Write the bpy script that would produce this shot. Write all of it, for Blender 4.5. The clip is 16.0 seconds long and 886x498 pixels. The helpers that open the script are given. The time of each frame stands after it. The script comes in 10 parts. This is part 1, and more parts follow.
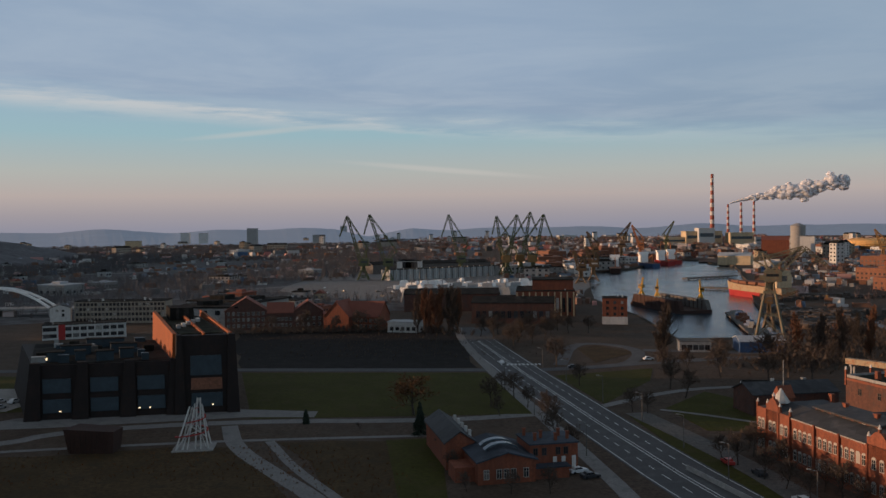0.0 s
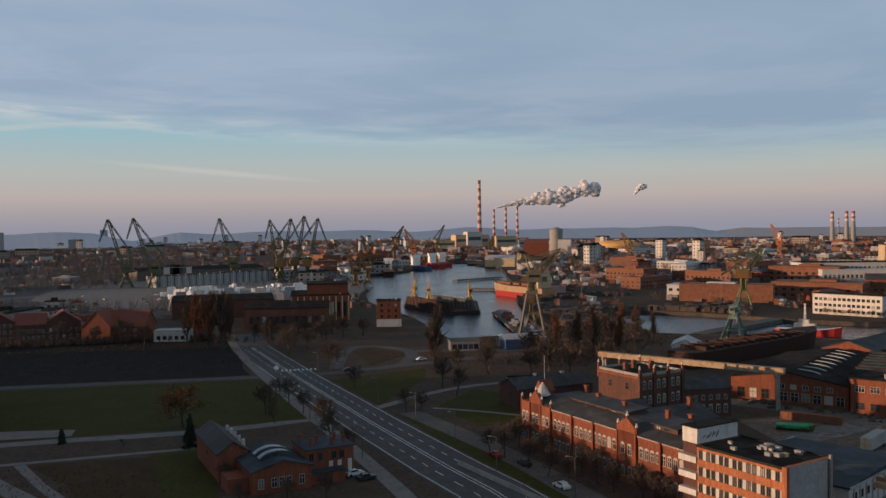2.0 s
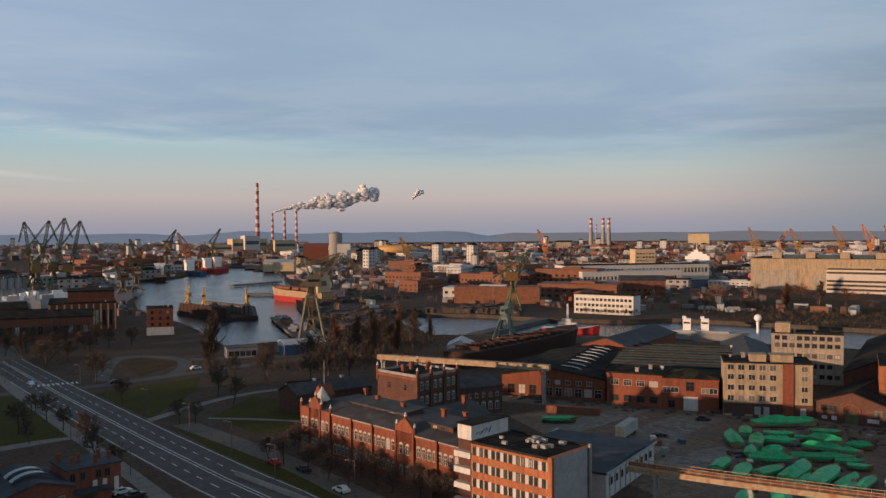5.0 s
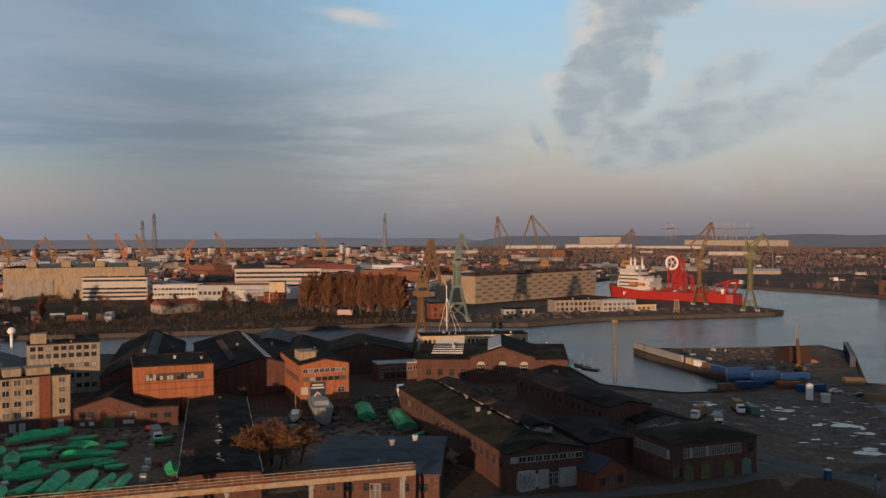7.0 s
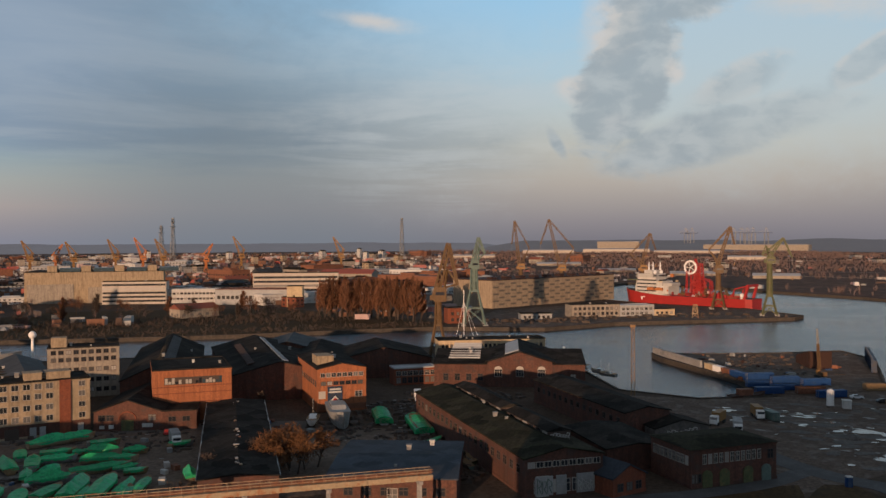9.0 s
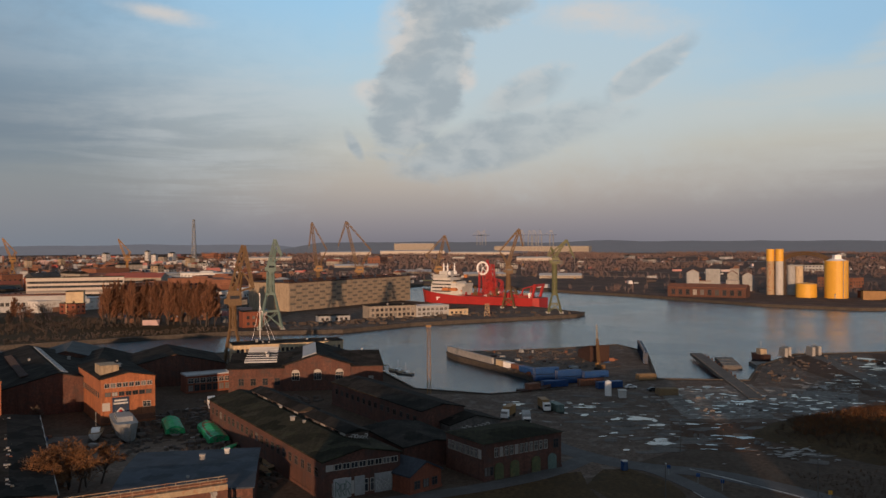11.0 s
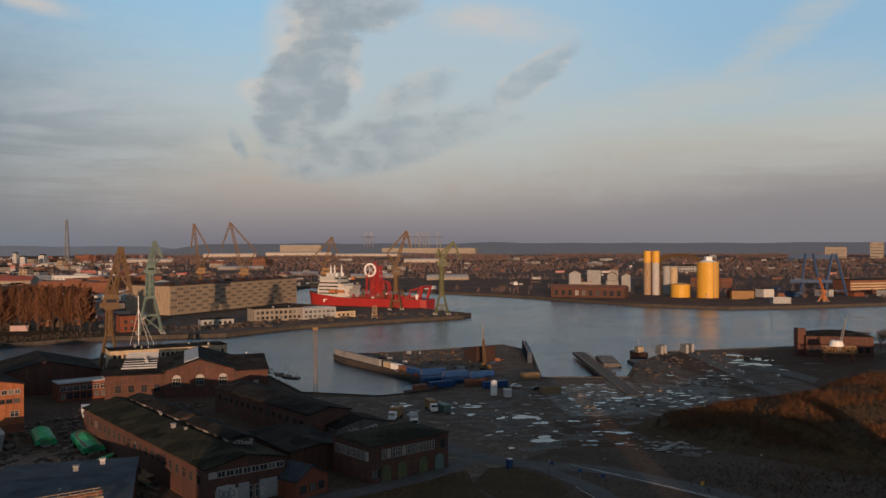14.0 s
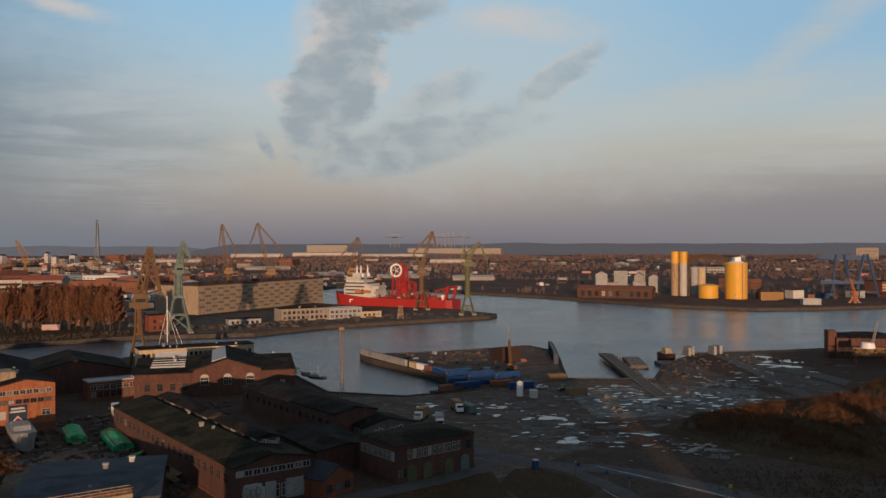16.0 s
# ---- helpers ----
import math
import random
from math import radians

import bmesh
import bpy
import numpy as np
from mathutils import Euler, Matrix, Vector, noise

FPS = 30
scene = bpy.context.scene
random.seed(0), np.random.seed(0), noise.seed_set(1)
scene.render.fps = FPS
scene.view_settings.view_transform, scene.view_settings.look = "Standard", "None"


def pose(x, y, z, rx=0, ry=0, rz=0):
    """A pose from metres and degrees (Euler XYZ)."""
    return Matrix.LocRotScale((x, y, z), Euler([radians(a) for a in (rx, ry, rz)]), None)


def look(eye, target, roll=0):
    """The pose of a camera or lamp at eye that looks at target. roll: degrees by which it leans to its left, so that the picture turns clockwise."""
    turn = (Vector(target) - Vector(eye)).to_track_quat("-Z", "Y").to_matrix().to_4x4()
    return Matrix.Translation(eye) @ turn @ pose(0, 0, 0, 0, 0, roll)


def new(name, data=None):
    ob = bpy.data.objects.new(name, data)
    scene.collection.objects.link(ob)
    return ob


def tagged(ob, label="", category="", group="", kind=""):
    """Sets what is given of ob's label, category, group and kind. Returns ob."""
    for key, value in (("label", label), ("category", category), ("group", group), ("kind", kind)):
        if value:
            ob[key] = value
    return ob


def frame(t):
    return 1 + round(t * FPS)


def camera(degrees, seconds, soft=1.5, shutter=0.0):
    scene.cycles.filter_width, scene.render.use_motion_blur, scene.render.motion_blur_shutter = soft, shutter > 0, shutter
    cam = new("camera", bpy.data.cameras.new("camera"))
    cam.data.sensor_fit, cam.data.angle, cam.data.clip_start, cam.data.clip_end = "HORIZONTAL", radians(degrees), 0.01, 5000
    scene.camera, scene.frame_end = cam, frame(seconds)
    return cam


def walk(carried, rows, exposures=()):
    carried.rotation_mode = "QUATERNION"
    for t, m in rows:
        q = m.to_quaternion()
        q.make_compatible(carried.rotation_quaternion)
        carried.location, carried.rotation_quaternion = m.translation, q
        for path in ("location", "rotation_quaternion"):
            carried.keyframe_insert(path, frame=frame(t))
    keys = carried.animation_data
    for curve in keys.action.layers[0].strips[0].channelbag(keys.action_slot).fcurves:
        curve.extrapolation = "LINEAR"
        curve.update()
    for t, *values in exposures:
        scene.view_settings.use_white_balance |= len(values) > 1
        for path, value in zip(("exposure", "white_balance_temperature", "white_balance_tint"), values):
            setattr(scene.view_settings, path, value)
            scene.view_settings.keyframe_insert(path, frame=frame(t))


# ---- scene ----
cam = camera(54.19, 16.0, soft=1.5)
EYE = 55.0
# seconds, yaw, pitch, roll of a camera that hovers in one place
ROWS = [
    (0.0, 0.43, -1.48, 0.65),
    (0.5, -3.55, -1.46, 0.66),
    (1.0, -7.3, -1.45, 0.67),
    (1.5, -10.86, -1.43, 0.66),
    (2.0, -14.41, -1.39, 0.68),
    (2.5, -18.41, -1.38, 0.69),
    (3.0, -19.7, -1.35, 0.78),
    (3.2, -20.05, -1.32, 0.69),
    (5.3, -34.03, -1.19, 0.23),
    (5.5, -39.24, -1.19, 0.16),
    (6.0, -52.86, -1.13, 0.23),
    (6.5, -65.83, -1.02, 0.23),
    (7.0, -75.45, -0.93, 0.23),
    (7.5, -75.77, -0.81, 0.24),
    (8.0, -75.51, -0.73, 0.27),
    (8.2, -75.36, -0.71, 0.27),
    (10.3, -72.95, -0.53, 0.24),
    (10.5, -73.57, -0.53, 0.24),
    (11.0, -87.65, -0.56, 0.28),
    (11.5, -93.95, -0.52, 0.32),
    (12.0, -99.54, -0.53, 0.28),
    (12.5, -96.95, -0.49, 0.22),
    (13.0, -96.15, -0.49, 0.27),
    (13.5, -95.58, -0.47, 0.25),
    (14.0, -95.08, -0.47, 0.18),
    (14.5, -94.63, -0.46, 0.18),
    (15.0, -94.2, -0.44, 0.17),
    (15.5, -93.78, -0.43, 0.19),
    (16.0, -93.37, -0.44, 0.15),
]
walk(cam, [(t, pose(0, 0, EYE, 90 + pitch, roll, yaw)) for t, yaw, pitch, roll in ROWS],
     [(0.0, 0.0), (2.0, 0.08), (3.0, 0.17), (5.5, 0.2), (6.5, 0.0), (7.5, -0.17), (10.5, -0.1), (11.0, -0.1), (12.0, -0.22), (16.0, -0.24)])

# ---- world, sun ----
SUN_ELEVATION, SUN_HEADING = 5.0, 176.0   # degrees; the heading is counted from +x towards +y


class Nodes:
    """Short hand for node trees."""

    def __init__(self, tree):
        self.t = tree
        self.n, self.l = tree.nodes, tree.links

    def put(self, socket, value):
        if value is None:
            return
        if isinstance(value, bpy.types.NodeSocket):
            self.l.new(value, socket)
        else:
            if isinstance(value, tuple) and len(value) == 3 and socket.type == "RGBA":
                value = (*value, 1.0)
            socket.default_value = value

    def math(self, op, a, b=None, c=None, clamp=False):
        m = self.n.new("ShaderNodeMath")
        m.operation, m.use_clamp = op, clamp
        for i, v in enumerate((a, b, c)):
            self.put(m.inputs[i], v)
        return m.outputs[0]

    def remap(self, v, a, b, c=0.0, d=1.0, smooth=True):
        m = self.n.new("ShaderNodeMapRange")
        m.interpolation_type = "SMOOTHSTEP" if smooth else "LINEAR"
        for i, q in enumerate((v, a, b, c, d)):
            self.put(m.inputs[i], q)
        return m.outputs[0]

    def noise(self, vector, scale, detail=4.0, rough=0.55, distortion=0.0):
        m = self.n.new("ShaderNodeTexNoise")
        self.put(m.inputs["Vector"], vector)
        m.inputs["Scale"].default_value = scale
        m.inputs["Detail"].default_value = detail
        m.inputs["Roughness"].default_value = rough
        m.inputs["Distortion"].default_value = distortion
        return m.outputs["Fac"]

    def mix(self, f, a, b, how="MIX"):
        m = self.n.new("ShaderNodeMix")
        m.data_type, m.blend_type = "RGBA", how
        self.put(m.inputs[0], f)
        self.put(m.inputs[6], a)
        self.put(m.inputs[7], b)
        return m.outputs[2]

    def ramp(self, f, stops):
        m = self.n.new("ShaderNodeValToRGB")
        e = m.color_ramp.elements
        while len(e) < len(stops):
            e.new(0.5)
        for k, (at, col) in zip(e, stops):
            k.position, k.color = at, (*col, 1)
        self.put(m.inputs[0], f)
        return m.outputs[0]

    def mapped(self, vector, scale, turn=0.0):
        m = self.n.new("ShaderNodeMapping")
        self.put(m.inputs["Vector"], vector)
        m.inputs["Rotation"].default_value = (0, 0, radians(turn))
        m.inputs["Scale"].default_value = scale
        return m.outputs[0]

    def combine(self, x, y, z):
        m = self.n.new("ShaderNodeCombineXYZ")
        for i, q in enumerate((x, y, z)):
            self.put(m.inputs[i], q)
        return m.outputs[0]


def make_world():
    world = bpy.data.worlds.new("sky")
    scene.world = world
    world.use_nodes = True
    k = Nodes(world.node_tree)
    k.n.clear()
    sky = k.n.new("ShaderNodeTexSky")
    sky.sky_type, sky.sun_disc = "NISHITA", False
    sky.sun_elevation, sky.sun_rotation = radians(SUN_ELEVATION), radians(90 - SUN_HEADING)
    sky.dust_density, sky.air_density = 2.0, 1.2
    co = k.n.new("ShaderNodeTexCoord").outputs["Generated"]
    sep = k.n.new("ShaderNodeSeparateXYZ")
    k.put(sep.inputs[0], co)
    x, y, z = sep.outputs
    el = k.math("MULTIPLY", k.math("ARCSINE", z), 57.2958)
    az = k.math("MULTIPLY", k.math("ARCTAN2", k.math("MULTIPLY", x, -1.0), y), 57.2958)
    up = k.math("DIVIDE", el, 30.0, clamp=True)
    north = k.ramp(up, [(0.0, (.25, .25, .31)), (.03, (.31, .285, .315)), (.07, (.41, .355, .345)), (.12, (.38, .40, .39)), (.20, (.27, .41, .47)),
                        (.32, (.24, .37, .50)), (1.0, (.15, .26, .42))])
    east = k.ramp(up, [(0.0, (.20, .19, .22)), (.04, (.265, .245, .265)), (.12, (.415, .375, .35)), (.20, (.49, .475, .43)), (.28, (.46, .53, .55)),
                       (.37, (.39, .56, .68)), (.52, (.31, .55, .77)), (1.0, (.17, .33, .52))])
    clear = k.mix(k.remap(az, -40.0, -85.0), north, east)
    nish = k.mix(1.0, sky.outputs[0], (.12, .12, .12), "MULTIPLY")
    clear = k.mix(0.08, clear, nish)
    # stretched coordinates for cloud texture, flat as on a high deck
    flat = k.math("MAXIMUM", z, 0.03)
    deck_xy = k.combine(k.math("DIVIDE", x, flat), k.math("DIVIDE", y, flat), 0.0)
    streak = k.noise(deck_xy, 0.55, 6.0, 0.6, 0.4)
    puff = k.noise(k.combine(k.math("MULTIPLY", az, 0.10), k.math("MULTIPLY", el, 0.20), 0.0), 1.3, 7.0, 0.62, 0.5)
    fine = k.noise(k.combine(k.math("MULTIPLY", az, 0.05), k.math("MULTIPLY", el, 0.5), 3.0), 2.2, 6.0, 0.6, 0.2)
    small = k.noise(k.combine(k.math("MULTIPLY", az, 0.35), k.math("MULTIPLY", el, 0.6), 7.0), 1.2, 4.0, 0.55, 0.3)
    tiny = k.noise(k.combine(k.math("MULTIPLY", az, 1.0), k.math("MULTIPLY", el, 1.35), 11.0), 1.1, 5.0, 0.6, 0.6)
    wob = k.math("ADD", k.math("MULTIPLY", k.math("SUBTRACT", puff, 0.5), 1.5), k.math("MULTIPLY", k.math("SUBTRACT", small, 0.5), 0.55))
    wob = k.math("ADD", wob, k.math("MULTIPLY", k.math("SUBTRACT", tiny, 0.5), 0.4))
    # high grey deck over the north, its lower edge sinking eastwards
    edge = k.math("ADD", k.remap(az, 30.0, -30.0, 7.6, 4.3, smooth=False), k.math("MULTIPLY", k.math("SUBTRACT", fine, 0.5), 2.4))
    deck = k.remap(k.math("SUBTRACT", el, edge), -0.5, 2.2)
    lim = k.math("ADD", k.math("ADD", az, k.math("MULTIPLY", el, -1.1)), k.math("MULTIPLY", wob, 9.0))
    deck = k.math("MULTIPLY", deck, k.remap(lim, -93.0, -66.0))
    deck_col = k.mix(k.remap(streak, 0.38, 0.66), (.225, .29, .385), (.315, .37, .44))
    deck_col = k.mix(k.remap(el, 4.0, 12.0, 0.0, 0.5), deck_col, (.265, .35, .47))
    deck_col = k.mix(k.remap(az, -44.0, -62.0, 0.0, 0.8), deck_col, k.mix(k.remap(streak, 0.38, 0.64), (.165, .235, .30), (.25, .305, .355)))
    dim = k.math("MULTIPLY", k.remap(az, -5.0, -18.0), k.remap(az, -52.0, -38.0))
    deck_col = k.mix(k.math("MULTIPLY", dim, 0.35), deck_col, (.19, .265, .345))
    out = k.mix(k.math("MULTIPLY", deck, 0.93), clear, deck_col)
    # bright thin rim under the deck
    rim = k.math("SUBTRACT", el, edge)
    rim = k.math("MULTIPLY", k.remap(rim, -0.4, 0.5), k.remap(rim, 1.5, 0.5))
    rim = k.math("MULTIPLY", k.math("MULTIPLY", rim, k.remap(az, -30.0, 10.0)), k.remap(fine, 0.35, 0.62))
    out = k.mix(k.math("MULTIPLY", rim, 0.75), out, (.50, .50, .50))
    # the low lilac bank in the north-east
    bank = k.math("MULTIPLY", k.remap(az, -42.0, -60.0), k.remap(az, -84.0, -64.0))
    bank = k.math("MULTIPLY", bank, k.remap(k.math("ADD", el, k.math("MULTIPLY", wob, 3.0)), 13.0, 4.0))
    out = k.mix(k.math("MULTIPLY", bank, 0.68), out, (.165, .195, .225))

    def blob(a0, e0, ra, re, turn, soft=0.5, rag=1.0):
        """An uneven patch of cloud round a heading and a height."""
        da, de = k.math("SUBTRACT", az, a0), k.math("SUBTRACT", el, e0)
        c, s = math.cos(radians(turn)), math.sin(radians(turn))
        u = k.math("ADD", k.math("MULTIPLY", da, c / ra), k.math("MULTIPLY", de, s / ra))
        v = k.math("ADD", k.math("MULTIPLY", da, -s / re), k.math("MULTIPLY", de, c / re))
        r = k.math("SQRT", k.math("ADD", k.math("MULTIPLY", u, u), k.math("MULTIPLY", v, v)))
        r = k.math("ADD", r, k.math("MULTIPLY", wob, rag))
        return k.remap(r, 1.0 + soft, 1.0 - soft)

    # the eastern sky dulls and thickens beyond the river
    far_right = k.remap(az, -94.0, -118.0)
    out = k.mix(k.math("MULTIPLY", far_right, k.remap(el, 6.0, 13.0, 0.0, 0.7)), out, (.27, .445, .62))
    out = k.mix(k.math("MULTIPLY", far_right, k.remap(el, 8.0, 1.5, 0.0, 0.75)), out, (.235, .225, .24))
    parts = [blob(-86.2, 10.4, 2.6, 5.6, 22, .2, .75), blob(-89.6, 15.4, 4.6, 1.7, -10, .25, .8), blob(-91.8, 6.6, 7.4, 1.55, -14, .3, .55),
             blob(-101.0, 10.7, 3.1, 0.95, -33, .3, .5), blob(-81.8, 6.3, 0.35, 1.0, -30, .5, .4), blob(-93.2, 9.6, 2.6, 1.0, -25, .6, .6)]
    grey = parts[0]
    for q in parts[1:]:
        grey = k.math("MAXIMUM", grey, q)
    veil = blob(-95.0, 11.0, 11.0, 6.0, 0, .6, .6)
    wisps = k.math("MAXIMUM", blob(-111.5, 9.2, 7.0, 1.1, -8, .8, .9), k.math("MAXIMUM", blob(-116.0, 12.0, 6.5, 0.9, -36, .9, 1.6), blob(-122.0, 6.6, 14.0, 2.0, -8, .8, .6)))
    pale = k.math("MULTIPLY", blob(-74.0, 8.5, 7.5, 4.6, -8, .8, .8), k.remap(streak, 0.4, 0.62, 0.2, 0.5))
    out = k.mix(pale, out, (.50, .535, .555))
    out = k.mix(k.math("MULTIPLY", veil, 0.6), out, (.46, .525, .555))
    out = k.mix(k.math("MULTIPLY", k.math("MULTIPLY", wisps, k.remap(fine, 0.3, 0.62, 0.35, 1.0)), 0.6), out, (.50, .515, .49))
    # sunlit flanks of the heaped clouds, seen past their grey bodies
    lit = blob(-85.3, 13.6, 2.0, 2.6, 26, .35, .8)
    for q in (blob(-98.2, 14.2, 3.8, 1.0, 10, .8, 1.4), blob(-83.0, 9.6, 1.1, 0.75, 20, .5, .7), blob(-89.3, 10.5, 0.6, 0.7, 0, .5, .5), blob(-69.4, 14.1, 2.2, 0.4, 8, .85, 1.5), blob(-85.6, 7.4, 0.8, 0.6, 0, .6, .6)):
        lit = k.math("MAXIMUM", lit, q)
    out = k.mix(k.math("MULTIPLY", lit, k.remap(small, 0.3, 0.62, 0.35, 0.85)), out, (.575, .545, .52))
    tone = k.mix(k.remap(small, 0.35, 0.65), (.30, .35, .385), (.40, .44, .46))
    out = k.mix(k.math("MULTIPLY", grey, k.remap(az, -90.5, -94.0, 0.86, 0.6)), out, tone)
    fringe = k.math("MULTIPLY", k.math("MULTIPLY", grey, k.math("SUBTRACT", 1.0, grey)), k.remap(small, 0.42, 0.62, 0.0, 1.6))
    out = k.mix(k.math("MULTIPLY", fringe, k.remap(el, 7.0, 11.0), clamp=True), out, (.58, .545, .51))
    # two thin trails in the clear band
    for a0, e0, ra, turn in ((12.5, 6.15, 3.6, -6), (0.5, 3.75, 5.0, 5)):
        t = blob(a0, e0, ra, 0.16, turn, .7, .12)
        out = k.mix(k.math("MULTIPLY", t, 0.35), out, (.52, .48, .45))
    # the dome darkens towards the zenith at dusk
    out = k.mix(k.remap(el, 17.0, 44.0, 0.0, 0.9), out, (.138, .143, .155))
    out = k.mix(k.remap(el, -0.6, -6.0), out, (.03, .03, .03))
    bg = k.n.new("ShaderNodeBackground")
    k.put(bg.inputs[0], out)
    bg.inputs[1].default_value = 1.17
    k.l.new(bg.outputs[0], k.n.new("ShaderNodeOutputWorld").inputs[0])


make_world()
sun = new("sun", bpy.data.lights.new("sun", "SUN"))
sun.data.energy, sun.data.angle, sun.data.color = 4.7, radians(0.6), (1.0, 0.62, 0.385)
sd = Vector((math.cos(radians(SUN_HEADING)), math.sin(radians(SUN_HEADING)), math.tan(radians(SUN_ELEVATION)))).normalized()
sun.matrix_world = look(sd * 100, (0, 0, 0))

# ---- materials ----


def surface(name, col, rough=0.8, vary=0.25, grain=0.6, blotch=0.03, metal=0.0, bump=0.15, tint=None, tint_amount=0.0, spec=0.3, each=0.0, streak=0.0, sheets=0.0):
    """A weathered surface: fine grain and large blotches in metres; tint: the colour of stains; each: how far single things differ;
    streak: dirt running down; sheets: how far the strips of a covering differ."""
    m = bpy.data.materials.new(name)
    m.use_nodes = True
    k = Nodes(m.node_tree)
    b = k.n["Principled BSDF"]
    co = k.n.new("ShaderNodeNewGeometry").outputs["Position"]
    g = k.noise(co, 1.0 / grain, 4.0, 0.65)
    big = k.noise(co, blotch * 2.0 if blotch > 1 else blotch * 3.0, 5.0, 0.6, 0.3)
    lo, hi = tuple(c * (1 - vary) for c in col), tuple(min(1.0, c * (1 + vary)) for c in col)
    c = k.mix(k.remap(g, 0.3, 0.7), lo, hi)
    c = k.mix(k.remap(big, 0.35, 0.65, 0.0, 0.55), c, tuple(q * (1 - 0.9 * vary) for q in col))
    if tint:
        c = k.mix(k.math("MULTIPLY", k.remap(k.noise(co, blotch * 7.0, 6.0, 0.65, 0.4), 0.48, 0.66), tint_amount), c, tint)
    if streak:
        s = k.noise(k.mapped(co, (1.1, 1.1, 0.09)), 1.0, 5.0, 0.65)
        c = k.mix(k.remap(s, 0.42, 0.68, 0.0, streak), c, tuple(q * 0.42 for q in col))
    if sheets:
        v = k.n.new("ShaderNodeTexVoronoi")
        v.distance = "CHEBYCHEV"
        v.inputs["Scale"].default_value = 1.0
        k.put(v.inputs["Vector"], k.mapped(co, (0.22, 0.22, 0.0), 32.0))
        w = k.noise(k.mapped(co, (0.12, 1.6, 0.1), 32.0), 1.0, 3.0, 0.6)
        f = k.math("ADD", k.math("MULTIPLY", v.outputs["Color"], 0.6), k.math("MULTIPLY", w, 0.4))
        c = k.mix(1.0, c, k.ramp(f, [(0.2, (1 - sheets,) * 3), (.8, (1 + sheets, 1 + sheets * .93, 1 + sheets * .85))]), "MULTIPLY")
    if each:
        r = k.n.new("ShaderNodeObjectInfo").outputs["Random"]
        c = k.mix(1.0, c, k.ramp(r, [(0.0, (1 - each,) * 3), (1.0, (1.0, 1.0, 1.0))]), "MULTIPLY")
    k.put(b.inputs["Base Color"], c)
    b.inputs["Metallic"].default_value = metal
    b.inputs["Specular IOR Level"].default_value = spec
    k.put(b.inputs["Roughness"], k.remap(g, 0.2, 0.8, max(0.02, rough - 0.1), min(1.0, rough + 0.1)))
    if bump:
        n = k.n.new("ShaderNodeBump")
        n.inputs["Strength"].default_value, n.inputs["Distance"].default_value = bump, 0.1
        k.put(n.inputs["Height"], g)
        k.l.new(n.outputs[0], b.inputs["Normal"])
    return m


def water_surface():
    m = bpy.data.materials.new("river_water")
    m.use_nodes = True
    k = Nodes(m.node_tree)
    b = k.n["Principled BSDF"]
    co = k.n.new("ShaderNodeNewGeometry").outputs["Position"]
    k.put(b.inputs["Base Color"], k.mix(k.noise(co, 0.01), (.016, .034, .05), (.024, .044, .06)))
    k.put(b.inputs["Roughness"], k.remap(k.noise(co, 0.012, 3.0), 0.35, 0.65, 0.10, 0.22))
    b.inputs["IOR"].default_value = 1.33
    n = k.n.new("ShaderNodeBump")
    n.inputs["Strength"].default_value, n.inputs["Distance"].default_value = 0.8, 0.35
    k.put(n.inputs["Height"], k.math("ADD", k.noise(co, 0.55, 5.0, 0.6), k.math("MULTIPLY", k.noise(co, 0.06, 2.0), 2.0)))
    k.l.new(n.outputs[0], b.inputs["Normal"])
    return m


def pane_glass():
    m = bpy.data.materials.new("window_glass")
    m.use_nodes = True
    k = Nodes(m.node_tree)
    b = k.n["Principled BSDF"]
    r = k.n.new("ShaderNodeObjectInfo").outputs["Random"]
    k.put(b.inputs["Base Color"], k.ramp(r, [(0.0, (.015, .017, .02)), (.7, (.03, .033, .04)), (.9, (.16, .15, .14)), (1.0, (.45, .42, .38))]))
    b.inputs["Roughness"].default_value = 0.12
    return m


def smoke_white():
    m = bpy.data.materials.new("steam")
    m.use_nodes = True
    k = Nodes(m.node_tree)
    co = k.n.new("ShaderNodeNewGeometry").outputs["Position"]
    d = k.n.new("ShaderNodeBsdfDiffuse")
    k.put(d.inputs[0], k.mix(k.noise(co, 0.03), (.92, .91, .92), (.98, .97, .97)))
    tl = k.n.new("ShaderNodeBsdfTranslucent")
    tl.inputs[0].default_value = (.97, .96, .97, 1)
    a = k.n.new("ShaderNodeMixShader")
    a.inputs[0].default_value = 0.55
    k.l.new(d.outputs[0], a.inputs[1])
    k.l.new(tl.outputs[0], a.inputs[2])
    k.l.new(a.outputs[0], k.n["Material Output"].inputs[0])
    k.n.remove(k.n["Principled BSDF"])
    return m


def lamp_glow(name, col, power):
    m = bpy.data.materials.new(name)
    m.use_nodes = True
    b = m.node_tree.nodes["Principled BSDF"]
    b.inputs["Base Color"].default_value = (*col, 1)
    b.inputs["Emission Color"].default_value = (*col, 1)
    b.inputs["Emission Strength"].default_value = power
    return m


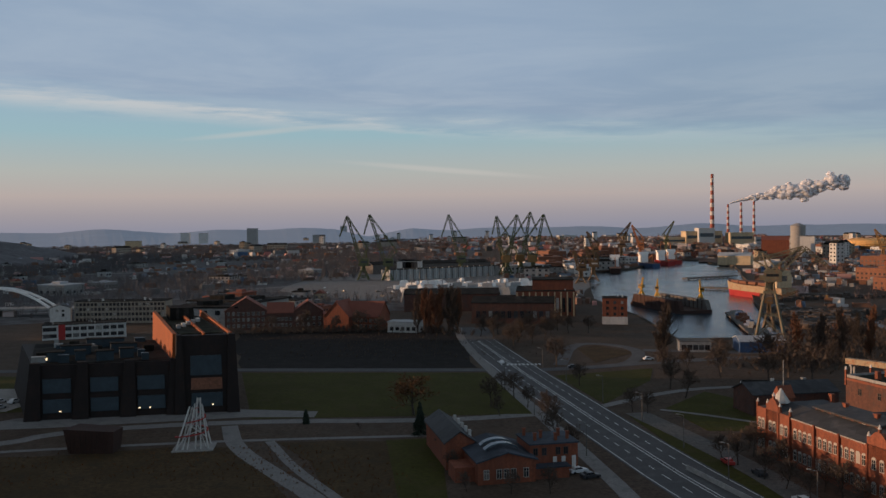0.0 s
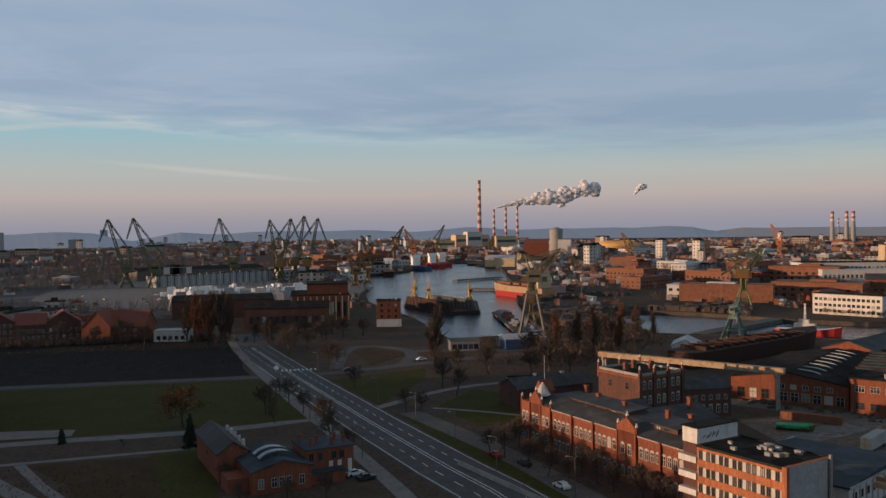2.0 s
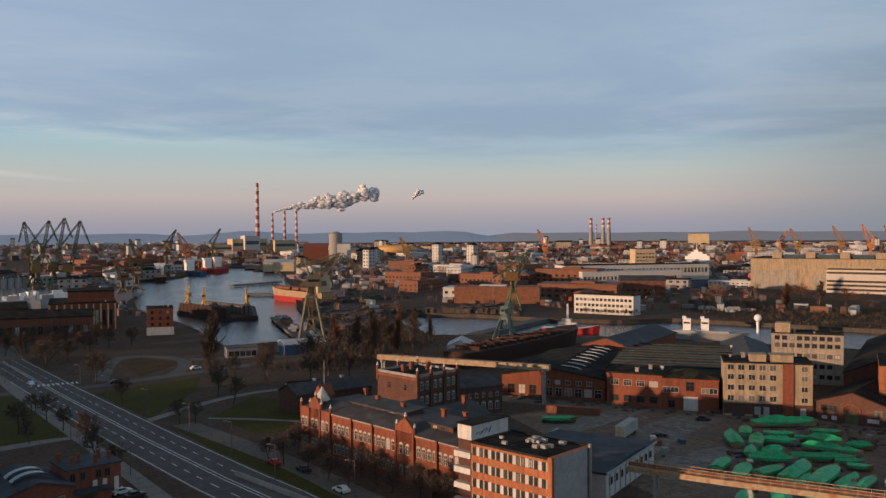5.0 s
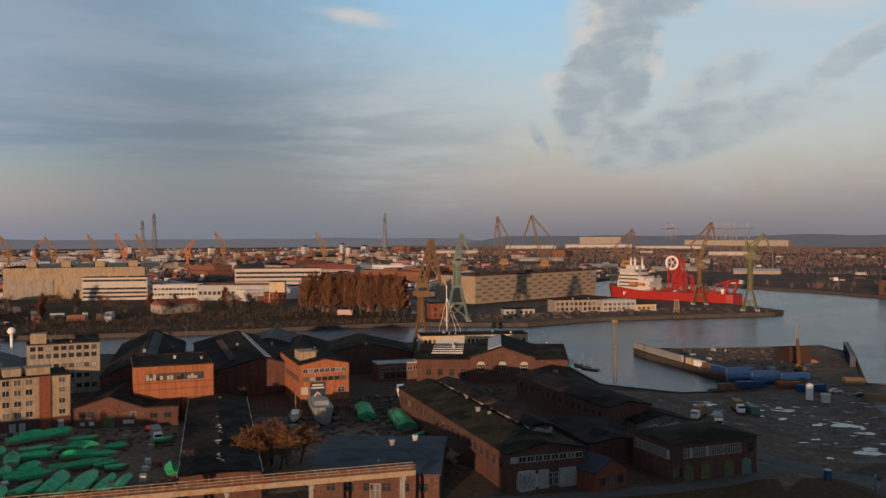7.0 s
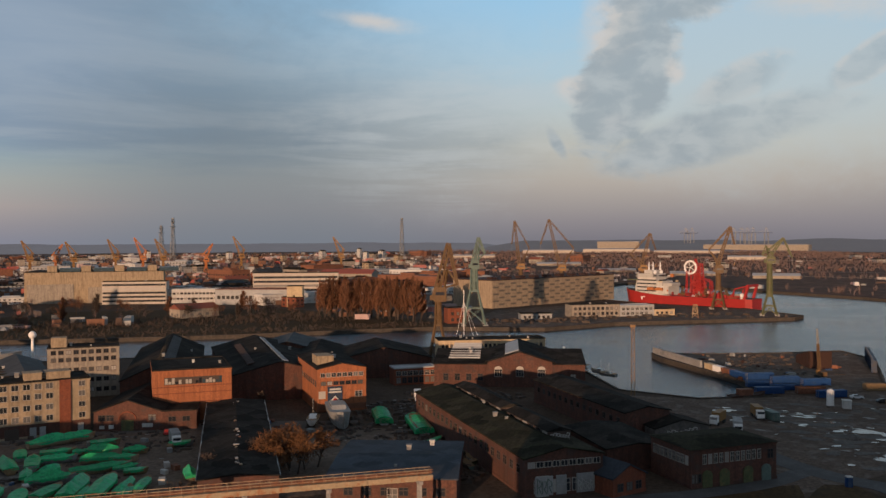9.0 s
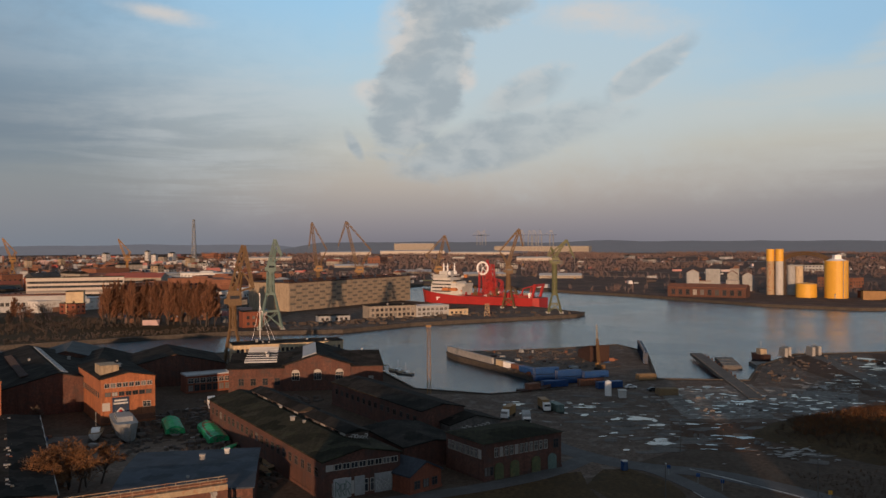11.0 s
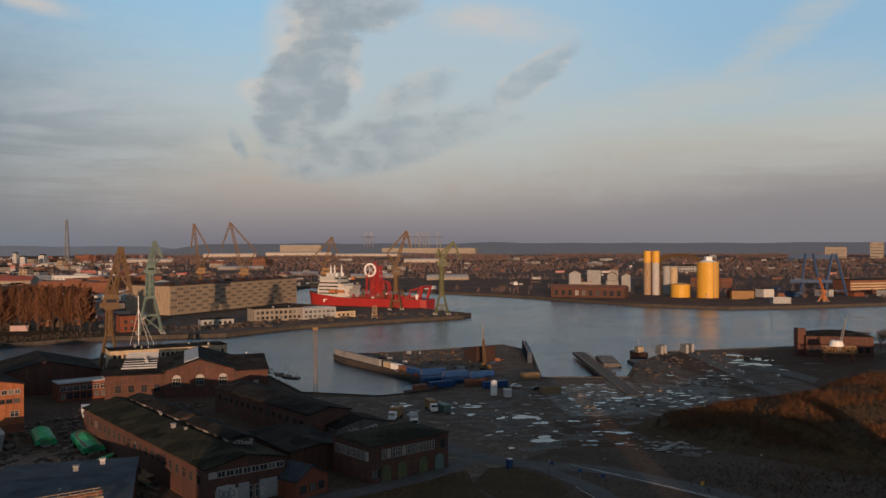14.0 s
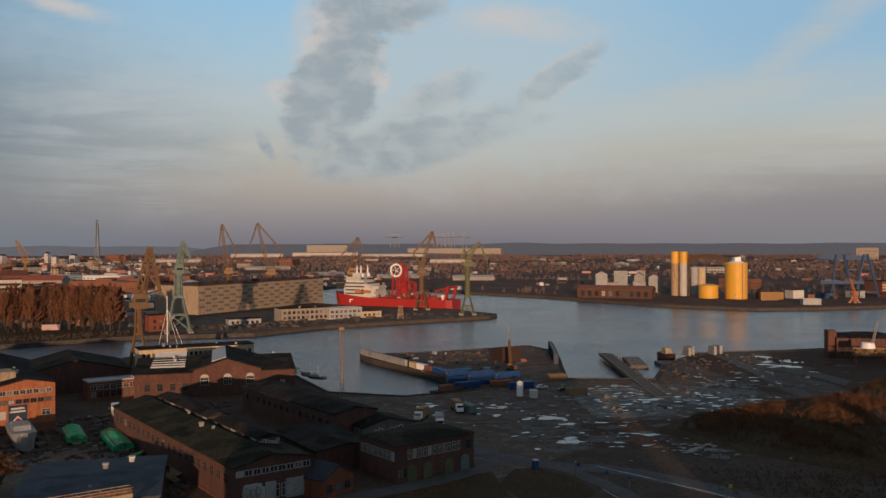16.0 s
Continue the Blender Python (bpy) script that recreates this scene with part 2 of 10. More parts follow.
BRICK = surface("red_brick", (.225, .070, .037), .85, .3, .5, .05, streak=.45, tint=(.16, .06, .04), tint_amount=.6, each=.15)
# sooty brick; on some walls its dark tone stands for shade
BRICK_DARK = surface("sooty_shaded_brick", (.118, .054, .039), .88, .35, .6, .05, streak=.4, tint=(.07, .05, .045), tint_amount=.7, each=.15)
BRICK_ORANGE = surface("orange_brick", (.35, .125, .055), .85, .25, .5, .05, streak=.6, tint=(.25, .09, .045), tint_amount=.5)
PLASTER_YELLOW = surface("yellow_plaster", (.52, .40, .25), .85, .15, .8, .06, streak=.35, tint=(.32, .24, .16), tint_amount=.6)
PLASTER_WHITE = surface("white_plaster", (.56, .54, .505), .8, .1, .8, .05, streak=.3, tint=(.42, .40, .37), tint_amount=.5, each=.2)
BAND_WHITE = surface("warm_white_panels", (.47, .41, .345), .8, .12, .8, .05, streak=.3, tint=(.38, .33, .28), tint_amount=.5)
PLASTER_GREY = surface("grey_plaster", (.36, .36, .35), .85, .15, .8, .05, tint=(.22, .22, .22), tint_amount=.5, each=.25)
CONCRETE = surface("concrete", (.29, .275, .255), .85, .2, .7, .06, tint=(.17, .165, .16), tint_amount=.6)
CONCRETE_WET = surface("wet_broken_concrete", (.185, .172, .155), .85, .4, 1.6, .05, spec=.15, tint=(.09, .078, .066), tint_amount=.8)
CONCRETE_DARK = surface("dirty_concrete", (.135, .123, .112), .9, .3, .8, .06, spec=.08, tint=(.08, .078, .075), tint_amount=.7)
ASPHALT = surface("asphalt", (.088, .086, .086), .85, .25, .5, .03, spec=.12, tint=(.12, .12, .12), tint_amount=.5)
QUAY_EDGE = surface("stained_quay_edge", (.085, .072, .06), .9, .35, .8, .06, spec=.08, tint=(.05, .045, .04), tint_amount=.7)
BROWN_SOIL = surface("bare_brown_soil", (.088, .056, .040), .95, .35, 1.1, .03, spec=.06, tint=(.06, .042, .032), tint_amount=.6)
PAVING = surface("paving", (.20, .19, .18), .9, .2, .6, .05, spec=.1, tint=(.1, .1, .1), tint_amount=.5)
EARTH = surface("bare_earth", (.084, .061, .046), .95, .4, 1.2, .03, spec=.06, tint=(.09, .075, .06), tint_amount=.6)
MUSEUM_GLASS = surface("dark_museum_glazing", (.022, .036, .046), .45, .2, 2.0, .08, bump=0, spec=.25)
YARD = surface("wet_yard_gravel", (.118, .086, .067), .92, .45, 1.0, .03, spec=.08, tint=(.19, .165, .145), tint_amount=.6)
SOIL = surface("dark_soil", (.022, .019, .017), .95, .4, 1.5, .03, spec=.06, tint=(.035, .03, .027), tint_amount=.6)
YARD_DRY = surface("worn_yard_ground", (.168, .130, .103), .92, .4, 1.2, .03, spec=.06, tint=(.11, .085, .068), tint_amount=.7)
LAWN = surface("winter_lawn", (.056, .054, .014), .95, .3, 1.2, .025, spec=.06, tint=(.07, .055, .025), tint_amount=.5)
DRY = surface("dry_grass", (.072, .048, .025), .95, .4, 1.1, .03, spec=.06, tint=(.045, .035, .022), tint_amount=.7)
RAIL_YARD = surface("grey_rail_yard", (.12, .115, .115), .95, .4, 8.0, .008, bump=0, spec=.05, tint=(.06, .05, .045), tint_amount=.8)
HEATH = surface("brown_heath", (.13, .085, .066), .95, .35, 14.0, .006, bump=0, spec=.05, tint=(.08, .055, .045), tint_amount=.8)
PAINT_WHITE = surface("road_paint", (.55, .55, .53), .8, .2, .5, .2)
TAR = surface("tar_roof", (.025, .0235, .0215), .95, .3, .9, .05, tint=(.042, .037, .032), tint_amount=.5, spec=.04, sheets=.55)
TAR_BROWN = surface("mossy_tar_roof", (.031, .030, .021), .95, .35, .9, .05, tint=(.040, .043, .024), tint_amount=.6, spec=.04, sheets=.55)
ROOF_SLATE = surface("slate_roof", (.038, .040, .044), .75, .25, .7, .05, tint=(.085, .085, .085), tint_amount=.4, sheets=.35)
ROOF_BLUE = surface("blue_grey_roof", (.040, .050, .066), .8, .25, .8, .05, tint=(.056, .066, .082), tint_amount=.5, spec=.2, sheets=.4)
ROOF_TILE = surface("red_roof_tiles", (.20, .066, .045), .85, .25, .4, .06, tint=(.2, .07, .04), tint_amount=.5)
ROOF_LIGHT = surface("light_sheet_roof", (.38, .39, .40), .6, .15, .8, .05, tint=(.25, .25, .25), tint_amount=.4)
RUST = surface("rusty_steel", (.20, .085, .05), .85, .35, .5, .08, tint=(.10, .045, .025), tint_amount=.7)
RUST_DARK = surface("dark_rust", (.045, .022, .016), .85, .35, .6, .06, tint=(.04, .02, .015), tint_amount=.6)
# one rust steel in two tones: body coloured as in shade, fins as sunlit
MUSEUM_RUST_SHADED = surface("shaded_rust_plates", (.017, .011, .0095), .8, .35, .6, .06, tint=(.03, .015, .01), tint_amount=.5, streak=.3)
FIN_RUST_SUNLIT = surface("sunlit_rust_plates", (.30, .082, .024), .85, .3, .5, .08, tint=(.2, .06, .02), tint_amount=.6, streak=.4)
CREAM_DIRTY = surface("dirty_cream_plaster", (.36, .275, .18), .85, .18, .8, .06, tint=(.24, .18, .12), tint_amount=.7, streak=.6)
BEIGE_DIRTY = surface("dirty_beige_plaster", (.32, .275, .22), .85, .18, .8, .06, tint=(.20, .17, .14), tint_amount=.7, streak=.6)
STEEL_NAVY = surface("dark_navy_steel", (.022, .04, .075), .6, .3, .6, .1, tint=(.05, .04, .035), tint_amount=.6)
RUST_PALE = surface("pale_rusty_paint", (.34, .26, .165), .75, .2, .6, .08, tint=(.28, .11, .045), tint_amount=.9)
STEEL_GREEN = surface("dull_green_steel", (.09, .10, .045), .6, .3, .6, .1, tint=(.16, .12, .05), tint_amount=.6)
STEEL_YELLOW = surface("ochre_steel", (.25, .135, .045), .6, .25, .6, .1, tint=(.22, .11, .04), tint_amount=.6)
STEEL_BROWN = surface("brown_steel", (.12, .07, .03), .6, .25, .6, .1, tint=(.09, .05, .025), tint_amount=.6)
STEEL_TEAL = surface("teal_steel", (.115, .165, .145), .6, .25, .6, .1, tint=(.13, .15, .11), tint_amount=.5)
STEEL_GREY = surface("grey_steel", (.24, .24, .23), .55, .2, .6, .1, tint=(.16, .12, .09), tint_amount=.4)
STEEL_BLUE = surface("blue_steel", (.035, .075, .16), .5, .25, .6, .1, tint=(.1, .1, .11), tint_amount=.4)
STEEL_ORANGE = surface("orange_steel", (.42, .15, .05), .55, .2, .6, .1, tint=(.35, .11, .04), tint_amount=.5)
STEEL_LATTICE = surface("weathered_khaki_steel", (.13, .12, .08), .7, .3, .6, .1, tint=(.2, .1, .05), tint_amount=.7)
RED_PAINT = surface("red_hull_paint", (.33, .026, .024), .5, .2, .8, .06, tint=(.24, .03, .026), tint_amount=.4)
WHITE_PAINT = surface("white_ship_paint", (.78, .76, .73), .5, .08, .8, .06, tint=(.55, .45, .36), tint_amount=.3)
BLUE_PAINT = surface("blue_container_paint", (.012, .06, .20), .55, .2, .6, .1, tint=(.05, .09, .18), tint_amount=.4, each=.3)
YELLOW_PAINT = surface("yellow_silo_paint", (.62, .33, .04), .5, .12, .8, .06, tint=(.55, .3, .05), tint_amount=.3)
TARP = surface("green_tarpaulin", (.03, .46, .17), .45, .3, .5, .15, tint=(.02, .15, .09), tint_amount=.6, each=.35, bump=.4)
TIMBER = surface("pale_timber", (.22, .145, .075), .8, .25, .4, .15, tint=(.25, .16, .08), tint_amount=.5)
BARK = surface("bark", (.055, .042, .034), .95, .3, .3, .2)
TWIG_RED = surface("reddish_twigs", (.19, .088, .048), .95, .3, .4, .1, bump=0, each=.3)
TWIG_GREY = surface("grey_brown_twigs", (.10, .073, .056), .95, .3, .4, .1, bump=0, each=.3)
TWIG_OCHRE = surface("ochre_twigs", (.165, .078, .032), .95, .3, .4, .1, bump=0, each=.3)
NEEDLE = surface("conifer_needles", (.016, .026, .016), .9, .35, .4, .1, bump=0)
WOODS_GREY = surface("far_grey_woods", (.105, .095, .095), .95, .35, 6.0, .01, bump=0)
WOODS = surface("far_bare_woods", (.165, .112, .098), .95, .35, 6.0, .01, bump=0)
SCRUB = surface("brown_scrub", (.085, .055, .036), .95, .4, 2.0, .05, bump=0, tint=(.05, .04, .028), tint_amount=.8)
BRUSH = surface("rusty_brush", (.145, .062, .024), .95, .4, 2.0, .04, bump=0, tint=(.09, .05, .025), tint_amount=.8)
RUBBER = surface("tyre_rubber", (.02, .02, .02), .9, .2, .3, .5)
CAR_WHITE = surface("car_white", (.6, .6, .6), .35, .03, .5, .2, bump=0, spec=.5)
CAR_DARK = surface("car_dark", (.03, .032, .037), .35, .05, .5, .2, bump=0, spec=.5)
CAR_RED = surface("car_red", (.35, .03, .025), .35, .05, .5, .2, bump=0, spec=.5)
FRAME_WHITE = surface("white_window_frame", (.35, .32, .28), .6, .1, .5, .2, bump=0)
FRAME_DARK = surface("brown_window_frame", (.07, .05, .04), .7, .1, .5, .2, bump=0)
GLASS = pane_glass()
GLASS_BLUE = surface("blue_grey_glazing", (.045, .07, .085), .2, .2, 2.0, .08, bump=0, spec=.6)
WATER = water_surface()
STEAM = smoke_white()


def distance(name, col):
    """A plain backdrop on the horizon; its haze is painted as colour and faint glow."""
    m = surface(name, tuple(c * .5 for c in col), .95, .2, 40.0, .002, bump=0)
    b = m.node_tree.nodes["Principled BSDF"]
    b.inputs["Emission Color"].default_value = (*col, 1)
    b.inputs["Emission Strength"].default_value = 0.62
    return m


# bare woods; shade and haze are put into this blue-grey colour
WOODS_DARK = surface("shaded_hazy_slope", (.10, .098, .105), .95, .35, 9.0, .006, bump=0, tint=(.06, .06, .064), tint_amount=.7)
HAZE_NORTH = distance("haze_glow_hills", (.14, .17, .225))
HAZE_PLAIN = distance("haze_glow_plain", (.15, .15, .17))
HAZE_EAST = distance("haze_glow_woods", (.11, .105, .115))


def mixed_clutter():
    """Dull paint, rust and timber, differing from piece to piece."""
    m = surface("yard_clutter", (.2, .2, .2), .8, .25, 1.0, .05, bump=0)
    k = Nodes(m.node_tree)
    b = k.n["Principled BSDF"]
    r = k.n.new("ShaderNodeNewGeometry").outputs["Random Per Island"]
    c = k.ramp(r, [(0.0, (.05, .045, .04)), (.2, (.11, .06, .04)), (.38, (.20, .09, .05)), (.5, (.10, .10, .10)), (.62, (.22, .21, .20)), (.74, (.42, .40, .37)), (.82, (.03, .08, .16)), (.87, (.5, .48, .45)), (.94, (.33, .06, .04)), (1.0, (.6, .58, .55))])
    k.put(b.inputs["Base Color"], c)
    return m


CLUTTER = mixed_clutter()
SCRAP = surface("dark_scrap", (.08, .065, .055), .85, .4, 1.0, .08, tint=(.14, .09, .06), tint_amount=.8, each=.2)
CHIMNEY_RED = surface("chimney_red", (.30, .085, .06), .8, .15, 2.0, .03)
CHIMNEY_WHITE = surface("chimney_white", (.50, .46, .43), .8, .12, 2.0, .03)
LAMP_WARM = lamp_glow("lit_lamp", (1.0, .72, .42), 1.5)

# ---- tools ----


class MB:
    """Collects boxes, beams, prisms and tubes into one mesh."""

    def __init__(self):
        self.v, self.f, self.m = [], [], []

    def add(self, verts, faces, mi=0):
        o = len(self.v)
        self.v += [tuple(p) for p in verts]
        self.f += [tuple(i + o for i in q) for q in faces]
        self.m += [mi] * len(faces)

    def hexa(self, p, mi=0):
        self.add(p, [(0, 3, 2, 1), (4, 5, 6, 7), (0, 1, 5, 4), (1, 2, 6, 5), (2, 3, 7, 6), (3, 0, 4, 7)], mi)

    def box(self, x0, x1, y0, y1, z0, z1, mi=0):
        self.hexa([(x0, y0, z0), (x1, y0, z0), (x1, y1, z0), (x0, y1, z0), (x0, y0, z1), (x1, y0, z1), (x1, y1, z1), (x0, y1, z1)], mi)

    def ring(self, x0, x1, y0, y1, t, z0, z1, mi=0):
        """A closed kerb round a rectangle, t thick."""
        o = [(x0, y0), (x1, y0), (x1, y1), (x0, y1)]
        i = [(x0 + t, y0 + t), (x1 - t, y0 + t), (x1 - t, y1 - t), (x0 + t, y1 - t)]
        v = [(*p, z) for ring in (o, i) for z in (z0, z1) for p in ring]
        f = []
        for k in range(4):
            n = (k + 1) % 4
            f += [(k, n, 4 + n, 4 + k), (8 + n, 8 + k, 12 + k, 12 + n), (4 + k, 4 + n, 12 + n, 12 + k), (n, k, 8 + k, 8 + n)]
        self.add(v, f, mi)

    def beam(self, a, b, w, h=None, mi=0, w2=None):
        """A straight bar from a to b, w wide and h high, w2 wide at its end."""
        a, b = Vector(a), Vector(b)
        h, w2 = h or w, w2 or w
        d = (b - a).normalized()
        side = d.cross(Vector((0, 0, 1)))
        side = side.normalized() if side.length > 1e-3 else Vector((1, 0, 0))
        top = side.cross(d)
        p = []
        for c, ww in ((a, w), (b, w2)):
            hh = h * ww / w
            p += [c - side * ww / 2 - top * hh / 2, c + side * ww / 2 - top * hh / 2, c + side * ww / 2 + top * hh / 2, c - side * ww / 2 + top * hh / 2]
        self.hexa(p, mi)

    def lattice(self, a, b, w, w2, n, bar, mi=0):
        """A four-chord trussed beam from a to b, w wide at a and w2 at b, in n bays."""
        a, b = Vector(a), Vector(b)
        d = (b - a).normalized()
        side = d.cross(Vector((0, 0, 1)))
        side = side.normalized() if side.length > 1e-3 else Vector((1, 0, 0))
        top = side.cross(d)
        ring = []
        for i in range(n + 1):
            c, ww = a.lerp(b, i / n), (w + (w2 - w) * i / n) / 2
            ring.append([c + side * sx * ww + top * sy * ww for sx, sy in ((-1, -1), (1, -1), (1, 1), (-1, 1))])
        for j in range(4):
            self.beam(ring[0][j], ring[-1][j], bar, mi=mi)
        for i in range(n):
            for j in range(4):
                q = (j + 1) % 4
                self.beam(ring[i][j], ring[i + 1][q] if i % 2 == 0 else ring[i + 1][j], bar * 0.7, mi=mi) if i % 2 == 0 else self.beam(ring[i][q], ring[i + 1][j], bar * 0.7, mi=mi)
                self.beam(ring[i + 1][j], ring[i + 1][q], bar * 0.6, mi=mi)

    def prism(self, pts, y0, y1, mi=0, axis="y"):
        """A profile of (a, z) points, counter-clockwise seen from -y (axis y) or from +x (axis x), drawn out along the axis."""
        n = len(pts)
        if axis == "y":
            v = [(a, y0, z) for a, z in pts] + [(a, y1, z) for a, z in pts]
        elif axis == "x":
            v = [(y1, a, z) for a, z in pts] + [(y0, a, z) for a, z in pts]
        else:
            v = [(a, z, y1) for a, z in pts] + [(a, z, y0) for a, z in pts]
        self.add(v, [tuple(range(n)), tuple(range(2 * n - 1, n - 1, -1))] + [(i, n + i, n + (i + 1) % n, (i + 1) % n) for i in range(n)], mi)

    def tube(self, c, r0, r1, z0, z1, n=16, mi=0, cap=True):
        x, y = c
        v = [(x + r * math.cos(2 * math.pi * i / n), y + r * math.sin(2 * math.pi * i / n), z) for r, z in ((r0, z0), (r1, z1)) for i in range(n)]
        f = [(i, (i + 1) % n, n + (i + 1) % n, n + i) for i in range(n)]
        if cap:
            f += [tuple(range(n, 2 * n)), tuple(range(n - 1, -1, -1))]
        self.add(v, f, mi)

    def twig(self, a, b, r0, r1, mi=0):
        """A three-sided tapering stick."""
        a, b = Vector(a), Vector(b)
        d = b - a
        s = d.cross(Vector((0.3, 0.2, 1.0)))
        s = s.normalized() if s.length > 1e-4 else Vector((1, 0, 0))
        t = s.cross(d.normalized())
        v = []
        for c, r in ((a, r0), (b, r1)):
            v += [c + (s * math.cos(k) + t * math.sin(k)) * r for k in (0, 2.094, 4.189)]
        self.add(v, [(0, 1, 4, 3), (1, 2, 5, 4), (2, 0, 3, 5)], mi)

    def sliver(self, a, b, r0, r1, turn):
        """A flat tapering twig, turned about its own axis."""
        a, b = Vector(a), Vector(b)
        d = (b - a).normalized()
        s = d.cross(Vector((0.3, 0.2, 1.0)))
        s = s.normalized() if s.length > 1e-4 else Vector((1, 0, 0))
        s = s * math.cos(turn) + s.cross(d) * math.sin(turn)
        self.add([a - s * r0, a + s * r0, b + s * r1, b - s * r1], [(0, 1, 2, 3)])

    def mesh(self, name, *mats, smooth=False):
        me = bpy.data.meshes.new(name)
        me.from_pydata(self.v, [], self.f)
        for q in mats:
            me.materials.append(q)
        if len(mats) > 1:
            me.polygons.foreach_set("material_index", self.m)
        if smooth:
            me.polygons.foreach_set("use_smooth", [True] * len(me.polygons))
        me.update()
        return me


def part(name, mb, mats, parent=None, label="", smooth=False, at=None):
    """Links a mesh as one object under a thing or a part."""
    me = mb if isinstance(mb, bpy.types.Mesh) else mb.mesh(name, *(mats if isinstance(mats, (list, tuple)) else (mats,)), smooth=smooth)
    ob = new(name, me)
    ob.parent = parent
    if at is not None:
        ob.matrix_basis = at
    return tagged(ob, label)


def thing(name, label, category, m=None, group="", kind=""):
    """An Empty at the base of a thing; its parts go under it."""
    ob = new(name)
    ob.empty_display_size = 0.5
    ob.matrix_basis = m or Matrix()
    return tagged(ob, label, category, group, kind)


def solid(name, mb, mats, label, category, m=None, group="", kind="", smooth=False):
    """A thing that is one mesh."""
    ob = part(name, mb, mats, None, label, smooth)
    ob.matrix_basis = m or Matrix()
    return tagged(ob, label, category, group, kind)


def along(p0, p1):
    """The pose at p0 whose x axis runs towards p1, and the length."""
    dx, dy = p1[0] - p0[0], p1[1] - p0[1]
    return pose(p0[0], p0[1], 0, 0, 0, math.degrees(math.atan2(dy, dx))), math.hypot(dx, dy)


def polar(heading, d, z=0.0):
    return (-math.sin(radians(heading)) * d, math.cos(radians(heading)) * d, z)


WINDOW_MESHES = {}


def window_mesh(w, h, style, pane=True):
    """A frame with bars as one connected mesh; the pane fills its cells, or is left out to be a part of its own."""
    key = (round(w, 2), round(h, 2), style, pane)
    if key not in WINDOW_MESHES:
        b = MB()
        fr = 0.12 if w < 3 else 0.16
        n = 1 if w < 2.2 else int(w / 1.2)
        xs = [-w / 2 - fr, -w / 2]
        for i in range(n):
            x = -w / 2 + w * (i + 1) / (n + 1)
            xs += [x - 0.05, x + 0.05]
        xs += [w / 2, w / 2 + fr]
        zs = [-fr, 0] + ([h * .62, h * .62 + .1] if h > 1.5 else []) + [h, h + fr]
        index = {}

        def at(i, j, y):
            if (i, j, y) not in index:
                index[i, j, y] = len(b.v)
                b.v.append((xs[i], y, zs[j]))
            return index[i, j, y]

        def face(q, mi):
            b.f.append(tuple(q))
            b.m.append(mi)

        nx, nz = len(xs) - 1, len(zs) - 1

        def bar(i, j):
            return 0 <= i < nx and 0 <= j < nz and (i % 2 == 0 or j % 2 == 0)

        for i in range(nx):
            for j in range(nz):
                if bar(i, j):
                    face((at(i, j, -.1), at(i + 1, j, -.1), at(i + 1, j + 1, -.1), at(i, j + 1, -.1)), 0)
                    for di, dj, e0, e1 in ((-1, 0, (i, j + 1), (i, j)), (1, 0, (i + 1, j), (i + 1, j + 1)), (0, -1, (i, j), (i + 1, j)), (0, 1, (i + 1, j + 1), (i, j + 1))):
                        if not bar(i + di, j + dj):
                            y = -.03 if 0 <= i + di < nx and 0 <= j + dj < nz else .05
                            face((at(*e0, -.1), at(*e0, y), at(*e1, y), at(*e1, -.1)), 0)
                elif pane:
                    face((at(i, j, -.03), at(i + 1, j, -.03), at(i + 1, j + 1, -.03), at(i, j + 1, -.03)), 1)
        if style == "arch":
            k = 8
            a0, a1 = at(nx, nz, -.1), at(0, nz, -.1)
            o = len(b.v)
            r = w / 2 + fr
            b.v += [(r * math.cos(math.pi * i / k), -.1, h + fr + w * .42 * math.sin(math.pi * i / k)) for i in range(1, k)]
            b.v += [(r * math.cos(math.pi * i / k), .05, h + fr + w * .42 * math.sin(math.pi * i / k)) for i in range(1, k)]
            face([a0] + [o + i for i in range(k - 1)] + [a1], 0)
            for i in range(k - 2):
                face((o + i, o + k - 1 + i, o + k + i, o + i + 1), 0)
        WINDOW_MESHES[key] = b.mesh("window", FRAME_DARK if style == "dark" else FRAME_WHITE, GLASS)
    return WINDOW_MESHES[key]


PANES = {}


def windows(parent, face, L, D, z, n, w, h, a=0.04, b=0.96, style="white", name="window"):
    """A row of n windows on one face of a block L long and D deep; near ones carry their pane as a part."""
    near = parent.matrix_basis.translation.length < 275
    me = window_mesh(w, h, style, not near)
    if near and (w, h) not in PANES:
        q = MB()
        q.box(-w / 2 - .04, w / 2 + .04, -.03, .04, -.04, h + .04)
        PANES[w, h] = q.mesh("pane", GLASS)
    span = L if face in "fb" else D
    for i in range(n):
        s = span * (a + (b - a) * (i + 0.5) / n)
        m = {"f": pose(s, 0, z), "r": pose(L, s, z, 0, 0, 90), "b": pose(L - s, D, z, 0, 0, 180), "l": pose(0, D - s, z, 0, 0, -90)}[face]
        o = part(name, me, None, parent, at=m)
        if near:
            part("pane", PANES[w, h], None, o)


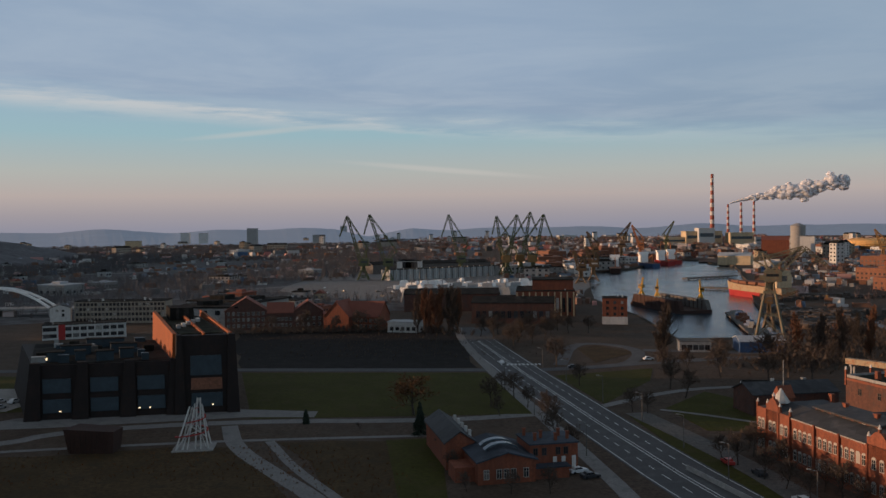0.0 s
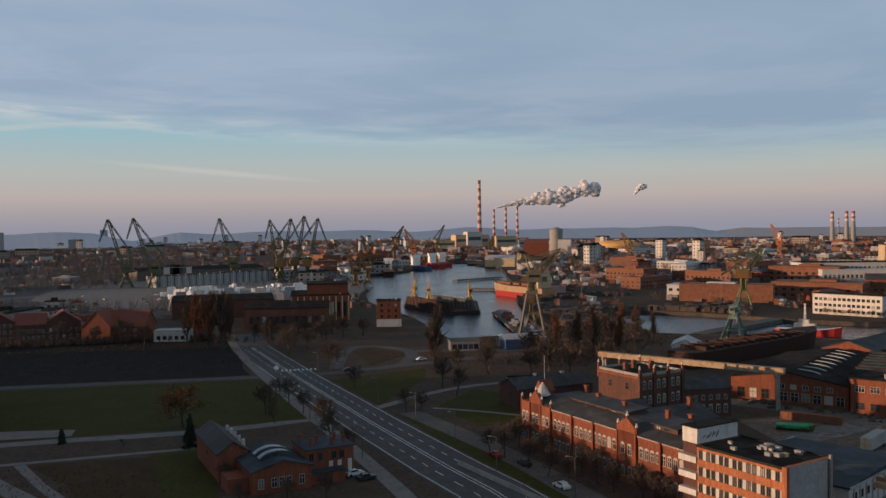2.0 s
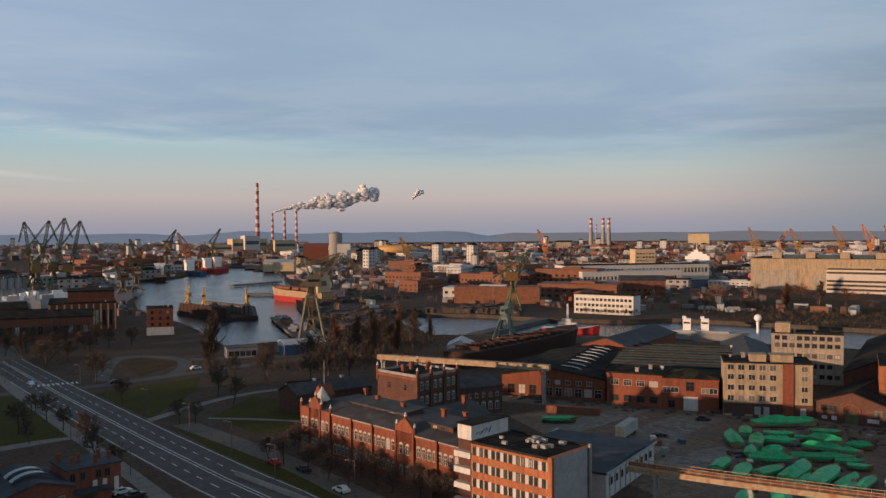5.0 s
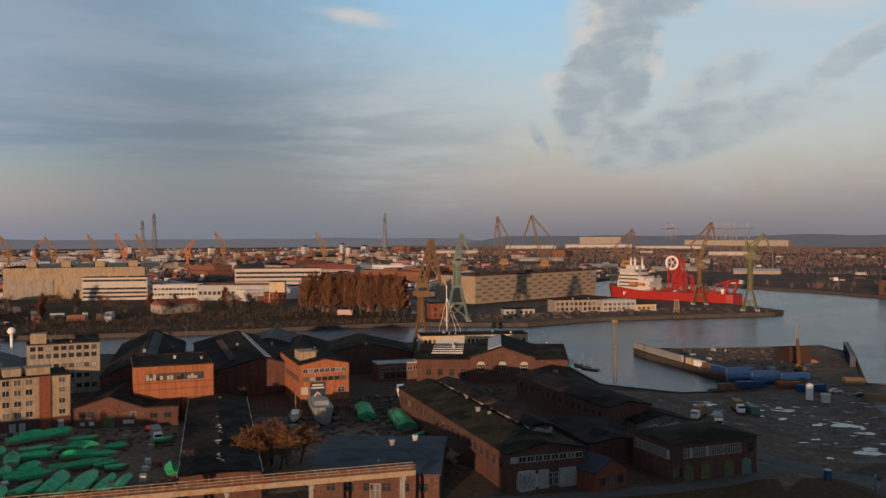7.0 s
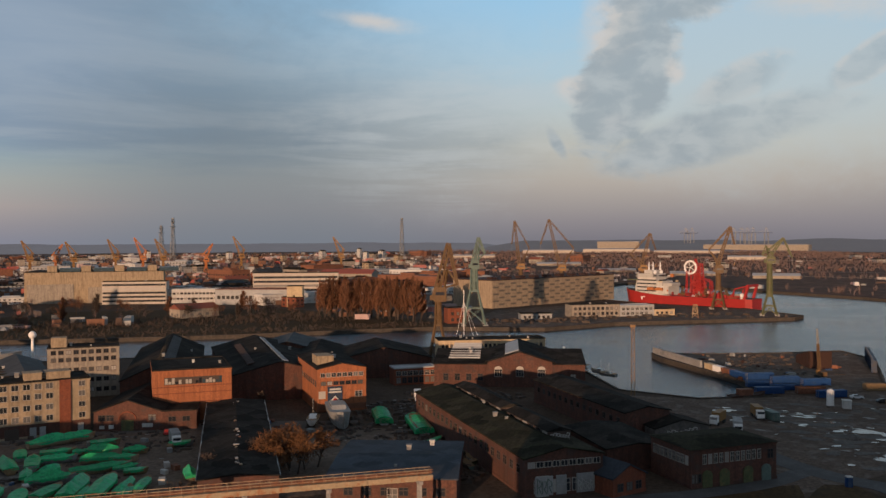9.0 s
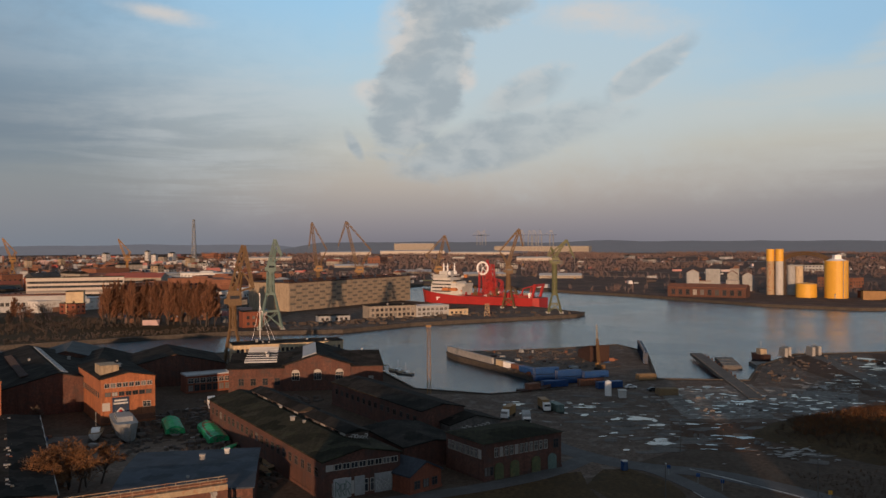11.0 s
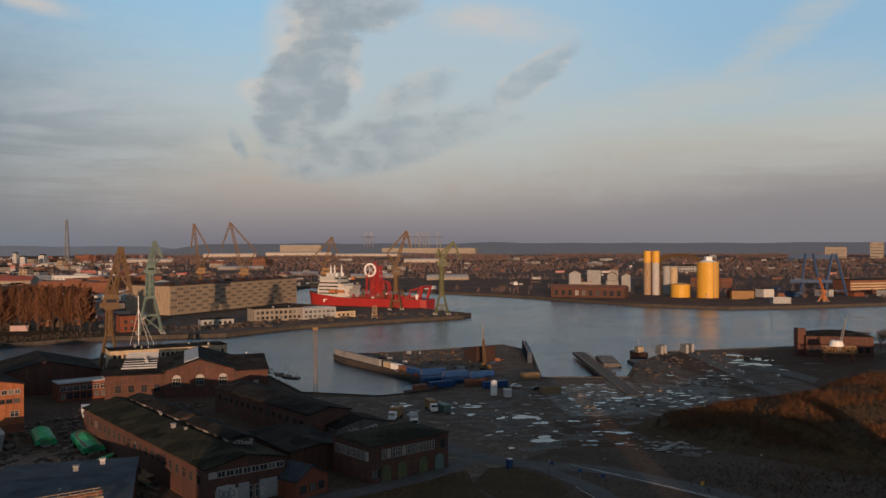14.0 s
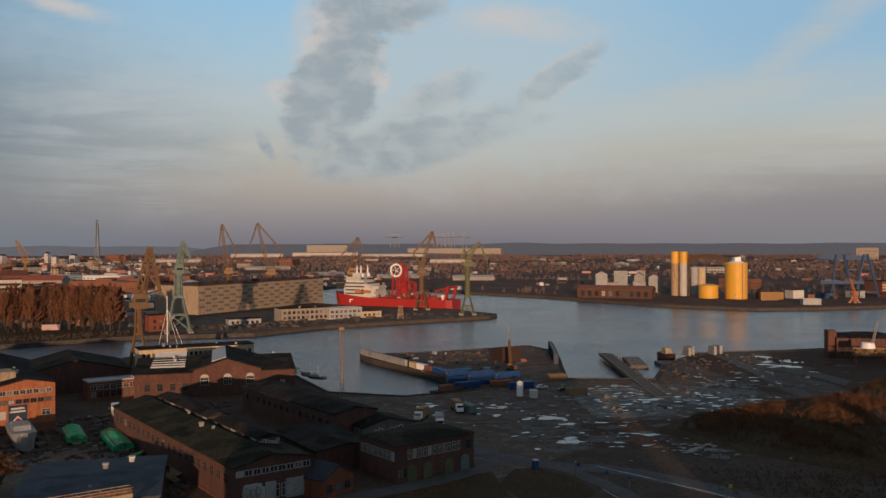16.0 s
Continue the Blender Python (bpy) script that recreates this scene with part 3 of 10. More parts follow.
def gable_roof(mb, L, D, h, rise, over, mi=0, axis="x", thick=0.3):
    o = over
    if axis == "x":
        for s in (0, 1):
            y0, y1 = (-o, D / 2) if s == 0 else (D + o, D / 2)
            z0 = h - o * rise / (D / 2)
            pr = [(y0, z0), (y1, h + rise), (y1, h + rise + thick), (y0, z0 + thick)]
            mb.prism(pr if s == 0 else pr[::-1], -o, L + o, mi, "x")
    else:
        for s in (0, 1):
            x0, x1 = (-o, L / 2) if s == 0 else (L + o, L / 2)
            z0 = h - o * rise / (L / 2)
            pr = [(x0, z0), (x1, h + rise), (x1, h + rise + thick), (x0, z0 + thick)]
            mb.prism(pr if s == 0 else pr[::-1], -o, D + o, mi, "y")


def building(name, label, p0, p1, depth, h, wall, roof, kind="flat", rise=3.0, over=0.4, wins=(), category="building", z0=-0.5, group="", vents=0, rseed=0):
    """A block whose front runs from p0 to p1 as the camera sees it, with walls, roof and single windows."""
    m, L = along(p0, p1)
    e = thing(name, label, category, m, group)
    w = MB()
    if kind == "gx":
        w.prism([(0, z0), (depth, z0), (depth, h), (depth / 2, h + rise), (0, h)], 0, L, 0, "x")
    elif kind == "gy":
        w.prism([(0, z0), (L, z0), (L, h), (L / 2, h + rise), (0, h)], 0, depth, 0, "y")
    else:
        w.box(0, L, 0, depth, z0, h)
    part("wall", w, wall, e)
    w = MB()
    w.box(-0.12, L + 0.12, -0.12, depth + 0.12, z0, 0.7)
    part("plinth", w, wall, e)
    if kind in ("flat", "hip"):
        w = MB()
        w.box(-0.18, L + 0.18, -0.18, depth + 0.18, h - 0.45, h - 0.05)
        part("cornice", w, wall, e)
    r = MB()
    if kind == "flat":
        r.box(0.3, L - 0.3, 0.3, depth - 0.3, h, h + 0.12)
        q = MB()
        q.ring(-.1, L + .1, -.1, depth + .1, .4, h - .05, h + .4)
        part("parapet", q, roof, e)
    elif kind == "gx":
        gable_roof(r, L, depth, h, rise, over, axis="x")
    elif kind == "gy":
        gable_roof(r, L, depth, h, rise, over, axis="y")
    elif kind == "hip":
        i = min(L, depth) / 2
        o = over
        a = [(-o, -o, h), (L + o, -o, h), (L + o, depth + o, h), (-o, depth + o, h)]
        if L >= depth:
            t = [(i, depth / 2, h + rise), (L - i, depth / 2, h + rise)]
            f = [(0, 1, 5, 4), (1, 2, 5), (2, 3, 4, 5), (3, 0, 4), (3, 2, 1, 0)]
        else:
            t = [(L / 2, i, h + rise), (L / 2, depth - i, h + rise)]
            f = [(0, 1, 4), (1, 2, 5, 4), (2, 3, 5), (3, 0, 4, 5), (3, 2, 1, 0)]
        r.add(a + t, f)
    part("roof", r, roof, e)
    for q in wins:
        windows(e, q[0], L, depth, *q[1:])
    rnd = random.Random(rseed + int(abs(p0[0]) * 7 + abs(p0[1])))
    for _ in range(vents):
        v = MB()
        x, y, s = rnd.uniform(.1, .9) * L, rnd.uniform(.15, .85) * depth, rnd.uniform(.5, 1.1)
        top = h + (rise * (1 - abs(y / depth - .5) * 2) if kind == "gx" else rise * (1 - abs(x / L - .5) * 2) if kind == "gy" else 0)
        v.box(x - s / 2, x + s / 2, y - s / 2, y + s / 2, top - .3, top + s * 1.3)
        v.box(x - s * .65, x + s * .65, y - s * .65, y + s * .65, top + s * 1.3, top + s * 1.5)
        part("roof_vent", v, rnd.choice((CONCRETE, PLASTER_WHITE, STEEL_GREY)), e)
    return e


LAYERS = []


def layered(z):
    """A height of its own for each flat layer of the ground, a few millimetres apart."""
    LAYERS.append(z)
    return z + .0009 * (len(LAYERS) % 11)


def ribbon(name, pts, width, z, material, label, cat="road", thick=0.12, kind="structure"):
    """A road or path along a few points."""
    b = MB()
    z = layered(z)
    P = [Vector((x, y, 0)) for x, y in pts]
    # smooth the bends
    for _ in range(2):
        Q = [P[0]]
        for i in range(len(P) - 1):
            Q += [P[i].lerp(P[i + 1], .25), P[i].lerp(P[i + 1], .75)]
        P = Q + [P[-1]]
    L, R = [], []
    for i, p in enumerate(P):
        d = (P[min(i + 1, len(P) - 1)] - P[max(i - 1, 0)]).normalized()
        s = Vector((-d.y, d.x, 0)) * width / 2
        L.append(p + s)
        R.append(p - s)
    n = len(P)
    v = [(q.x, q.y, z) for q in L] + [(q.x, q.y, z) for q in R] + [(q.x, q.y, z - thick) for q in L] + [(q.x, q.y, z - thick) for q in R]
    f = []
    for i in range(n - 1):
        f += [(n + i, n + i + 1, i + 1, i), (i, i + 1, 2 * n + i + 1, 2 * n + i), (n + i + 1, n + i, 3 * n + i, 3 * n + i + 1)]
    b.add(v, f)
    return solid(name, b, material, label, cat, kind=kind)


def patch(name, pts, z, material, label, cat, thick=0.1, kind="structure", rag=0.0, seed=1):
    """A flat piece of ground with a few corners; rag: how uneven its edge is."""
    P = [Vector((x, y)) for x, y in pts]
    z = layered(z)
    rnd = random.Random(seed)
    if rag:
        for _ in range(3):
            Q = []
            for i in range(len(P)):
                a, c = P[i], P[(i + 1) % len(P)]
                mid = (a + c) / 2
                Q += [a, mid + Vector((rnd.uniform(-1, 1), rnd.uniform(-1, 1))) * rag * (c - a).length]
            P = Q
    b = MB()
    area = sum(P[i].x * P[(i + 1) % len(P)].y - P[(i + 1) % len(P)].x * P[i].y for i in range(len(P)))
    if area < 0:
        P = P[::-1]
    n = len(P)
    b.add([(q.x, q.y, z) for q in P] + [(q.x, q.y, z - thick) for q in P],
          [tuple(range(n))] + [(n + i, n + (i + 1) % n, (i + 1) % n, i) for i in range(n)])
    return solid(name, b, material, label, cat, kind=kind)


# ---- trees ----


def sprout(trunk, crown, p, d, length, r, level, rnd, spec):
    """One limb with its offshoots."""
    steps = 3 if level == 0 else 2
    pts, q, dd = [p], p, d
    for i in range(steps):
        dd = (dd + Vector((rnd.uniform(-1, 1), rnd.uniform(-1, 1), rnd.uniform(-.5, 1) + spec["up"])) * spec["bend"]).normalized()
        q = q + dd * length / steps
        pts.append(q)
    for i in range(steps):
        r0, r1 = r * (1 - .75 * i / steps), r * (1 - .75 * (i + 1) / steps)
        if level < 2:
            trunk.twig(pts[i], pts[i + 1], r0, r1)
        else:
            crown.sliver(pts[i], pts[i + 1], r0 * 1.25, r1 * 1.25, rnd.uniform(0, 3.14))
    if level >= 3:
        return
    n = spec["n"][level]
    for k in range(n):
        s = spec["from"] + (1 - spec["from"]) * (k + rnd.random()) / n if level == 0 else .25 + .75 * (k + rnd.random()) / n
        i = min(int(s * steps), steps - 1)
        base = pts[i].lerp(pts[i + 1], s * steps - i)
        turn, lean = rnd.uniform(0, 6.283), radians(spec["lean"]) * rnd.uniform(.7, 1.3)
        ax = (pts[i + 1] - pts[i]).normalized()
        s1 = ax.cross(Vector((.31, .17, .9)))
        s1 = s1.normalized() if s1.length > 1e-3 else Vector((1, 0, 0))
        s2 = ax.cross(s1)
        nd = ax * math.cos(lean) + (s1 * math.cos(turn) + s2 * math.sin(turn)) * math.sin(lean)
        ln = length * spec["ratio"][level] * (1.1 - .6 * s if level == 0 else rnd.uniform(.6, 1.1))
        sprout(trunk, crown, base, nd, ln, max(r * .42 * (1.1 - .5 * s), spec["thin"]), level + 1, rnd, spec)


SPECS = {
    "poplar": dict(up=.7, bend=.10, n=(34, 9, 7), lean=24, ratio=(.34, .5, .55), thin=.055, **{"from": .05}),
    "broad": dict(up=.25, bend=.22, n=(15, 9, 8), lean=52, ratio=(.62, .5, .5), thin=.05, **{"from": .25}),
    "bush": dict(up=.4, bend=.3, n=(11, 7, 6), lean=48, ratio=(.9, .6, .6), thin=.045, **{"from": .02}),
}
TREES = {}


def tree(x, y, height, spec="broad", twigs=TWIG_GREY, look_name="grey", variant=0, label="", width=1.0):
    key = (spec, look_name, variant % 3)
    rnd = random.Random(int(x * 13 + y * 7))
    if key not in TREES:
        tr = random.Random(variant * 5 + 11 * len(spec))
        t, c = MB(), MB()
        sp = SPECS[spec]
        trunk_len = .86 if spec == "poplar" else .62 if spec == "broad" else .5
        sprout(t, c, Vector((0, 0, 0)), Vector((0, 0, 1)), 10 * trunk_len, .2, 0, tr, sp)
        TREES[key] = (t.mesh("trunk", BARK), c.mesh("crown", twigs))
    kind_name = {"poplar": "poplar_tree", "broad": "bare_tree", "bush": "bush"}[spec]
    text = label or {"poplar": "tall slim bare poplar with %s upright twigs", "broad": "bare winter tree with a spreading %s crown", "bush": "leafless %s bush of many stems"}[spec] % look_name
    s = height / 10.0
    e = thing(kind_name, text, "bush" if spec == "bush" else "tree", pose(x, y, 0, 0, 0, rnd.uniform(0, 360)) @ Matrix.Diagonal((s * width, s * width, s, 1)))
    part("trunk", TREES[key][0], None, e)
    part("crown", TREES[key][1], None, e)
    return e


def conifer(x, y, height):
    e = thing("conifer_tree", "dark green pointed conifer on the grass", "tree", pose(x, y, 0))
    rnd = random.Random(int(x * 3 + y))
    t, c = MB(), MB()
    t.tube((0, 0), .25, .05, 0, height * .95, 6)
    for i in range(340):
        s = rnd.random() ** .8
        a, z = rnd.uniform(0, 6.283), height * (.08 + .9 * s)
        r = height * .27 * (1 - s) * rnd.uniform(.6, 1.1) + .15
        b = Vector((r * math.cos(a), r * math.sin(a), z - r * .35))
        c.twig((0, 0, z), b, .28, .05)
        c.twig(b * .6 + Vector((0, 0, z * .4)), b + Vector((rnd.uniform(-.5, .5), rnd.uniform(-.5, .5), -.4)), .2, .03)
    part("trunk", t, BARK, e)
    part("crown", c, NEEDLE, e)
    return e


# ---- cranes and ships ----


def crane(name, label, x, y, heading, paint, portal=12.0, span=9.0, tower=18.0, house=(7, 5, 5), pivot=20.0, apex=(-14, 66), tail=None, beak=None, jib_w=2.2, house_paint=None, bars=.45, group="harbour cranes", lattice_jib=True):
    """A rail-mounted luffing crane. apex, tail and beak are (reach, height) in the plane of the jib, with reach counted along the heading."""
    e = thing(name, label, "crane", pose(x, y, 0, 0, 0, heading), group)
    s = span / 2
    for sx in (-1, 1):
        for sy in (-1, 1):
            b = MB()
            b.beam((sx * s, sy * s, 0), (sx * s * .35, sy * s * .35, portal), 1.1, 1.1, w2=.9)
            part("leg", b, paint, e)
            b = MB()
            b.box(sx * s - 1.6, sx * s + 1.6, sy * s - .5, sy * s + .5, 0, .9)
            part("bogie", b, STEEL_GREY, e)
    b = MB()
    for q in (-1, 1):
        b.beam((-s * .66, q * s * .66, portal * .5), (s * .66, q * s * .66, portal * .5), .6)
        b.beam((q * s * .66, -s * .66, portal * .5), (q * s * .66, s * .66, portal * .5), .6)
        b.beam((-s, q * s, .8), (s * .66, q * s * .66, portal * .5), .35)
        b.beam((s, q * s, .8), (-s * .66, q * s * .66, portal * .5), .35)
    part("portal_frame", b, paint, e)
    b = MB()
    b.box(-s * .45, s * .45, -s * .45, s * .45, portal - .6, portal + .5)
    part("slewing_base", b, paint, e)
    b = MB()
    b.lattice((0, 0, portal), (0, 0, tower), span * .32, span * .26, max(2, int((tower - portal) / 3)), bars)
    b.tube((0, 0), span * .13, span * .13, portal, tower, 10)
    part("tower", b, paint, e)
    hp = house_paint or paint
    b = MB()
    hx, hy, hz = house
    b.box(-hx * .35, hx * .65, -hy / 2, hy / 2, tower, tower + hz)
    b.prism([(-hx * .35, tower + hz), (hx * .65, tower + hz), (hx * .5, tower + hz + .8), (-hx * .2, tower + hz + .8)], -hy / 2, hy / 2)
    mh = part("machine_house", b, hp, e)
    b = MB()
    b.box(-hx * .2, hx * .5, -hy / 2 - .06, -hy / 2, tower + hz * .5, tower + hz * .75)
    part("window_strip", b, GLASS, mh)
    b = MB()
    b.box(-hx * .35 - 1.8, -hx * .35, -1.2, 1.2, tower + .6, tower + 3.0)
    cab = part("cab", b, (hp, ), e)
    b = MB()
    b.box(-hx * .35 - 1.88, -hx * .35 - 1.8, -1.0, 1.0, tower + 1.5, tower + 2.7)
    part("windscreen", b, GLASS, cab)
    b = MB()
    b.box(hx * .65, hx * .65 + 2.5, -hy * .4, hy * .4, tower + .3, tower + 2.6)
    part("counterweight", b, CONCRETE_DARK, e)
    foot = (-hx * .2, 0, pivot)
    ap = (apex[0], 0, apex[1])
    b = MB()
    n = max(5, int(math.dist(foot, ap) / 4))
    b.lattice(foot, ap, jib_w, jib_w * .55, n, bars)
    part("jib", b, paint, e)
    if tail:
        b = MB()
        b.lattice(ap, (tail[0], 0, tail[1]), jib_w * .45, jib_w * .3, 8, bars * .75)
        part("back_tie", b, paint, e)
        b = MB()
        for q in (-1, 1):
            b.beam((tail[0], 0, tail[1]), (hx * .2, q * hy * .4, tower + hz), bars)
            b.beam((hx * .5, q * hy * .35, tower + hz), (tail[0] * .5, 0, tower + hz + 9), bars)
            b.beam((-hx * .1, q * hy * .35, tower + hz), (tail[0] * .5, 0, tower + hz + 9), bars)
        b.beam((tail[0] * .5, 0, tower + hz + 9), (tail[0], 0, tail[1]), bars)
        part("a_frame", b, paint, e)
    if beak:
        b = MB()
        b.lattice(ap, (beak[0], 0, beak[1]), jib_w * .5, jib_w * .25, 6, bars * .7)
        b.beam((beak[0] * .35 + ap[0] * .65, 0, beak[1] * .35 + ap[2] * .65 - 3), (beak[0], 0, beak[1]), bars * .6)
        part("fly_jib", b, paint, e)
        b = MB()
        b.beam((beak[0], 0, beak[1]), (beak[0], 0, beak[1] - 14), .14)
        part("rope", b, STEEL_GREY, e)
        b = MB()
        b.box(beak[0] - .5, beak[0] + .5, -.4, .4, beak[1] - 15.6, beak[1] - 14)
        part("hook_block", b, STEEL_YELLOW, e)
    return e


def hull_mesh(L, B, top, keel=-2.0, bow=.22, sheer=2.0, stern=.06, n=18, flare=.75, boot=None, mid=0):
    """A ship's hull along x, bow at +x; material 0 above the boot line, 1 below it."""
    b = MB()
    st = []
    for i in range(n + 1):
        s = i / n
        w = B / 2
        if s > 1 - bow:
            w *= math.sqrt(max(0.0, 1 - ((s - 1 + bow) / bow) ** 2)) * .97 + .03
        elif s < stern:
            w *= .8 + .2 * s / stern
        z = top + sheer * max(0.0, (s - .6) / .4) ** 2
        x = -L / 2 + L * s
        rake = (s ** 8) * B * .25
        zb = boot if boot is not None else keel + .5
        st.append([(x, -w * flare, keel), (x + rake * .5, -w * (flare + 1) / 2, zb), (x + rake, -w, z), (x + rake, w, z), (x + rake * .5, w * (flare + 1) / 2, zb), (x, w * flare, keel)])
    for i in range(n):
        a, c = st[i], st[i + 1]
        for j in range(5):
            b.add([a[j], c[j], c[j + 1], a[j + 1]], [(0, 1, 2, 3)], (1, 0, 2, 0, 1)[j])
    b.add(st[0], [(0, 1, 2, 3, 4, 5)], 0)
    b.add(st[-1], [(5, 4, 3, 2, 1, 0)], 0)
    return b


def boat(x, y, heading, L, B, paint, label, cover=None, z=0.3, cabin=False, group="", name="boat"):
    """A small boat, on the ground or afloat, with a tarpaulin or a cabin."""
    e = thing(name, label, "boat", pose(x, y, z, 0, 0, heading), group)
    part("hull", hull_mesh(L, B, B * .38, -.1, .4, .5, .1, 12, .5), (paint, paint, TIMBER), e)
    if cover:
        c = MB()
        n, wr = 11, random.Random(int(x * 31 + y * 17))
        rows = []
        humps = [wr.uniform(-.04, .12) for _ in range(4)]
        tent = wr.choice((0.0, .12, .3))
        for i in range(n + 1):
            s = i / n
            w = B / 2 * 1.04 * (.86 + .28 * min(s, .5) if s < .55 else math.sqrt(max(.02, 1 - ((s - .55) / .45) ** 2)))
            zr = .43 + humps[min(3, int(s * 4))] + wr.uniform(-.03, .03)
            xx, sh = -L / 2 + L * s, .18 * s * s
            hem = [wr.uniform(.14, .32), wr.uniform(.14, .32)]
            zr += tent * (1 - abs(s * 2 - 1) ** 3)
            row = [(-1.03, hem[0]), (-1.0, .41), (-.5, .41 + (zr - .41) * .42 + wr.uniform(-.02, .02)), (wr.uniform(-.06, .06), zr), (.5, .41 + (zr - .41) * .42 + wr.uniform(-.02, .02)), (1.0, .41), (1.03, hem[1])]
            rows.append([(xx + wr.uniform(-.1, .1), w * u, B * v + sh) for u, v in row])
        o = len(c.v)
        m_ = len(rows[0])
        c.add([q for row in rows for q in row], [(i * m_ + j, (i + 1) * m_ + j, (i + 1) * m_ + j + 1, i * m_ + j + 1) for i in range(n) for j in range(m_ - 1)] + [tuple(range(m_))])
        part("tarpaulin", c, cover, e)
    if cabin:
        c = MB()
        c.prism([(-L * .18, B * .36), (L * .16, B * .36), (L * .06, B * .6), (-L * .16, B * .64)], -B * .3, B * .3)
        cb = part("cabin", c, WHITE_PAINT, e)
        c = MB()
        c.box(-L * .12, L * .05, -B * .31, B * .31, B * .46, B * .57)
        part("cabin_window", c, GLASS, cb)
        c = MB()
        c.beam((-L * .05, 0, B * .8), (-L * .05, 0, B * 1.9), .12)
        part("mast", c, STEEL_GREY, e)
    return e


CAR = {}


def car(x, y, heading, paint, label, van=False, z=.06):
    e = thing("van" if van else "car", label, "car", pose(x, y, z, 0, 0, heading))
    key = (paint.name, van)
    if key not in CAR:
        b, g, w = MB(), MB(), MB()
        if van:
            b.prism([(-2.5, .35), (2.5, .35), (2.5, 1.0), (1.7, 1.3), (1.2, 2.2), (-2.5, 2.2)], -.95, .95)
            g.prism([(1.25, 1.35), (1.68, 1.35), (1.28, 2.1), (1.2, 2.1)], -.97, .97)
        else:
            b.prism([(-2.1, .3), (2.1, .3), (2.15, .75), (1.1, .95), (-1.9, .98), (-2.1, .8)], -.87, .87)
            b.prism([(-1.5, .95), (.95, .95), (.35, 1.42), (-1.1, 1.45)], -.74, .74)
            g.prism([(-1.35, .98), (.8, .98), (.3, 1.36), (-1.05, 1.38)], -.755, .755)
        n = 12
        w.add([(.32 * math.cos(6.283 * i / n), s, .32 * math.sin(6.283 * i / n)) for s in (-.1, .1) for i in range(n)],
              [(i, n + i, n + (i + 1) % n, (i + 1) % n) for i in range(n)] + [tuple(range(n)), tuple(range(2 * n - 1, n - 1, -1))])
        CAR[key] = (b.mesh("body", paint), g.mesh("side_windows", GLASS), w.mesh("wheel", RUBBER))
    b, g, w = CAR[key]
    part("body", b, None, e)
    part("side_windows", g, None, e)
    for sx in (-1.3, 1.3):
        for sy in (-.8, .8):
            part("wheel", w, None, e, at=pose(sx, sy, .32))
    return e


def container(x, y, heading, paint, label, z=0.0, L=12.2, group="containers"):
    e = thing("shipping_container", label, "container", pose(x, y, z, 0, 0, heading), group)
    b = MB()
    b.box(0, L, 0, 2.44, .15, 2.5)
    for i in range(int(L / .6)):
        xx = .3 + i * .6
        b.box(xx, xx + .3, -.05, 0, .25, 2.4)
        b.box(xx, xx + .3, 2.44, 2.49, .25, 2.4)
    for xx in (-.03, L - .12):
        for yy in (-.06, 2.35):
            b.box(xx, xx + .15, yy, yy + .15, 0, 2.59)
    part("body", b, paint, e)
    for y0, y1 in ((.1, 1.2), (1.24, 2.34)):
        d = MB()
        d.box(-.06, 0, y0, y1, .2, 2.45)
        leaf = part("door", d, paint, e)
        d = MB()
        d.beam((-.1, (y0 + y1) / 2, .2), (-.1, (y0 + y1) / 2, 2.45), .06)
        part("lock_rod", d, STEEL_GREY, leaf)
    return e

# ---- ground and water ----
from mathutils.geometry import delaunay_2d_cdt

WEST_BASIN = [(108, 412), (140, 415), (172, 432), (190, 520), (214, 610), (250, 720), (268, 765), (305, 905), (335, 1000), (372, 1137), (362, 1219), (425, 1290), (345, 1335),
              (300, 1240), (222, 1075), (165, 1019), (137, 850), (114, 700), (106, 640), (113, 520), (111, 460)]
RIVER = [(213, 398), (257, 373), (300, 330), (345, 260), (380, 190), (405, 140), (452, 104), (440, 74), (395, 54), (360, 40), (320, 24), (309, -4), (320, -30), (356, -19), (412, 12),
         (426, 16), (428, -2), (440, -40), (456, -72), (428, -82), (344, -70), (341, -105), (380, -121), (418, -150), (432, -228), (438, -272), (430, -315), (500, -372), (640, -700),
         (860, -820), (745, -554), (696, -346), (694, -299), (743, -235), (871, -155), (966, -70), (1042, -14), (1100, 70), (860, 140), (774, 52), (720, -42), (658, -80), (640, -72), (575, 45),
         (531, 84), (520, 150), (495, 191), (450, 253), (425, 299), (394, 364), (377, 394), (344, 402), (315, 432), (290, 480), (262, 510), (236, 500), (222, 450)]
WATER_Z = -2.0


def inside(p, poly):
    c = False
    for i in range(len(poly)):
        (x0, y0), (x1, y1) = poly[i - 1], poly[i]
        if (y0 > p[1]) != (y1 > p[1]) and p[0] < (x1 - x0) * (p[1] - y0) / (y1 - y0) + x0:
            c = not c
    return c


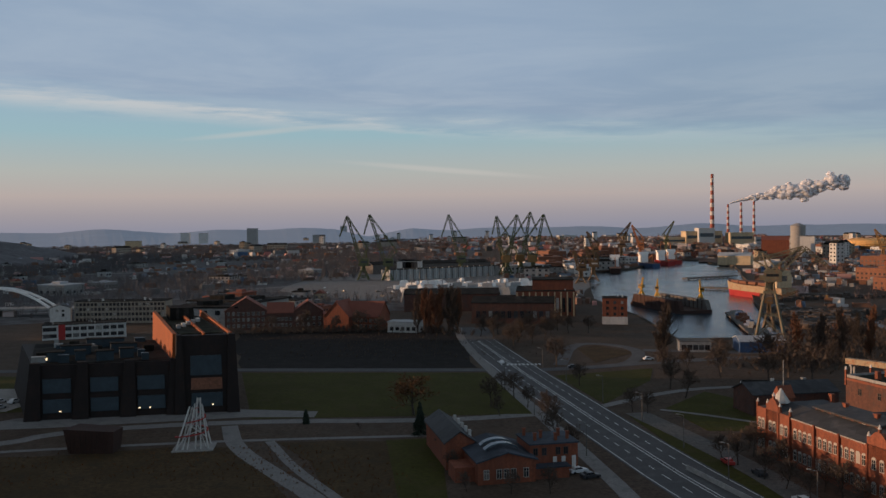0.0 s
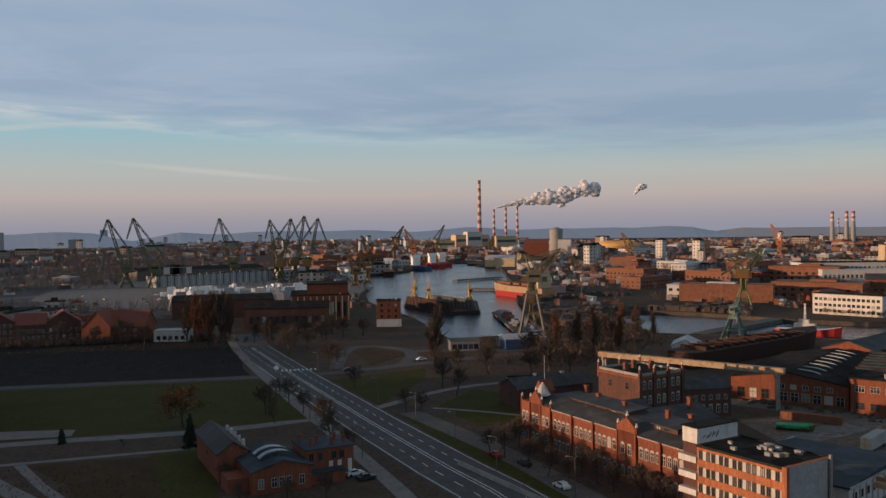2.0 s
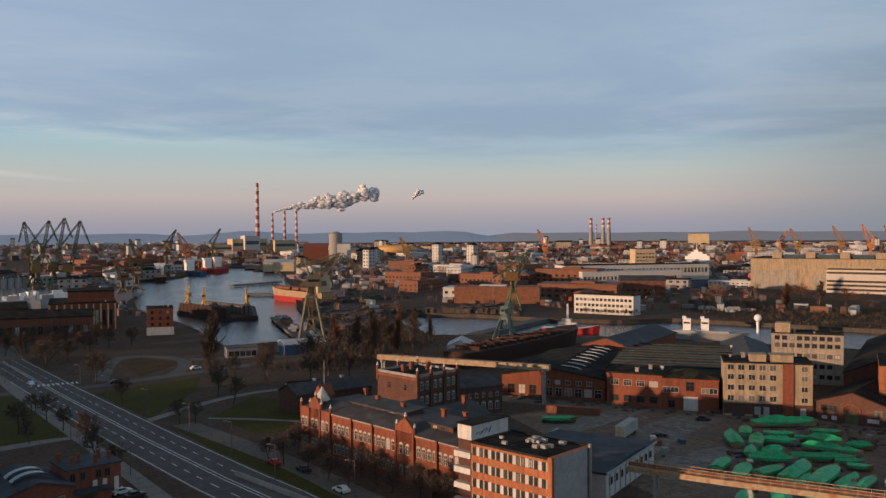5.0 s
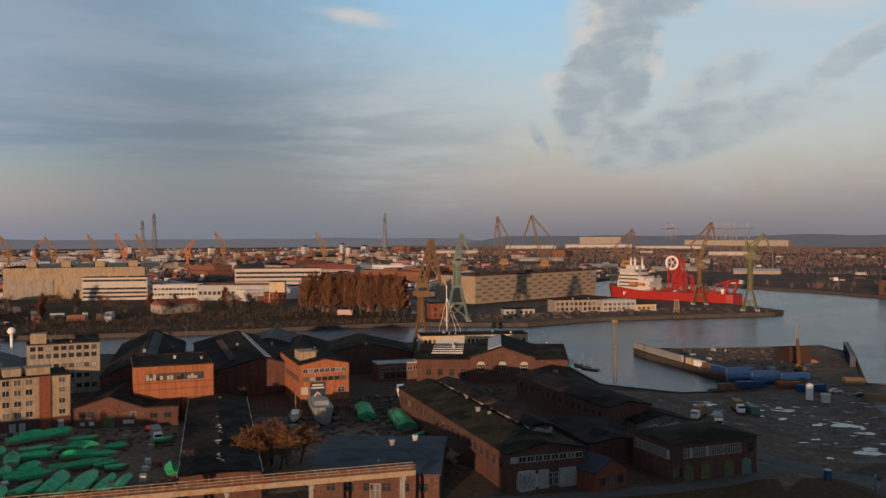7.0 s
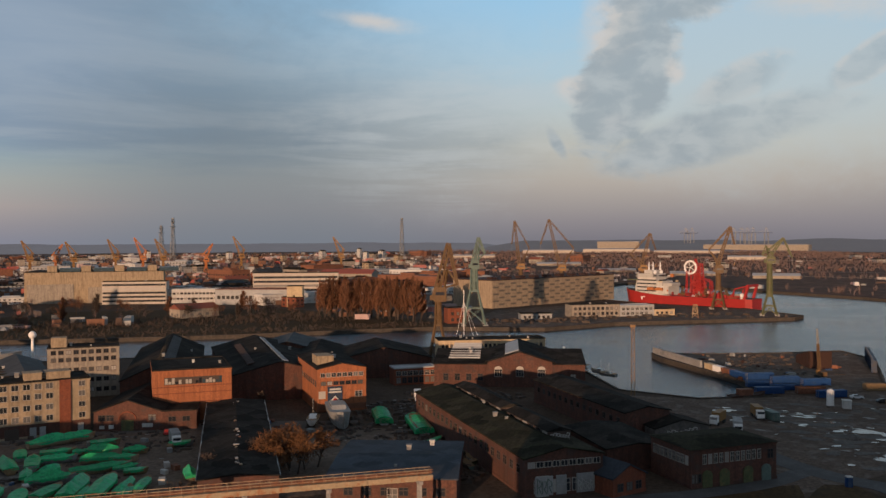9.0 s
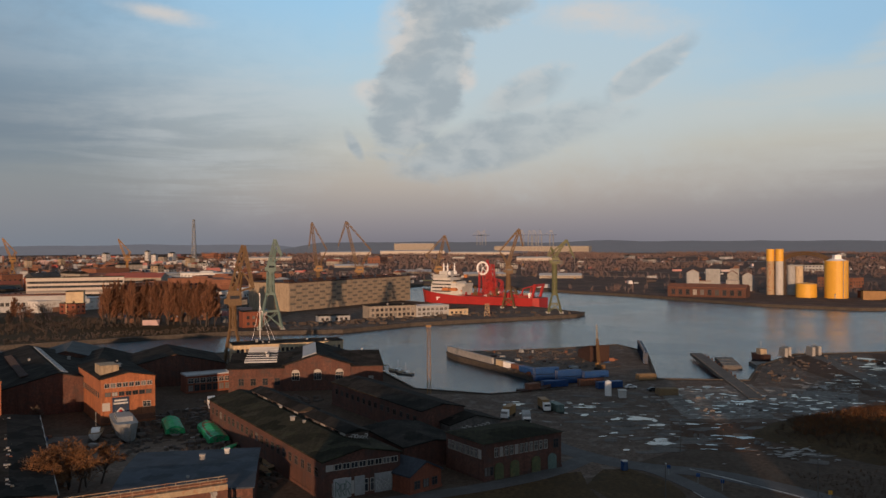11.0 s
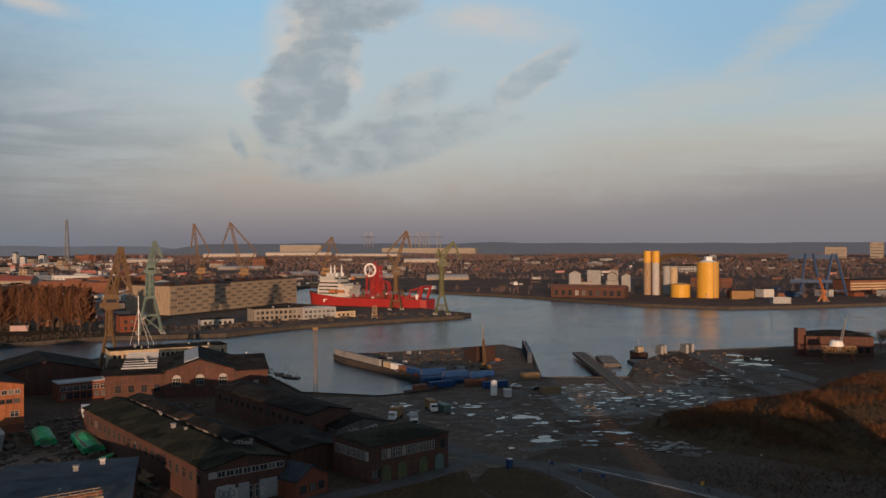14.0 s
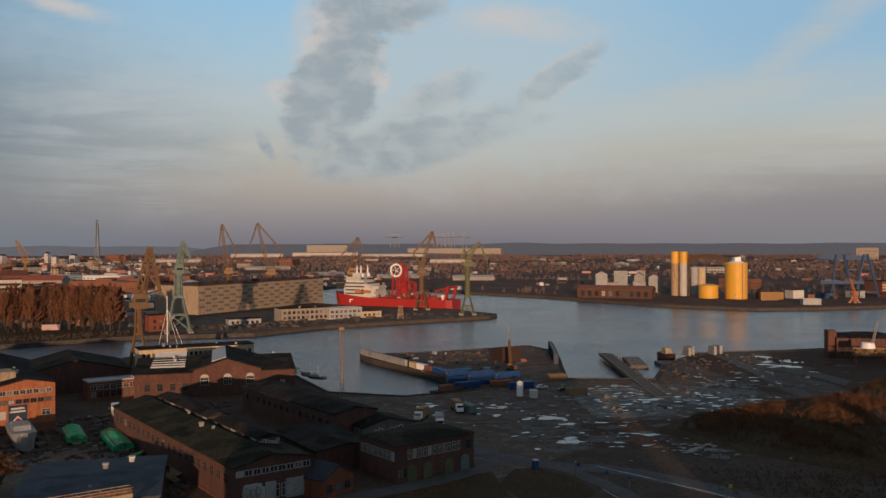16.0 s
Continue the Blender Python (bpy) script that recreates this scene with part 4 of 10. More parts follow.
def make_ground():
    rim = [(4850 * math.cos(6.2832 * i / 72), 4850 * math.sin(6.2832 * i / 72)) for i in range(72)]
    pts, edges = [], []
    for ring in (rim, WEST_BASIN, RIVER):
        o = len(pts)
        pts += [Vector(p) for p in ring]
        edges += [(o + i, o + (i + 1) % len(ring)) for i in range(len(ring))]
    v, _, f, *_ = delaunay_2d_cdt(pts, edges, [], 0, 0.001)
    b = MB()
    b.v = [(p.x, p.y, 0.0) for p in v]
    for q in f:
        c = sum((v[i] for i in q), Vector((0, 0))) / len(q)
        if not inside(c, WEST_BASIN) and not inside(c, RIVER) and c.length < 4850:
            b.f.append(tuple(q))
            b.m.append(0)
    solid("ground", b, EARTH, "dark bare winter earth with thin dry grass", "ground", kind="structure")
    for name, ring in (("quay_wall", WEST_BASIN), ("quay_wall", RIVER)):
        q = MB()
        n = len(ring)
        q.add([(x, y, 0.004) for x, y in ring] + [(x, y, -6) for x, y in ring], [(i, (i + 1) % n, n + (i + 1) % n, n + i) for i in range(n)])
        for i in range(n):
            (x0, y0), (x1, y1) = ring[i], ring[(i + 1) % n]
            q.beam((x0, y0, .12), (x1, y1, .12), .9, .5)
        solid(name, q, QUAY_EDGE, "stained concrete quay edge along the water", "quay wall", kind="structure")
        w = MB()
        w.v = [(x, y, WATER_Z) for x, y in ring]
        tv, _, tf, *_ = delaunay_2d_cdt([Vector(p) for p in ring], [(i, (i + 1) % n) for i in range(n)], [], 1, 0.001)
        w.v = [(p.x, p.y, WATER_Z) for p in tv]
        for t in tf:
            w.f.append(tuple(t))
            w.m.append(0)
        solid("water", w, WATER, "calm grey-blue harbour water with faint ripples", "water", kind="structure")


make_ground()

# roads and paths
ribbon("road", [(11, 470), (13, 416), (27, 323), (41, 239), (50, 190), (54, 172), (60, 130), (66, 60)], 17.5, .06, ASPHALT, "grey dual carriageway with worn white lane marks")
ribbon("pavement", [(4, 470), (5, 416), (16, 320), (28, 236), (34, 190), (36, 172), (40, 120)], 4.0, .1, PAVING, "pale paved footway beside the road", "pavement")
ribbon("road", [(-190, 338), (-82, 336), (-35, 333), (13, 330), (43, 329), (84, 346), (130, 356)], 7.0, .05, ASPHALT, "narrow cross street between the lawns")
ribbon("path", [(-190, 190), (-116, 220), (-108, 235), (-60, 246), (-3, 244), (26, 252)], 5.0, .05, PAVING, "pale paved path across the grass", "path")
ribbon("path", [(-150, 205), (-113, 214), (-73, 221), (-47, 224), (-3, 227)], 2.2, .05, PAVING, "narrow gravel path across the grass", "path")
ribbon("path", [(-62, 240), (-55, 217), (-42, 196), (-26, 172), (-10, 140)], 4.5, .05, PAVING, "cracked concrete track through the dry grass", "path")
ribbon("path", [(-47, 222), (-36, 196), (-22, 172), (0, 130)], 2.5, .07, PAVING, "cracked concrete track through the dry grass", "path")
ribbon("path", [(45, 261), (75, 287), (103, 292)], 3.5, .05, PAVING, "pale path along a lawn", "path")
ribbon("pavement", [(54, 252), (62, 219), (68, 190), (71, 160), (80, 120)], 7.0, .05, CONCRETE_DARK, "patched forecourt strip in front of the brick works", "pavement")
ribbon("path", [(62, 256), (76, 246), (90, 232)], 1.8, .08, PAVING, "thin path crossing the lawn", "path")
ribbon("road", [(43, 340), (55, 398), (70, 402), (84, 378), (70, 338), (52, 334)], 5.5, .075, ASPHALT, "curved grey side road near the quay")
ribbon("road", [(84, 378), (110, 372), (150, 360)], 7.0, .055, ASPHALT, "worn quay road")
ribbon("road", [(165, 60), (176, 30), (187.5, 8.1), (192.1, -.6), (203.6, -16.4), (219, -27)], 5.6, .06, ASPHALT, "grey works road bending past the brick halls")
ribbon("road", [(240, -16), (229, -21.5), (219, -28.5), (210.4, -38.8), (205.9, -54), (197.9, -62.4), (189, -70.4), (178, -78), (155, -96)], 7.2, .07, ASPHALT, "grey road that sweeps past the quay yard")
ribbon("road", [(214, -34), (208, -42), (194.8, -47.4), (183.5, -51.6), (160, -52)], 4.6, .08, ASPHALT, "grey slip road round a grass island")
ribbon("road", [(145, 250), (162, 222), (190, 190), (215, 160), (232, 128), (242, 95)], 9.0, .05, CONCRETE_DARK, "patched yard road in front of the brick halls")
patch("lawn", [(-80, 329), (13, 324), (27, 252), (-58, 249)], .05, LAWN, "flat green winter lawn between the streets", "lawn")
patch("lawn", [(-17, 222), (-3, 224), (0, 150), (-8, 150)], .05, LAWN, "mown green lawn beside the brick house", "lawn")
patch("lawn", [(38, 316), (77, 330), (70, 304), (47, 265)], .05, LAWN, "green lawn beside the road", "lawn")
patch("lawn", [(64, 258), (83, 283), (94, 262), (84, 228), (68, 229)], .04, LAWN, "green lawn crossed by a path", "lawn")
patch("lawn", [(51, 248), (57, 246), (64, 199), (68, 160), (64, 150), (57, 190)], .04, LAWN, "grass verge beside the road", "lawn")
patch("dry_field", [(208, -29.5), (209, -36), (197, -43), (186, -44), (178, -38), (184, -28), (194, -23.6)], .05, DRY, "rough brown grass island beside the slip road", "field", rag=.04, seed=3)
patch("lawn", [(-190, 250), (-126, 262), (-140, 320), (-190, 330)], .05, LAWN, "green lawn behind the museum", "lawn")
patch("soil_field", [(-83, 340), (-112, 455), (-32, 462), (5, 445), (10, 336)], .05, SOIL, "bare dark churned soil with a few puddles", "field", rag=.06)
patch("dry_field", [(-45, 221), (-17, 221), (-9, 150), (-20, 168)], .04, DRY, "rough brown dry grass", "field", rag=.05)
patch("dry_field", [(-150, 195), (-72, 217), (-55, 216), (-24, 160), (-120, 140)], .04, DRY, "rough brown dry grass with green patches", "field", rag=.05)
patch("dry_field", [(58, 345), (80, 372), (66, 395), (56, 385)], .07, DRY, "round brown grass plot inside the side road", "field")
patch("dry_field", [(150, 20), (186, 10), (198, -8), (206, -24), (178, -26), (150, -20)], .05, DRY, "rough brown verge beside the works road", "field", rag=.05)
patch("river_bank", [(400, 372), (430, 304), (455, 258), (500, 196), (524, 152), (560, 165), (640, 330), (560, 470), (450, 480)], .05, DRY, "brown overgrown river bank", "bank", rag=.03)
patch("plaza", [(-140, 236), (-112, 240), (-60, 251), (-40, 250), (-40, 258), (-64, 262), (-128, 252)], .06, PAVING, "grey paved forecourt of the museum", "plaza")
patch("car_park", [(-190, 252), (-136, 262), (-132, 300), (-190, 300)], .07, CONCRETE, "pale paved car park", "plaza")
patch("works_yard", [(122, 120), (140, 215), (170, 215), (216, 158), (236, 128), (240, 70), (180, 60), (160, 100)], .03, YARD_DRY, "dirty gravel yard between the works halls", "yard", rag=.03)
patch("works_yard", [(195, -20), (230, -5), (310, 22), (308, -6), (320, -34), (342, -70), (338, -106), (378, -122), (416, -151), (430, -230), (420, -268), (300, -160), (262, -100), (226, -50)], .03, YARD, "wet open quay yard of gravel and broken concrete", "yard")
patch("works_yard", [(318, -33), (355, -20), (410, 11), (426, 14), (427, -2), (439, -40), (454, -72), (428, -80), (345, -69)], .04, YARD, "rusty storage pier deck", "yard")
patch("concrete_slab", [(319, -66), (332, -103), (270, -91), (267, -64)], .08, CONCRETE_WET, "wide field of wet broken concrete slabs", "pavement", rag=.04, seed=4)
patch("concrete_slab", [(326, -105), (311, -134), (277, -122), (265, -99), (291, -101)], .085, CONCRETE_WET, "wide field of wet broken concrete slabs", "pavement", rag=.04, seed=5)
patch("soil_field", [(264, -58), (264, -107), (236, -92), (226, -66), (230, -52)], .06, BROWN_SOIL, "bare brown soil beside the concrete slabs", "field", rag=.05, seed=8)
patch("soil_field", [(418, -186), (428, -229), (400, -250), (338, -200), (306, -168), (364, -168)], .06, BROWN_SOIL, "bare brown bank beside the river house", "field", rag=.04, seed=9)
patch("soil_field", [(404, -140), (412, -154), (346, -149), (300, -143), (306, -136), (350, -136)], .055, BROWN_SOIL, "bare brown soil between the slipway strips", "field", rag=.04, seed=10)
ribbon("slipway_strip", [(412.4, -159), (346.5, -152.5), (296.4, -147)], 5.5, .09, CONCRETE_DARK, "long concrete strip running to the water", "pavement")
patch("concrete_slab", [(136, 174), (187, 190), (190, 178), (141, 157)], .07, CONCRETE_WET, "worn concrete slabs in the works yard", "pavement", rag=.03, seed=6)
patch("concrete_slab", [(140, 196), (176, 206), (181, 198), (143, 186)], .072, CONCRETE_WET, "long worn concrete lane in the works yard", "pavement", rag=.03, seed=12)
patch("concrete_slab", [(130, 152), (176, 158), (180, 151), (134, 141)], .074, CONCRETE_WET, "long worn concrete lane in the works yard", "pavement", rag=.03, seed=13)
patch("concrete_slab", [(400, -160), (415, -165), (330, -180), (320, -172)], .08, CONCRETE_DARK, "long pale concrete strip", "pavement", rag=.04, seed=7)
SLAB_SPOTS = [(300, -78, 13), (290, -92, 10), (312, -90, 10), (282, -76, 8), (300, -116, 9), (285, -110, 7)]
PUDDLE = surface("puddle_water", (.02, .024, .028), .05, .1, 3.0, .05, bump=0, spec=.5)
rp = random.Random(5)


def flakes(name, label, cat, n, spots, size, z, material, seed):
    """Ragged flat pieces strewn round some spots (x, y, spread)."""
    rn = random.Random(seed)
    b = MB()
    for k in range(n):
        x, y, sp = spots[k % len(spots)]
        x, y = rn.gauss(x, sp), rn.gauss(y, sp)
        if inside((x, y), RIVER):
            continue
        s = size * rn.uniform(.25, 1.0) ** 1.6
        m = rn.choice((7, 9, 11))
        t, el = rn.uniform(-.5, .5), rn.uniform(1.0, 2.6)
        ring = []
        for i in range(m):
            a, r = 6.2832 * i / m, s * rn.uniform(.45, 1.1)
            u, v = r * math.cos(a) / el ** .5, r * math.sin(a) * el ** .5
            ring.append((x + u * math.cos(t) - v * math.sin(t), y + u * math.sin(t) + v * math.cos(t)))
        zz = z + .0007 * (k % 17)
        b.add([(*p, zz) for p in ring] + [(*p, zz - .05) for p in ring], [tuple(range(m))] + [(m + i, m + (i + 1) % m, (i + 1) % m, i) for i in range(m)])
    solid(name, b, material, label, cat, kind="stuff")


SPOTS = [(300, -80, 18), (290, -112, 12), (258, -56, 14), (240, -52, 9), (270, -40, 12), (286, -30, 8), (312, -92, 10), (240, -84, 14), (365, -165, 16), (330, -150, 14)]
flakes("broken_slabs", "cracked grey slab pieces on the concrete field", "slab", 260, SLAB_SPOTS, 3.0, .115, CONCRETE_DARK, 13)
flakes("broken_slabs", "pale slab pieces on the concrete field", "slab", 150, SLAB_SPOTS, 1.8, .14, CONCRETE, 14)
flakes("puddles", "thin puddles between the concrete slabs", "puddle", 110, SLAB_SPOTS, 1.7, .185, PUDDLE, 15)
flakes("puddles", "puddle rows beside the slipway strip", "puddle", 26, [(396, -178, 5), (385, -174, 5), (372, -170, 4)], 4.5, .185, PUDDLE, 16)
flakes("rubble", "heap of broken concrete on the quay yard", "rubble", 160, [(320, -128, 5), (326, -125, 4), (224, -80, 4)], 1.3, .35, CONCRETE, 17)
flakes("broken_slabs", "broken pale concrete slabs strewn over the quay yard", "slab", 230, SPOTS, 4.6, .10, CONCRETE_DARK, 3)
flakes("broken_slabs", "bleached concrete flakes on the quay yard", "slab", 90, SPOTS, 1.2, .13, CONCRETE, 4)
flakes("puddles", "small puddles on the quay yard mirroring the sky", "puddle", 170, SPOTS, 2.0, .16, PUDDLE, 5)
flakes("puddles", "small puddles below the mound", "puddle", 40, [(215, -156, 7), (198, -146, 6)], 3.0, .16, PUDDLE, 6)
flakes("broken_slabs", "pale concrete patches in the works yard", "slab", 120, [(160, 185, 14), (178, 170, 12), (200, 165, 9), (150, 160, 14), (228, 112, 8)], 2.2, .10, CONCRETE_DARK, 7)
flakes("broken_slabs", "bleached scraps on the works yard", "slab", 90, [(160, 185, 14), (205, 140, 10), (215, 120, 10), (230, 80, 12), (270, 90, 10)], .8, .13, CONCRETE, 8)
for x, y, s in ((266, -51, 7), (258, -53, 4), (235, -49, 5), (240, -50, 3), (289, -12, 5), (242, -73, 4), (296, -90, 6), (293, -126, 3), (294, -164, 4), (397, -177, 6), (372, -170, 5)):
    patch("puddle", [(x + s * math.cos(a) * rp.uniform(.3, 1.1) * .6, y + .8 * s * math.sin(a) * rp.uniform(.4, 1.2)) for a in (0, .9, 1.8, 2.7, 3.6, 4.5, 5.4)], .175, PUDDLE,
          "shallow puddle mirroring the sky", "puddle", thick=.02, rag=.26, seed=int(x))
# lane marks
marks = MB()
C0 = [(13, 416), (27, 323), (41, 239), (50, 190), (54, 172), (60, 130)]
for off, dash in ((-8.0, 0), (-4.0, 1), (-.5, 0), (.5, 0), (4.2, 1), (8.0, 0)):
    for i in range(len(C0) - 1):
        a, c = Vector((*C0[i], .075)), Vector((*C0[i + 1], .075))
        d = (c - a).normalized()
        s = Vector((d.y, -d.x, 0)) * -off
        n = max(1, int((c - a).length / (7 if dash else 1e9)))
        for k in range(n):
            p = a + (c - a) * k / n + s
            q = a + (c - a) * ((k + (.45 if dash else 1)) / n) + s
            w = Vector((-d.y, d.x, 0)) * .14
            marks.add([p - w, q - w, q + w, p + w], [(3, 2, 1, 0)])
for k in range(9):
    x = 22 + k * 1.6
    marks.box(x, x + .8, 340, 344, .07, .075)
for pts in ([(204, -54), (196, -61), (180, -74), (160, -90)], [(209, -50), (200, -58), (184, -70), (164, -84)], [(190, -46.5), (178, -49.5)]):
    for i in range(len(pts) - 1):
        a, c = Vector((*pts[i], .09)), Vector((*pts[i + 1], .09))
        d = (c - a).normalized()
        w = Vector((-d.y, d.x, 0)) * .1
        marks.add([a - w, c - w, c + w, a + w], [(3, 2, 1, 0)])
solid("lane_marks", marks, PAINT_WHITE, "worn white lane lines on the road", "road marking", kind="structure")

# ---- near buildings ----


def pinnacle(e, x, y, z, h=1.6, w=.5):
    b = MB()
    b.box(x - w / 2, x + w / 2, y - w / 2, y + w / 2, z - 3.5, z + h * .45)
    part("pinnacle", b, BRICK, e)
    c = MB()
    c.tube((x, y), w * .75, w * .12, z + h * .45, z + h, 6)
    part("pinnacle_cap", c, PLASTER_WHITE, e, "white pinnacle cap")


def stepped_gable(e, x0, x1, y, z0, z1, material):
    """A small gable that rises over the eaves, with a coping."""
    b = MB()
    b.prism([(x0, z0 - 4), (x1, z0 - 4), (x1, z0 + .8), ((x0 + x1) / 2 + .8, z1), ((x0 + x1) / 2 - .8, z1), (x0, z0 + .8)], y - .35, y + .5)
    part("gable", b, material, e)
    pinnacle(e, x0, y, z0 + .6)
    pinnacle(e, x1, y, z0 + .6)
    pinnacle(e, (x0 + x1) / 2, y, z1)


def works_office():
    m, L = along((74, 208), (88, 150))
    D, h = 19.0, 10.8
    e = thing("brick_works_office", "long red brick works office with arched windows, gables and slate roof", "building", m)
    w = MB()
    w.box(0, L, 0, D, -.5, h)
    part("wall", w, BRICK, e)
    for x0, x1 in ((-.3, 12.4), (37.5, 43.5)):
        w = MB()
        w.box(x0, x1, -.35, .1, -.5, h + .3)
        part("bay", w, BRICK, e)
    for x in (3.6, 8.4, 12.4, 21, 29, 37.5, 43.5, 51):
        w = MB()
        w.box(x - .25, x + .25, -.6, .1, -.5, h + .2)
        part("pilaster", w, BRICK, e)
    for z0, z1, y in ((h - .6, h - .2, -.22), (5.2, 5.5, -.16), (-.5, 1.0, -.3)):
        w = MB()
        w.box(-.1, L + .1, y, .1, z0, z1)
        part("string_course", w, BRICK, e)
    w = MB()
    w.box(-.1, L + .1, -.26, .1, h - .2, h + .1)
    part("cornice", w, CONCRETE, e)
    for z in (1.5, 6.3):
        for x in (.9, 2.4, 5.2, 6.8, 9.6, 11.2, 39.4, 41.6):
            o = part("window", window_mesh(.95, 1.9, "arch"), None, e, at=pose(x, -.36, z))
        windows(e, "f", L, D, z, 14, .95, 1.9, 13.2 / L, 37 / L, "arch")
        windows(e, "f", L, D, z, 9, .95, 1.9, 44 / L, 59.4 / L, "arch")
        windows(e, "l", L, D, z, 6, .95, 1.9, .05, .95, "arch")
    r = MB()
    r.add([(-.4, -.4, h + .1), (L + .3, -.4, h + .1), (L + .3, D + .4, h + .1), (-.4, D + .4, h + .1), (5, 5, h + 1.9), (L - 1, 5, h + 1.9), (L - 1, D - 5, h + 1.9), (5, D - 5, h + 1.9)],
          [(0, 1, 5, 4), (1, 2, 6, 5), (2, 3, 7, 6), (3, 0, 4, 7), (4, 5, 6, 7), (3, 2, 1, 0)])
    part("roof", r, ROOF_SLATE, e)
    for x0, x1, y0 in ((14, 34, 5.2), (45, 52, 3.5)):
        b = MB()
        b.box(x0, x1, y0, y0 + 6, h + 1.2, h + 2.4)
        part("dormer", b, BRICK_DARK, e, "brown wooden dormer band")
        b = MB()
        b.prism([(y0 - .5, h + 2.35), (y0 + 6.4, h + 2.9), (y0 + 6.4, h + 3.1), (y0 - .5, h + 2.6)], x0 - .4, x1 + .4, 0, "x")
        part("dormer_roof", b, ROOF_SLATE, e)
        for k in range(int((x1 - x0) / 2.4)):
            part("dormer_window", window_mesh(1.2, .6, "dark"), None, e, at=pose(x0 + 1.3 + k * 2.4, y0, h + 1.5))
    b = MB()
    b.box(20, 36, 18, 32, -.5, h - 1.5)
    part("rear_wing_wall", b, BRICK_DARK, e)
    b = MB()
    b.prism([(19.6, h - 1.6), (36.4, h - 1.6), (28, h + 1.2)], 16, 32.4)
    part("rear_wing_roof", b, ROOF_SLATE, e)
    b = MB()
    b.box(2, 16, 18, 30, -.5, h - 3.2)
    part("rear_wing_wall", b, BRICK_DARK, e)
    b = MB()
    b.prism([(1.6, h - 3.3), (16.4, h - 3.3), (9, h - 1)], 17, 30.4)
    part("rear_wing_roof", b, ROOF_SLATE, e)
    stepped_gable(e, 3.6, 8.4, 0, h + .4, h + 3.0, BRICK)
    stepped_gable(e, 37.5, 43.5, 0, h + .4, h + 3.0, BRICK)
    for x in (-.2, 12.4, 59.4):
        pinnacle(e, x, -.1, h + .6)
    b = MB()
    b.box(-1, 2.4, 4.5, 8, h - 2, h + 2.2)
    part("turret", b, BRICK, e)
    b = MB()
    b.prism([(-1.2, h + 2.2), (2.6, h + 2.2), (.7, h + 5.0)], 4.3, 8.2)
    part("turret_gable", b, BRICK, e)
    b = MB()
    b.tube((3.8, 3.4), 2.0, .1, h + 2.0, h + 5.0, 8)
    b.tube((3.8, 3.4), 2.2, 2.0, h + 1.7, h + 2.0, 8)
    part("turret_roof", b, PLASTER_WHITE, e, "white tent-shaped turret roof")
    b = MB()
    b.tube((3.8, 3.4), 1.5, 1.5, h - 1, h + 1.8, 8)
    part("turret_drum", b, BRICK, e)
    b = MB()
    b.beam((.7, 6.2, h + 4.8), (.7, 6.2, h + 11), .14)
    part("flagpole", b, STEEL_GREY, e)
    for x, y in ((18, 10), (29, 9), (41, 11), (47, 12), (33, 25), (8, 14), (54, 10)):
        b = MB()
        b.box(x - .5, x + .5, y - .4, y + .4, h + 1, h + 3.6)
        b.box(x - .65, x + .65, y - .55, y + .55, h + 3.6, h + 3.85)
        part("chimney_stack", b, BRICK, e)
    b = MB()
    b.box(49, 52.5, -3.2, -.35, -.5, 3.6)
    b.prism([(48.6, 3.6), (52.9, 3.6), (50.7, 5.2)], -3.5, -.3)
    part("porch", b, BRICK_DARK, e)


works_office()


def works_house():
    m, L = along((110.5, 215.5), (126, 220))
    D, h = 17.0, 13.6
    e = thing("brick_works_house", "tall square dark brick works house with white-capped pinnacles", "building", m)
    w = MB()
    w.box(0, L, 0, D, -.5, h)
    part("wall", w, BRICK_DARK, e)
    for x in (0, L * .33, L * .66, L):
        w = MB()
        w.box(x - .5, x + .5, -.45, .1, -.5, h + 1)
        part("pilaster", w, BRICK_DARK, e)
    w = MB()
    w.box(-.2, L + .2, -.25, D + .2, h - .8, h - .2)
    part("cornice", w, BRICK, e)
    r = MB()
    r.box(.4, L - .4, .4, D - .4, h, h + .15)
    part("roof", r, TAR_BROWN, e)
    w = MB()
    for q in ((0, L, 0, .4), (0, L, D - .4, D), (0, .4, .4, D - .4), (L - .4, L, .4, D - .4)):
        w.box(*q, h - .1, h + .7)
    part("parapet", w, CONCRETE, e)
    for a in (.04, .37, .70):
        for z in (1.6, 5.8, 10):
            windows(e, "f", L, D, z, 2, .95, 1.9, a, a + .26, "arch")
    windows(e, "l", L, D, 9.5, 2, 1.0, 1.6, .1, .9, "dark")
    for x, y in ((0, 0), (L * .33, 0), (L * .66, 0), (L, 0), (0, D), (L, D), (L * .5, D)):
        pinnacle(e, x, y, h + 1.3)
    for x, y in ((4, 10), (9, 12), (12, 8)):
        b = MB()
        b.box(x - .6, x + .6, y - .5, y + .5, h, h + 2.4)
        part("chimney_stack", b, BRICK, e)
    return e


works_house()
building("brick_wing", "low dark brick wing with arched white windows and a slate roof", (126, 220), (141, 219), 14, 8.2, BRICK_DARK, ROOF_SLATE, "gx", 2.4,
         wins=(("f", 1.4, 6, 1.0, 2.0, .04, .96, "arch"), ("f", 5.2, 6, .8, 1.2, .04, .96, "white")))
building("brick_shed", "long low brown brick shed behind the works office", (86, 246), (112, 250), 12, 6, BRICK_DARK, ROOF_SLATE, "gx", 2.4, vents=2)
building("pavilion", "small cream pavilion with dark windows", (94, 277), (106, 275), 7, 3.2, PLASTER_WHITE, TAR, "flat", wins=(("f", .8, 4, 1.8, 1.5, .04, .96, "dark"),))


